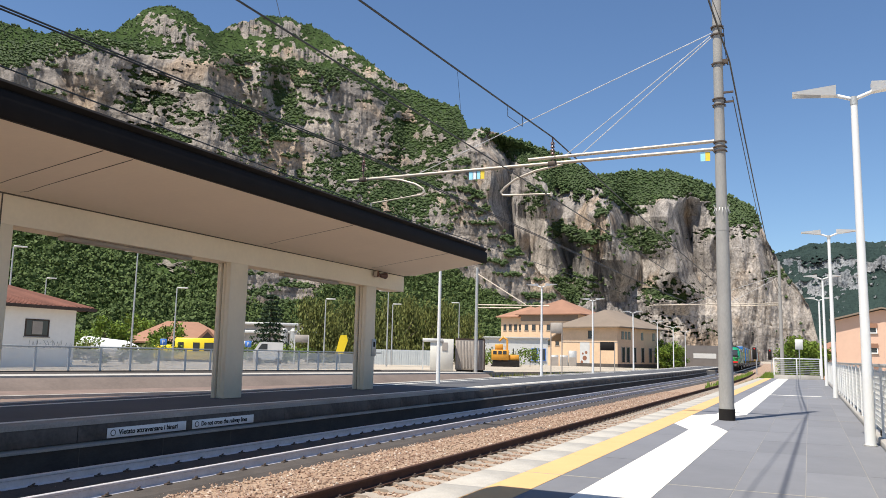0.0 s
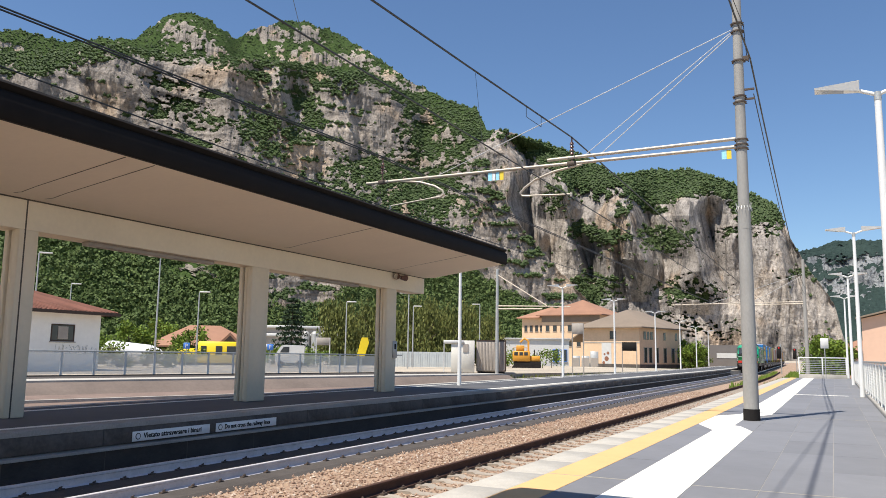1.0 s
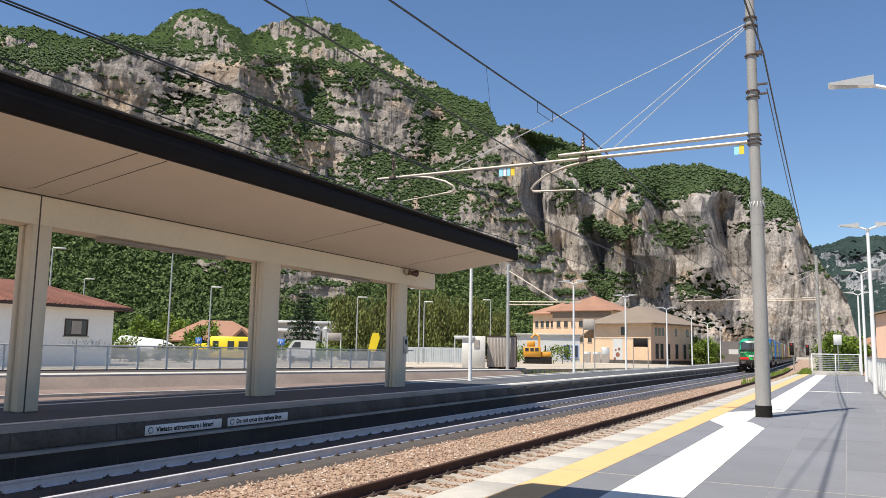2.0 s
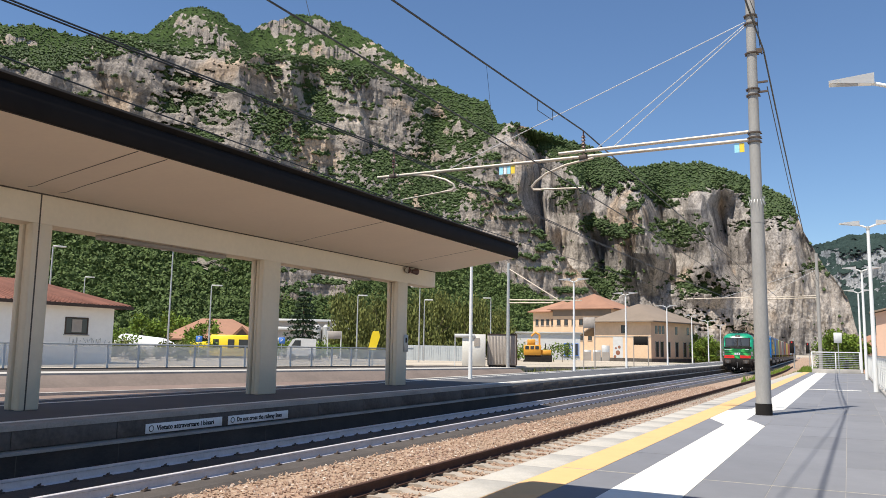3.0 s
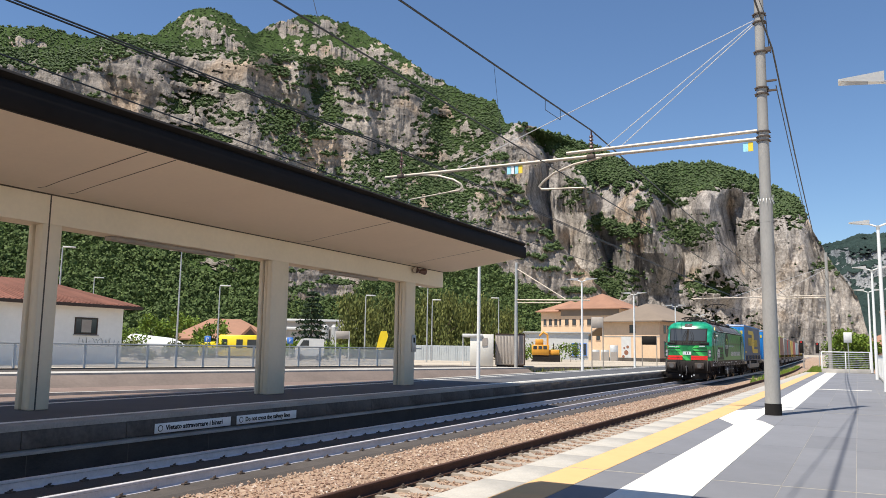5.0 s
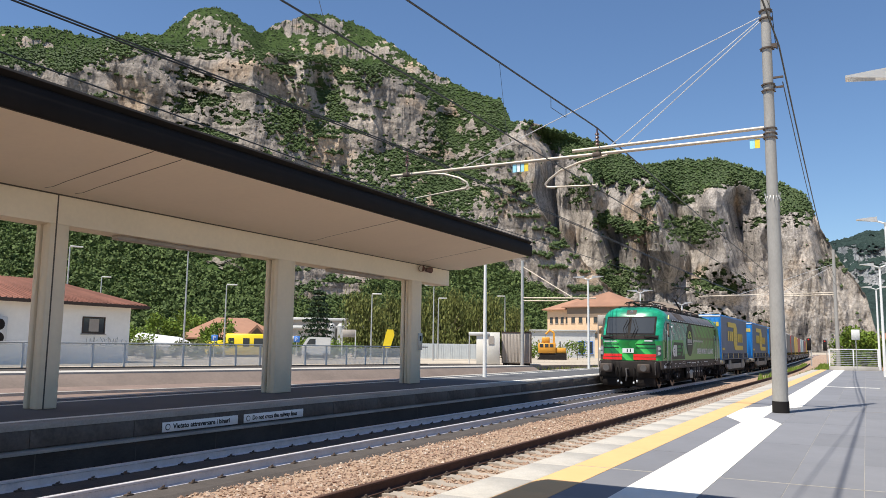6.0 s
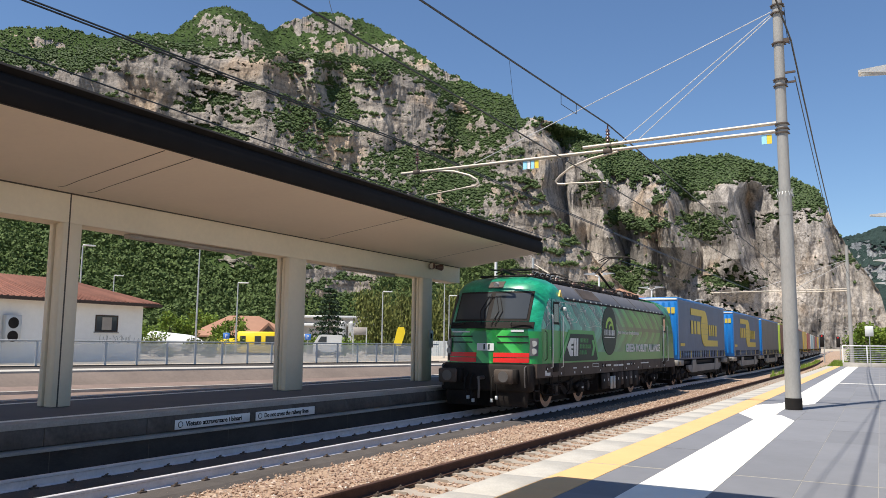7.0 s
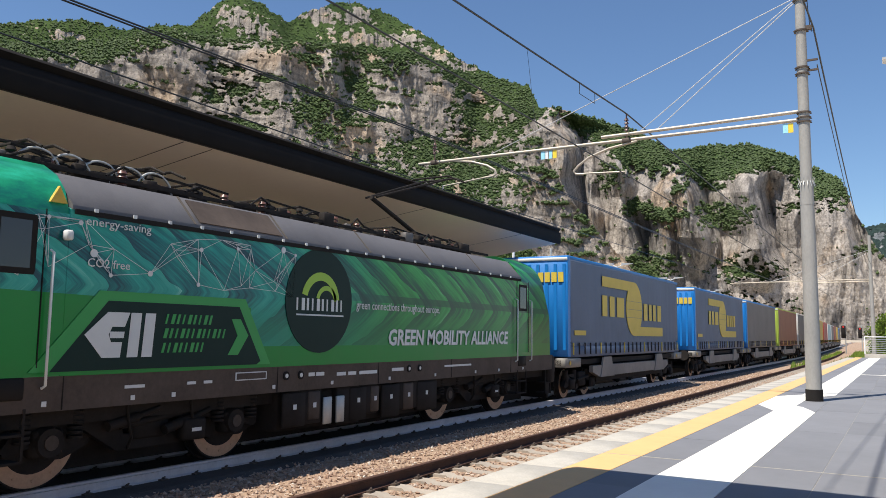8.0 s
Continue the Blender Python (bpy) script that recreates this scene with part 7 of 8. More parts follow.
def white_house():
    h = thing("house", "low white house with brown tiled hip roof and graffiti", "house", -48.7, 41.0, -1.1, 90)
    # local x runs along the tracks away from the eye after the turn, local y away from them
    bm = bmesh.new()
    box(bm, -22, 0, 0.0, 8.0, 0, 5.1)
    part("wall", bm, M["plaster_white"], h)
    r = hip_roof(h, -22, 0, 0, 8, 5.2, 6.9, "roof_old", 0.9)
    tile_rows(r, (-22.9, -0.9, 5.2), (0.9, -0.9, 5.2), (-4.0, 4, 6.9), (-18.0, 4, 6.9), 60, "roof_old")
    bm = bmesh.new()
    box(bm, -22.95, 0.95, -1.0, -0.88, 4.98, 5.2)
    box(bm, 0.86, 0.98, -0.88, 8.9, 4.98, 5.2)
    part("gutter", bm, M["wood_dark"], h, "dark brown gutter board")
    window(h, -4.1, -2.2, 3.05, 4.25)
    bm = bmesh.new()
    box(bm, -3.55, -2.75, -0.05, 0.0, 3.2, 4.1)
    part("shutter_board", bm, M["hut_grey"], h)
    for x in (-14.6, -13.2, -10.9):
        ac = new("air_conditioner")
        ac.parent = h
        bm = bmesh.new()
        box(bm, x, x + 1.05, -0.45, -0.05, 2.2, 4.0, 0.03)
        part("casing", bm, M["box_white"], ac)
        for z in (2.65, 3.5):
            bm = bmesh.new()
            tube(bm, (x + 0.5, -0.46, z), (x + 0.5, -0.44, z), 0.36, seg=20)
            part("fan", bm, M["under"], ac)
    # graffiti strokes
    bm = bmesh.new()
    rng = random.Random(8)
    for k in range(13):
        x = -3.6 + 0.27 * k
        pts = [(x + rng.uniform(-0.1, 0.25), -0.012, 2.1 + rng.uniform(0, 0.75)) for _ in range(4)]
        pipe(bm, pts, 0.016, 4)
    part("graffiti", bm, M["galv"], h, "faint grey graffiti strokes")


def far_side():
    """Beyond the island: low platform, glazed fence, yard."""
    def slab_part(name, pts, z0, z1, material, label, kind="structure"):
        bm = bmesh.new()
        prism(bm, pts, z0, z1, "z")
        return tagged(part(name, bm, M[material]), label, "platform", kind=kind)
    u = Vector((6.7, 23.9)).normalized()
    nrm = Vector((u.y, -u.x))

    def at(along, out):
        p = Vector((-34.0, 24.6)) + u * along + nrm * out
        return (p.x, p.y)
    slab_part("platform_far", [at(-30, 5.2), at(30, 5.2), at(30, -1.5), at(-30, -1.5)], -1.15, 0.1, "concrete_wall", "low reddish concrete platform by the yard")
    slab_part("platform_far_edge", [at(-30, 5.4), at(30, 5.4), at(30, 3.3), at(-30, 3.3)], 0.0, 0.115, "kerb", "pale kerb of the yard platform")
    # bank and shoulder are given slopes so that these faces catch the sun
    for name, o, mat_name, word in (("gravel_bank", [(5.2, -1.0), (9.4, -1.0), (9.4, -0.84), (8.2, -0.6), (5.2, -0.3)], "red_ballast", "reddish gravel bank beside the yard platform"),
                                    ("gravel_kerb", [(8.0, -0.8), (8.25, -0.8), (8.25, -0.5), (8.0, -0.5)], "kerb", "pale kerb along the gravel bank"),
                                    ("platform_shoulder", [(5.1, -0.4), (6.6, -0.5), (5.6, 0.02), (5.1, 0.05)], "tan_wall", "sloping tan shoulder of the yard platform")):
        bm = bmesh.new()
        prism(bm, o, -30, 30)
        ob = part(name, bm, M[mat_name], at=pose(-34.0, 24.6, 0, 0, 0, math.degrees(math.atan2(-u.x, u.y))))
        tagged(ob, word, "platform", kind="structure")
    f = thing("glazed_fence", "long pale glazed fence with slim metal posts", "fence", -34.0, 24.6, 0.1, math.degrees(math.atan2(-u.x, u.y)))
    bm = bmesh.new()
    box(bm, -0.05, 0.05, -16, 24.9, 1.18, 1.26, 0.01)
    part("top_rail", bm, M["galv"], f)
    bm = bmesh.new()
    box(bm, -0.1, 0.1, -16, 24.9, 0.0, 0.06)
    part("foot_rail", bm, M["concrete_dark"], f)
    bm = bmesh.new()
    box(bm, -0.04, 0.04, -0.04, 0.04, 0, 1.2)
    post = mesh_of("post", bm, M["box_white"])
    bm = bmesh.new()
    box(bm, -0.012, 0.012, 0.06, 1.54, 0.09, 1.14)
    pane = mesh_of("pane", bm, M["frosted"])
    for k in range(26):
        piece("post", post, f, 0, -16 + 1.6 * k, 0)
        if k < 25:
            piece("pane", pane, f, 0, -16 + 1.6 * k, 0)
    yard_pts = [at(-40, -1.6), at(90, -1.6), at(90, -140), at(-40, -140)]
    slab_part("yard_ground", yard_pts, -1.15, -0.12, "soil", "pale paved yard behind the fence")
    # plain wall further on
    M["zinc"] = surf("zinc sheet", (0.5, 0.53, 0.53), 0.6, amt=0.15)
    b = thing("boundary_wall", "pale grey corrugated boundary wall", "wall", *spot(-27.4, 96), -0.9, 27)
    bm = bmesh.new()
    box(bm, -5.5, 5.5, 0, 0.2, 0, 2.6)
    for k in range(40):
        box(bm, -5.5 + 0.275 * k, -5.38 + 0.275 * k, -0.05, 0, 0.05, 2.55)
    part("sheeting", bm, M["zinc"], b)


def yard():
    # street lamps behind the fence
    for bearing, d, top in ((-46.4, 70, 6.4), (-43.7, 78, 4.08), (-33.4, 82, 3.68), (-28.9, 84, 4.39), (-28.55, 92, 3.45), (-23.7, 100, 3.65), (-51.85, 95, 4.29), (-53.9, 72, 6.2)):
        x, y = spot(bearing, d)
        h = street_height(d, top) + 1.1
        o = thing("street_lamp", "slim grey street lamp with one flat head", "street lamp", x, y, -1.1, -bearing, group="yard lamps")
        bm = bmesh.new()
        tube(bm, (0, 0, 0), (0, 0, h), 0.09, 0.05, 10)
        part("pole", bm, M["galv"], o)
        s = -1 if bearing in (-28.9, -23.7, -46.4) else 1
        bm = bmesh.new()
        box(bm, min(0, s * 1.0), max(0, s * 1.0), -0.1, 0.1, h - 0.02, h + 0.1, 0.03)
        part("head", bm, M["box_white"], o)
    # second house
    x, y = spot(-43.2, 108)
    h = thing("house", "low house with orange tiled roof behind bushes", "house", x, y, -1.1, 43)
    bm = bmesh.new()
    box(bm, -6.5, 6.5, 0, 9, 0, 2.6)
    part("wall", bm, M["plaster_white"], h)
    r = hip_roof(h, -6.5, 6.5, 0, 9, 3.2, 6.0, "roof_red", 0.8)
    g = bmesh.new()
    grow(g, [(1.2, -1.2, 3.0), (5.2, -1.2, 3.0), (3.2, -1.2, 5.0), (1.2, 3.5, 3.0), (5.2, 3.5, 3.0), (3.2, 3.5, 5.0)], [(0, 1, 2), (3, 5, 4), (0, 2, 5, 3), (1, 4, 5, 2)])
    part("gable", g, M["roof_red"], h)
    g = bmesh.new()
    grow(g, [(1.7, -1.21, 3.0), (4.7, -1.21, 3.0), (3.2, -1.21, 4.6), (1.7, -1.3, 3.0), (4.7, -1.3, 3.0), (3.2, -1.3, 4.6)], [(0, 2, 1), (3, 4, 5), (0, 1, 4, 3), (1, 2, 5, 4), (2, 0, 3, 5)])
    part("gable_opening", g, M["wood_dark"], h)
    # yellow track machine behind the fence
    x, y = spot(-42.6, 92)
    m = thing("rail_vehicle", "bright yellow track maintenance vehicle", "rail vehicle", x, y, -0.9, 42)
    bm = bmesh.new()
    box(bm, -1.6, 3.6, 0, 2.6, 1.0, 3.4, 0.12)
    box(bm, -3.8, -1.6, 0.2, 2.4, 1.0, 2.6, 0.15)
    part("body", bm, M["bright_yellow"], m)
    for x0, x1 in ((-1.3, -0.7), (0.3, 1.0), (1.5, 2.6), (3.0, 3.5)):
        bm = bmesh.new()
        box(bm, x0, x1, -0.03, 0.02, 1.9, 2.9)
        part("window", bm, M["window"], m)
    bm = bmesh.new()
    box(bm, -3.6, 3.5, 0.1, 2.5, 0.3, 1.0)
    part("chassis", bm, M["under"], m)
    # white tank
    x, y = spot(-47.8, 84)
    t = thing("tank", "large white cylindrical tank lying behind weeds", "tank", x, y, -1.1, 47)
    bm = bmesh.new()
    tube(bm, (-2.2, 0, 2.3), (1.6, 0, 2.1), 1.15, 0.95, 24)
    tube(bm, (1.6, 0, 2.1), (3.0, 0, 1.9), 0.95, 0.5, 24)
    tube(bm, (-2.9, 0, 2.3), (-2.2, 0, 2.3), 0.5, 1.15, 24)
    part("shell", bm, M["white_paint"], t)
    bm = bmesh.new()
    for d in (-1.5, 1.0):
        box(bm, d, d + 0.4, -0.8, 0.8, 0, 1.5)
    part("saddle", bm, M["concrete_dark"], t)
    # parking sign
    for bearing, d in ((-44.35, 80), (-38.7, 80)):
        x, y = spot(bearing, d)
        s = thing("parking_sign", "small blue square sign on a post", "sign", x, y, -1.1, -bearing)
        bm = bmesh.new()
        tube(bm, (0, 0, 0), (0, 0, 3.4), 0.04, seg=8)
        part("post", bm, M["galv"], s)
        bm = bmesh.new()
        box(bm, -0.3, 0.3, -0.06, -0.03, 2.7, 3.3, 0.02)
        part("plate", bm, M["blue_sign"], s)
        lettering("letter", "P", 0.5, M["white_paint"], s, Matrix.Translation((-0.15, -0.065, 2.83)) @ pose(0, 0, 0, 90, 0, 0), "white letter")
    # van and pale board
    x, y = spot(-37.3, 80)
    v = thing("van", "small white van parked behind the fence", "van", x, y, -0.1, 37)
    bm = bmesh.new()
    prism(bm, [(-1.4, 0.5), (1.4, 0.5), (1.4, 2.2), (-0.5, 2.25), (-0.9, 2.15), (-1.3, 1.5), (-1.45, 1.3)], 0, 1.8)
    part("body", bm, M["box_white"], v)
    bm = bmesh.new()
    prism(bm, [(-0.45, 1.5), (-0.1, 1.5), (-0.1, 2.05), (-0.65, 2.05), (-1.0, 1.5)], -0.02, 0.05)
    part("side_window", bm, M["window"], v)
    for d in (-0.9, 0.95):
        bm = bmesh.new()
        tube(bm, (d, -0.03, 0.35), (d, 1.8, 0.35), 0.34, seg=18)
        part("wheel", bm, M["under"], v)
    x, y = spot(-35.0, 84)
    s = thing("shelter_sign", "pale grey board on two posts", "sign", x, y, -1.1, 35)
    bm = bmesh.new()
    box(bm, -0.75, 0.75, -0.05, 0.05, 3.3, 4.1, 0.02)
    part("board", bm, M["hut_grey"], s)
    for d in (-0.7, 0.7):
        bm = bmesh.new()
        tube(bm, (d, 0, 0), (d, 0, 4.1), 0.06, seg=8)
        part("post", bm, M["box_white"], s)
    # yellow panel leaning over the fence
    x, y = spot(-32.15, 60)
    s = thing("yellow_panel", "bright yellow leaning panel above the fence", "panel", x, y, -0.9, 32)
    bm = bmesh.new()
    prism(bm, [(-0.45, 2.1), (0.15, 2.1), (0.45, 3.1), (0.35, 3.5), (-0.1, 3.5), (-0.2, 3.2)], -0.08, 0.08)
    part("panel", bm, M["bright_yellow"], s)
    bm = bmesh.new()
    tube(bm, (-0.1, 0, 0), (-0.1, 0, 2.4), 0.05, seg=8)
    part("post", bm, M["galv"], s)
    # equipment hut
    x, y = spot(-24.06, 66)
    c = thing("equipment_hut", "cream equipment hut with brown-grey container behind", "hut", x, y, -0.05, 24)
    bm = bmesh.new()
    box(bm, -1.95, 0, 0.0, 2.4, 0, 2.65, 0.02)
    part("cabin", bm, M["metal_hut"], c)
    bm = bmesh.new()
    box(bm, -2.6, -0.9, -0.12, 2.4, 2.4, 2.66, 0.02)
    part("canopy", bm, M["box_white"], c)
    bm = bmesh.new()
    tube(bm, (-2.55, 0.0, 0), (-2.55, 0.0, 2.4), 0.04, seg=8)
    part("post", bm, M["box_white"], c)
    bm = bmesh.new()
    box(bm, -0.95, -0.5, -0.06, 0, 1.7, 2.35)
    part("vent", bm, M["hut_grey"], c)
    x, y = spot(-22.9, 67)
    c = thing("storage_container", "brown-grey storage container on dark blocks", "container", x, y, -0.05, 23)
    bm = bmesh.new()
    box(bm, -1.2, 1.3, 0, 5.0, 0.1, 2.68, 0.02)
    part("body", bm, M["hut_grey"], c)
    for k in range(9):
        bm = bmesh.new()
        box(bm, -1.1 + 0.27 * k, -0.98 + 0.27 * k, -0.03, 0.0, 0.2, 2.55)
        part("rib", bm, M["hut_grey"], c)
    bm = bmesh.new()
    box(bm, -1.2, 1.3, -0.02, 0.02, 2.62, 2.74)
    box(bm, 1.22, 1.32, -0.03, 0.05, 0.1, 2.7)
    part("edge_trim", bm, M["wood_dark"], c)
    bm = bmesh.new()
    box(bm, -1.1, 1.2, 0.1, 4.8, -0.3, 0.1)
    part("blocks", bm, M["black"], c)
    # yellow crane on rails
    x, y = spot(-20.65, 100)
    m = thing("rail_crane", "small yellow rail crane with dark wheels", "crane", x, y, -0.9, 20)
    bm = bmesh.new()
    box(bm, -1.15, 1.05, 0, 2.4, 1.6, 2.9, 0.08)
    part("cabin", bm, M["machine"], m)
    bm = bmesh.new()
    box(bm, -0.7, 0.3, 0.3, 2.0, 2.9, 3.6, 0.06)
    part("upper_cabin", bm, M["machine"], m)
    for x0 in (-0.95, -0.3, 0.3):
        bm = bmesh.new()
        box(bm, x0, x0 + 0.45, -0.03, 0.02, 2.35, 2.75)
        part("window", bm, M["window"], m)
    bm = bmesh.new()
    box(bm, 0.7, 0.95, 0.8, 1.1, 1.8, 4.2)
    pipe(bm, [(0.8, 0.9, 4.2), (0.3, 0.9, 4.5), (-0.2, 0.9, 4.0)], 0.14, 8)
    part("jib", bm, M["machine"], m)
    bm = bmesh.new()
    box(bm, 1.05, 2.3, 0.3, 2.2, 1.6, 2.3, 0.05)
    part("engine_cover", bm, M["machine"], m)
    bm = bmesh.new()
    pipe(bm, [(-1.1, 0.05, 2.95), (-1.1, 0.05, 3.35), (0.6, 0.05, 3.35), (0.6, 0.05, 2.95)], 0.03, 6)
    part("guard_rail", bm, M["machine"], m)
    bm = bmesh.new()
    tube(bm, (1.6, 1.2, 2.3), (1.6, 1.2, 3.1), 0.07, seg=8)
    part("exhaust", bm, M["under"], m)
    bm = bmesh.new()
    tube(bm, (-0.2, 0.9, 3.95), (-0.25, 0.9, 2.9), 0.02, seg=6)
    box(bm, -0.34, -0.16, 0.82, 0.98, 2.65, 2.9, 0.02)
    part("hook", bm, M["steel"], m)
    bm = bmesh.new()
    for d in (-0.8, 0.0, 0.9, 1.9):
        tube(bm, (d, -0.1, 0.7), (d, 0.15, 0.7), 0.45, seg=16)
    box(bm, -1.0, 2.4, 0.1, 2.2, 0.5, 1.6)
    part("undercarriage", bm, M["under"], m)
    # weeds
    for bearing, d, length, high, name, seed in ((-48.5, 76, 9, 1.9, "leaf_willow", 1), (-36.6, 88, 10, 2.3, "leaf_green", 2), (-44.5, 86, 5, 2.2, "leaf_green", 3), (-18.9, 104, 3.2, 2.6, "leaf_green", 4), (-21.7, 104, 2, 2.4, "leaf_green", 9), (-50.2, 80, 5, 3.6, "leaf_green", 5)):
        o = hedge(length, 1.6, high, "rough green weeds and bushes along the yard", name, seed)
        o.matrix_basis = pose(*spot(bearing, d), -0.25, 0, 0, -bearing)
    for x, y, w in ((-27.0, 76, 10), (-31, 84, 14), (-26, 96, 12)):
        rng = np.random.default_rng(int(y))
        n = 2500
        p = np.stack([x + w * (rng.random(n) - 0.5), y + 9 * (rng.random(n) - 0.5), np.full(n, -1.05)], -1)
        q = np.stack([p + (0.05, 0, 0), p - (0.05, 0, 0), p + np.stack([rng.normal(0, 0.12, n), rng.normal(0, 0.12, n), 0.25 + 0.5 * rng.random(n)], -1)], 1).reshape(-1, 3)
        tagged(sheet("dry_grass", q.tolist(), (np.arange(n)[:, None] * 3 + np.arange(3)).tolist(), M["leaf_willow"]), "dry yellowish grass tufts by the yard", "grass", kind="stuff")
    rng = np.random.default_rng(31)
    n = 15000
    y = 62 + 62 * rng.random(n)
    x = -17.6 - 0.02 * (y - 62) - 13 * rng.random(n) ** 1.4
    p = np.stack([x + np.array([bend(v) for v in y]), y, np.full(n, -0.95)], -1)
    p = p[vnoise(p[:, 0] / 3, p[:, 1] / 3, p[:, 2] * 0, 5) > -0.35]
    n = len(p)
    q = np.stack([p + (0.09, 0, 0), p - (0.09, 0, 0), p + np.stack([rng.normal(0, 0.15, n), rng.normal(0, 0.15, n), 0.3 + 0.6 * rng.random(n)], -1)], 1).reshape(-1, 3)
    tagged(sheet("dry_grass", q.tolist(), (np.arange(n)[:, None] * 3 + np.arange(3)).tolist(), M["leaf_willow"]), "yellow-green grass beside the island platform", "grass", kind="stuff")
    x, y = spot(-37.0, 190)
    f = thing("factory_building", "low pale grey works building with silos", "building", x, y, -1.1, 37)
    bm = bmesh.new()
    box(bm, -11, 10, 0, 12, 0, 8.2)
    part("wall", bm, M["hut_grey"], f)
    for z in (3.6, 6.2):
        bm = bmesh.new()
        box(bm, -11.3, 10.3, -0.5, 0.02, z, z + 0.7, 0.05)
        part("ledge", bm, M["box_white"], f, "pale projecting ledge")
    bm = bmesh.new()
    box(bm, -11.4, 10.4, -0.6, 12.4, 8.2, 8.8, 0.05)
    part("roof", bm, M["box_white"], f)
    for d in (2.5, 4.6, 6.7):
        bm = bmesh.new()
        tube(bm, (d, -1.4, 0), (d, -1.4, 7.0), 0.9, seg=18)
        tube(bm, (d, -1.4, 7.0), (d, -1.4, 7.6), 0.9, 0.3, 18)
        part("silo", bm, M["galv"], f, "grey metal silo")
    rng = np.random.default_rng(77)
    n = 6000
    p = np.stack([-8.2 + 5.2 * rng.random(n), 60 + 70 * rng.random(n), np.full(n, -0.85)], -1)
    p[:, 0] += np.array([bend(v) for v in p[:, 1]])
    p = p[(p[:, 0] > -7.4 + 0.03 * (p[:, 1] - 60)) | (p[:, 1] > 72)]
    p = p[np.abs(p[:, 0] - TRACK_NEAR - np.array([bend(v) for v in p[:, 1]])) > 0.9]
    p = p[p[:, 0] > -7.0 + np.array([bend(v) for v in p[:, 1]])]
    n = len(p)
    q = np.stack([p + (0.06, 0, 0), p - (0.06, 0, 0), p + np.stack([rng.normal(0, 0.12, n), rng.normal(0, 0.12, n), 0.2 + 0.5 * rng.random(n)], -1)], 1).reshape(-1, 3)
    tagged(sheet("dry_grass", q.tolist(), (np.arange(n)[:, None] * 3 + np.arange(3)).tolist(), M["leaf_green"]), "green weeds growing beside the rusty track", "grass", kind="stuff")


def station():
    x, y = spot(-12.36, 141)
    s = thing("station_building", "ochre station building with brown hipped roof", "building", x, y, -1.1, -17)
    bm = bmesh.new()
    box(bm, -11.6, 0, 0, 16, 0, 7.7)
    part("wall", bm, M["ochre"], s)
    r = hip_roof(s, -11.6, 0, 0, 16, 7.8, 11.2, "roof_brown", 1.1)
    bm = bmesh.new()
    box(bm, -11.7, 0.06, -0.06, 16.1, 0.0, 1.3)
    part("plinth", bm, M["concrete_dark"], s, "dark grey plinth")
    bm = bmesh.new()
    box(bm, -11.65, 0.05, -0.05, -0.01, 5.0, 5.12)
    part("string_course", bm, M["concrete"], s)
    window(s, -5.9, -4.7, 5.7, 7.1)
    for yy in (1.5, 3.2, 5.6, 8.6, 11.6, 13.8):
        w = new("window")
        w.parent = s
        bm = bmesh.new()
        box(bm, -0.05, 0.05, yy, yy + 0.95, 1.6, 4.2)
        part("pane", bm, M["window"], w)
        bm = bmesh.new()
        box(bm, -0.02, 0.09, yy - 0.12, yy, 1.5, 4.3)
        box(bm, -0.02, 0.09, yy + 0.95, yy + 1.07, 1.5, 4.3)
        part("frame", bm, M["concrete"], w)
    for yy in (1.4, 2.6, 3.8, 8.6, 13.0):
        w = new("window")
        w.parent = s
        bm = bmesh.new()
        box(bm, -0.05, 0.05, yy, yy + 0.8, 5.6, 7.0)
        part("pane", bm, M["window"], w)
    # mural on the face
    bm = bmesh.new()
    box(bm, -7.6, -5.6, -0.03, 0.0, 1.1, 5.0)
    part("mural", bm, M["box_white"], s, "faded painted mural")
    bm = bmesh.new()
    for k, (a, c, d) in enumerate(((-7.2, 1.5, 0.5), (-6.6, 2.2, 0.8), (-6.3, 3.2, 0.5), (-7.0, 3.0, 0.35))):
        tube(bm, (a, -0.05, c), (a, -0.02, c), d * 0.55, seg=10)
    part("mural_shapes", bm, M["curtain_red"], s)
    # lean-to roof at the left
    bm = bmesh.new()
    prism(bm, [(-15.0, 5.2), (-11.6, 7.4), (-11.6, 7.55), (-15.2, 5.35)], 0.5, 9)
    part("lean_to", bm, M["roof_brown"], s)
    # tall block behind
    x, y = spot(-19.2, 168)
    a = thing("villa", "tall ochre building with terracotta hipped roof", "building", x, y, -1.1, -8)
    bm = bmesh.new()
    box(bm, 0, 13, 0, 13, 0, 11.0)
    box(bm, -5.6, 0, 1.5, 11, 0, 10.6)
    part("wall", bm, M["ochre"], a)
    hip_roof(a, 0, 13, 0, 13, 11.1, 14.6, "roof_red", 1.0)
    hip_roof(a, -5.6, 4, 1.5, 11, 10.7, 13.2, "roof_red", 0.9)
    bm = bmesh.new()
    box(bm, -0.06, 13.05, -0.06, -0.01, 9.6, 11.0)
    part("frieze", bm, M["roof_brown"], a)
    for xx in (0.9, 2.6, 4.3, 6.0, 8.0):
        for z in (4.6, 7.7):
            window(a, xx, xx + 0.85, z, z + 1.2)
    for xx in (-5.0, -3.7, -2.4, -1.2):
        window(a, xx, xx + 0.7, 7.7, 9.0, 1.5)
    # long pale shed
    x, y = spot(-19.6, 128)
    w = thing("goods_shed", "long pale grey flat-roofed shed", "shed", x, y, -1.1, 19)
    bm = bmesh.new()
    box(bm, -5.2, 5.2, 0, 6, 0, 5.1)
    part("wall", bm, M["box_white"], w)
    bm = bmesh.new()
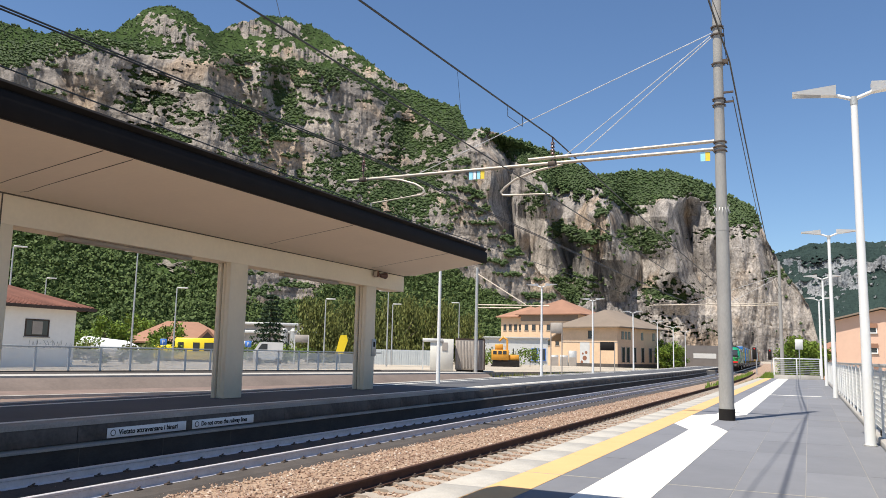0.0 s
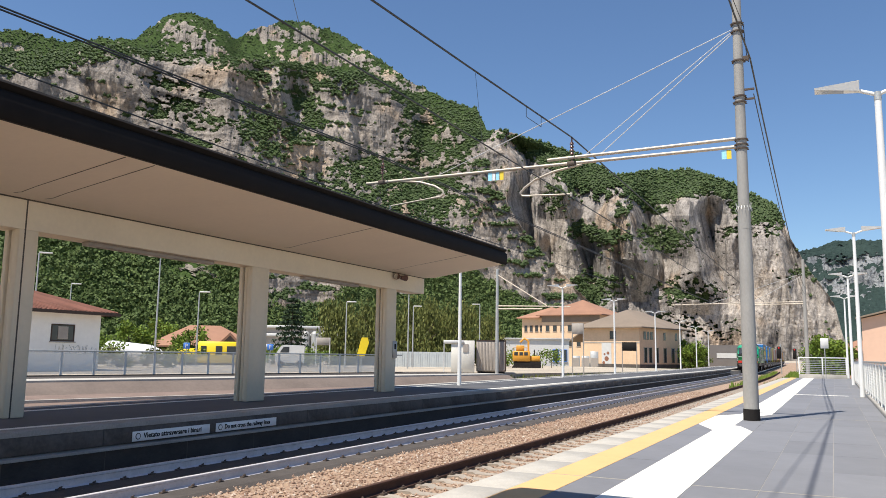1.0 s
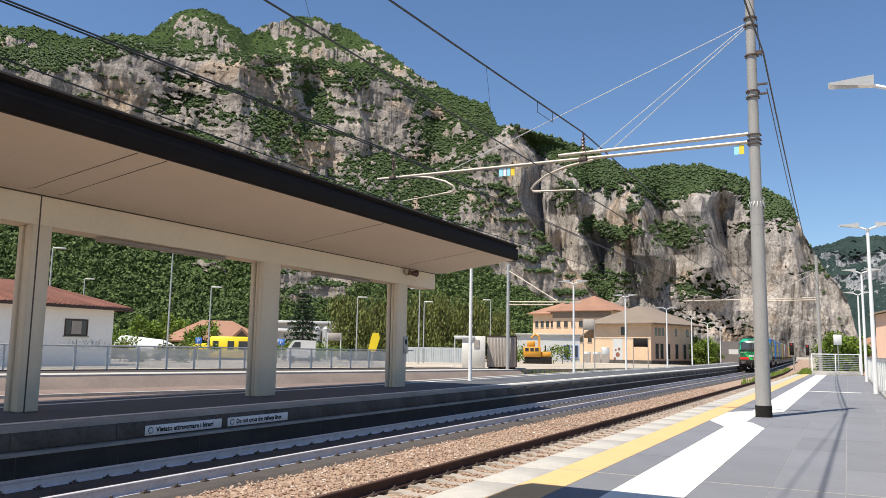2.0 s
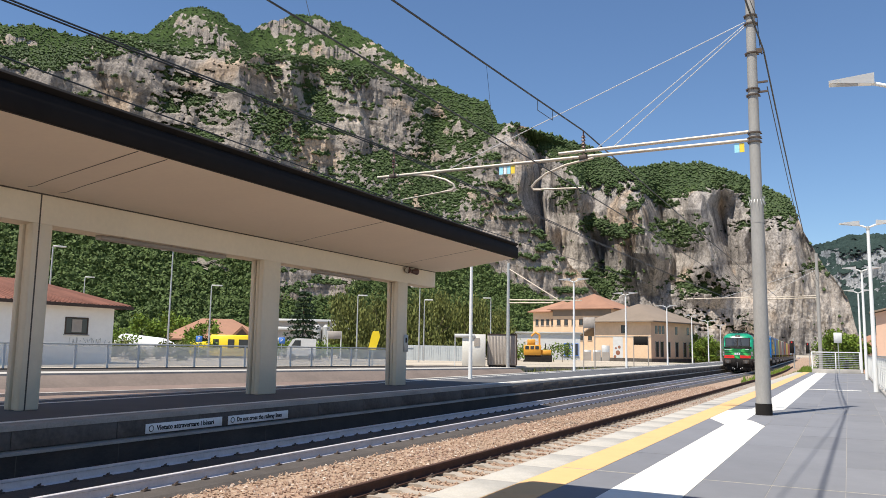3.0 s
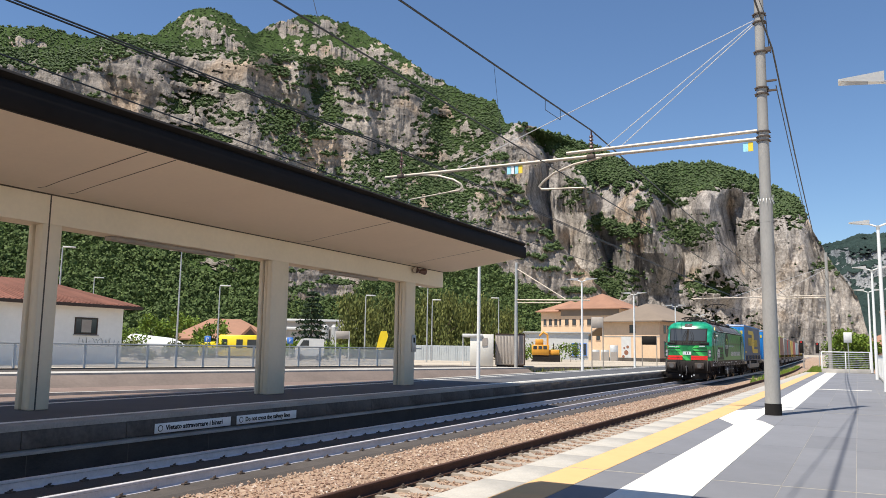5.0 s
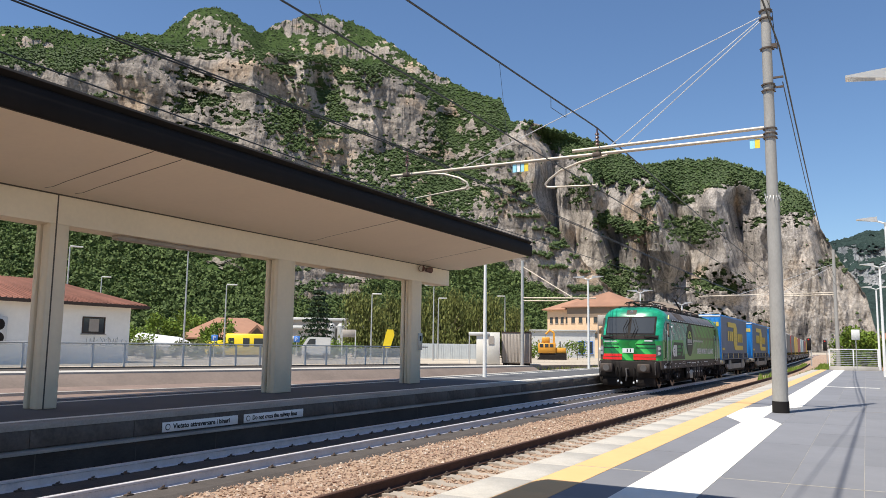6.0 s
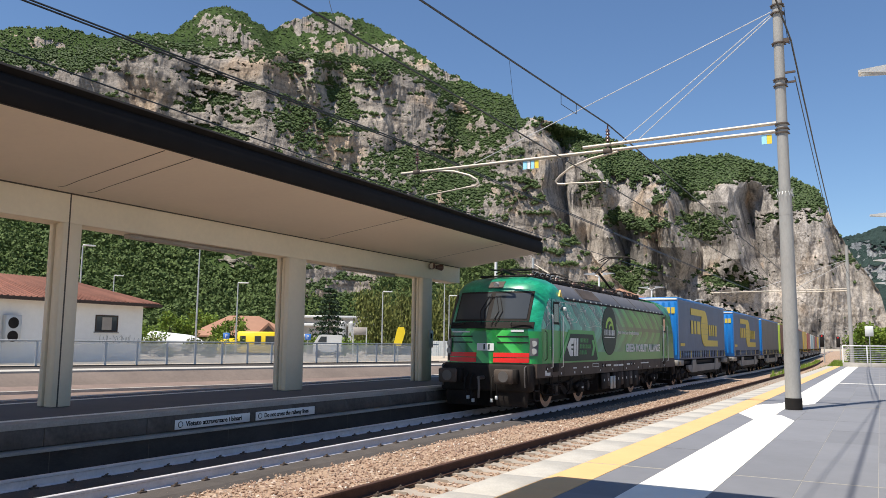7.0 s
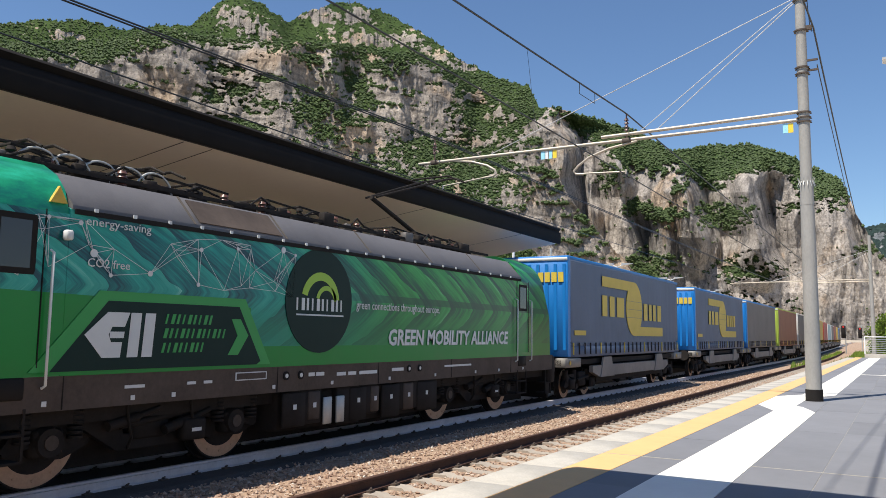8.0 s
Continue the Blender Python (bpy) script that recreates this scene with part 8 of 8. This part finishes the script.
    box(bm, -5.4, 5.4, -0.3, 6.2, 5.1, 5.35, 0.02)
    part("roof", bm, M["galv"], w)
    for xx in (2.6, 3.9):
        window(w, xx, xx + 1.0, 1.6, 3.6, frame="blue_sign")
    for xx in (5.9, 7.3, 8.6):
        c = thing("site_cabinet", "grey metal site cabinet by the station", "cabinet", *spot(-19.6 + math.degrees(math.atan2(xx, 120)), 122), -1.1, 17)
        bm = bmesh.new()
        box(bm, -0.6, 0.6, 0, 1.2, 0, 2.6 if xx < 8 else 3.3, 0.03)
        part("body", bm, M["galv"], c)
        bm = bmesh.new()
        box(bm, -0.5, 0.5, -0.03, 0, 0.3, 2.3)
        part("door", bm, M["hut_grey"], c)
    # sign boards on the island
    for bx, by, hgt, wdt, name in ((-16.0, 53.5, 3.6, 0.8, "hut_grey"), (-15.9, 68.5, 2.6, 1.25, "black")):
        b = thing("station_board", "station board on two thin posts", "sign", bx, by, 0.1)
        for d in (-wdt / 2, wdt / 2):
            bm = bmesh.new()
            tube(bm, (d, 0, 0), (d, 0, hgt), 0.04, seg=8)
            part("post", bm, M["hut_grey"], b)
        bm = bmesh.new()
        box(bm, -wdt / 2, wdt / 2, -0.04, 0.04, hgt - 0.75, hgt, 0.01)
        part("board", bm, M[name], b)
    # pink house beyond the fence
    x, y = spot(1.67, 90)
    p = thing("house", "pink three-storey house with low gable roof", "house", x, y, -1.1, -6)
    bm = bmesh.new()
    prism(bm, [(0, 0), (9, 0), (9, 6.6), (4.2, 7.75), (0, 6.7)], 0, 12)
    part("wall", bm, M["pink"], p)
    for a, b in (((-0.5, 6.65), (4.2, 7.85)), ((4.2, 7.85), (9.5, 6.5))):
        bm = bmesh.new()
        prism(bm, [a, b, (b[0], b[1] + 0.16), (a[0], a[1] + 0.16)], -0.6, 12.5)
        part("roof", bm, M["roof_brown"], p)
    for z in (1.2, 3.4, 5.4):
        window(p, 2.7, 3.7, z, z + 1.0, frame="plaster_white")
        bm = bmesh.new()
        box(bm, 2.65, 3.75, -0.1, -0.05, z + 0.55, z + 1.0)
        part("blind", bm, M["roof_red"], p)
    x, y = spot(0.9, 112)
    p = thing("house", "house with red tiled roof behind the lamps", "house", x, y, -1.1, 0)
    bm = bmesh.new()
    box(bm, -1.6, 4, 0, 8, 0, 3.6)
    part("wall", bm, M["pink"], p)
    hip_roof(p, -1.6, 4, 0, 8, 3.7, 5.2, "roof_red", 0.6)
    # sheds past the station
    x, y = spot(-7.4, 170)
    p = thing("goods_shed", "dark low shed beyond the platform", "shed", x, y, -1.1, -5)
    bm = bmesh.new()
    box(bm, -4, 6, 0, 8, 0, 5.2)
    part("wall", bm, M["curtain_grey"], p)
    bm = bmesh.new()
    box(bm, 0.5, 5, -0.05, 0, 2.6, 3.6)
    part("window_band", bm, M["box_white"], p)


def trees():
    w1 = broad_tree(9.5, 8.5, "tall pale green willow with hanging twigs", "leaf_willow", 11, 9000, 0.9, 0.2, 0.04)
    for bearing, d, k in ((-33.8, 104, 1.0), (-31.2, 106, 1.02), (-28.0, 108, 1.08), (-25.4, 110, 1.02), (-22.9, 112, 0.85), (-29.6, 118, 0.95), (-26.6, 120, 1.0)):
        m = pose(*spot(bearing, d), -1.1, 0, 0, random.uniform(0, 360)) @ Matrix.Diagonal((k, k, k, 1))
        if k == 1.0 and bearing == -33.8:
            w1.matrix_basis = m
        else:
            c = copy_thing(w1, m)
            c.scale = (k, k, k)
    c1 = conifer(9.6, 5.2, "dark green spruce with layered branches")
    c1.matrix_basis = pose(*spot(-37.25, 94), -1.1)
    b1 = broad_tree(6.2, 6.0, "leafy bright green garden tree", "leaf_green", 21, 3000, 0, 0.2, 0.1)
    b1.matrix_basis = pose(*spot(-47.6, 100), -1.1)
    for bearing, d, k in ((-44.2, 104, 0.95), (-49.8, 92, 0.75), (-45.6, 120, 1.2), (-41.6, 124, 1.0), (-8.9, 150, 0.95), (-9.3, 156, 1.0), (-8.3, 162, 0.8), (-0.3, 92, 0.85), (-0.8, 96, 0.8), (0.2, 98, 0.9)):
        copy_thing(b1, pose(*spot(bearing, d), -1.1, 0, 0, random.uniform(0, 360))).scale = (k, k, k)


def more_masts():
    # far mast on the near side and one behind the island
    o = thing("catenary_mast", "grey overhead line mast beyond the platform end", "mast", *spot(-1.6, 86), -0.6)
    bm = bmesh.new()
    tube(bm, (0, 0, 0), (0, 0, 12.0), 0.2, 0.14, 12)
    part("shaft", bm, M["mast"], o)
    bm = bmesh.new()
    pipe(bm, [(0, 0, 7.75), (-13, 0, 7.6)], 0.05, 6)
    pipe(bm, [(0, 0, 7.55), (-6, 0, 7.45)], 0.05, 6)
    part("arm", bm, M["aluminium"], o)
    bm = bmesh.new()
    pipe(bm, [(0, 0, 10.4), (-5, 0, 7.7)], 0.02, 5)
    pipe(bm, [(0, 0, 10.6), (-9, 0, 7.7)], 0.02, 5)
    part("stay_rope", bm, M["wire_light"], o)
    o = thing("catenary_mast", "slim grey overhead line mast by the equipment hut", "mast", -25.4, 61.5, -0.2)
    bm = bmesh.new()
    tube(bm, (0, 0, 0), (0, 0, 8.9), 0.16, 0.11, 12)
    part("shaft", bm, M["galv"], o)
    bm = bmesh.new()
    pipe(bm, [(0, 0, 5.75), (6.4, 0, 5.6)], 0.05, 6)
    pipe(bm, [(0, 0, 5.5), (4, 0, 5.45)], 0.05, 6)
    part("arm", bm, M["aluminium"], o)
    bm = bmesh.new()
    pipe(bm, [(0, 0, 8.4), (4.4, 0, 5.7)], 0.05, 6)
    part("strut", bm, M["aluminium"], o)
    # signals down the line
    for bearing, d in ((-3.3, 128), (-2.35, 150)):
        o = thing("signal", "dark railway signal with red lamp on a pale post", "signal", *spot(bearing, d), -0.9)
        bm = bmesh.new()
        tube(bm, (0.25, 0, 0), (0.25, 0, 4.6), 0.08, seg=8)
        part("post", bm, M["galv"], o)
        bm = bmesh.new()
        box(bm, -0.3, 0.3, -0.15, 0.1, 2.4, 4.2, 0.05)
        part("head", bm, M["black"], o)
        bm = bmesh.new()
        tube(bm, (0, -0.2, 4.0), (0, -0.1, 4.0), 0.11, seg=12)
        part("lamp", bm, M["red"], o)


fence_side()
lamp = platform_lamp(6.08)
lamp.matrix_basis = pose(0.9, 15.34, 0)
for yy, tall in ((34.44, 1.045), (50.9, 1.02), (68.8, 1.02)):
    copy_thing(lamp, pose(0.9, yy, 0)).scale = (1, 1, tall)
for xx, yy in ((-14.6, 31.1), (-15.75, 49.3), (-15.65, 62.4), (-16.0, 80.3), (-17.2, 101.5), (-17.9, 119), (-18.8, 138)):
    copy_thing(lamp, pose(xx, yy, 0.08)).scale = (1, 1, 0.948)
white_house()
far_side()
yard()
station()
trees()
more_masts()
woods("hill_woods", "dense dark green broadleaf woods", bpy.data.objects["hillside"], 13500, 1.8, 4.4, 5, "leaf_forest", -60, -17)
blobs("wall_woods", "woods on the ledges of the limestone wall", bpy.data.objects["mountain_wall"], 28000, 1.4, 3.6, 6, "leaf_mountain")
blobs("summit_woods", "woods on the rounded summits", bpy.data.objects["mountain_summit"], 26000, 2.2, 5.0, 7, "leaf_mountain")
blobs("cliff_woods", "woods on top of the cliff and on its ledges", bpy.data.objects["mountain_cliff"], 18000, 1.8, 4.2, 8, "leaf_mountain")
motions()
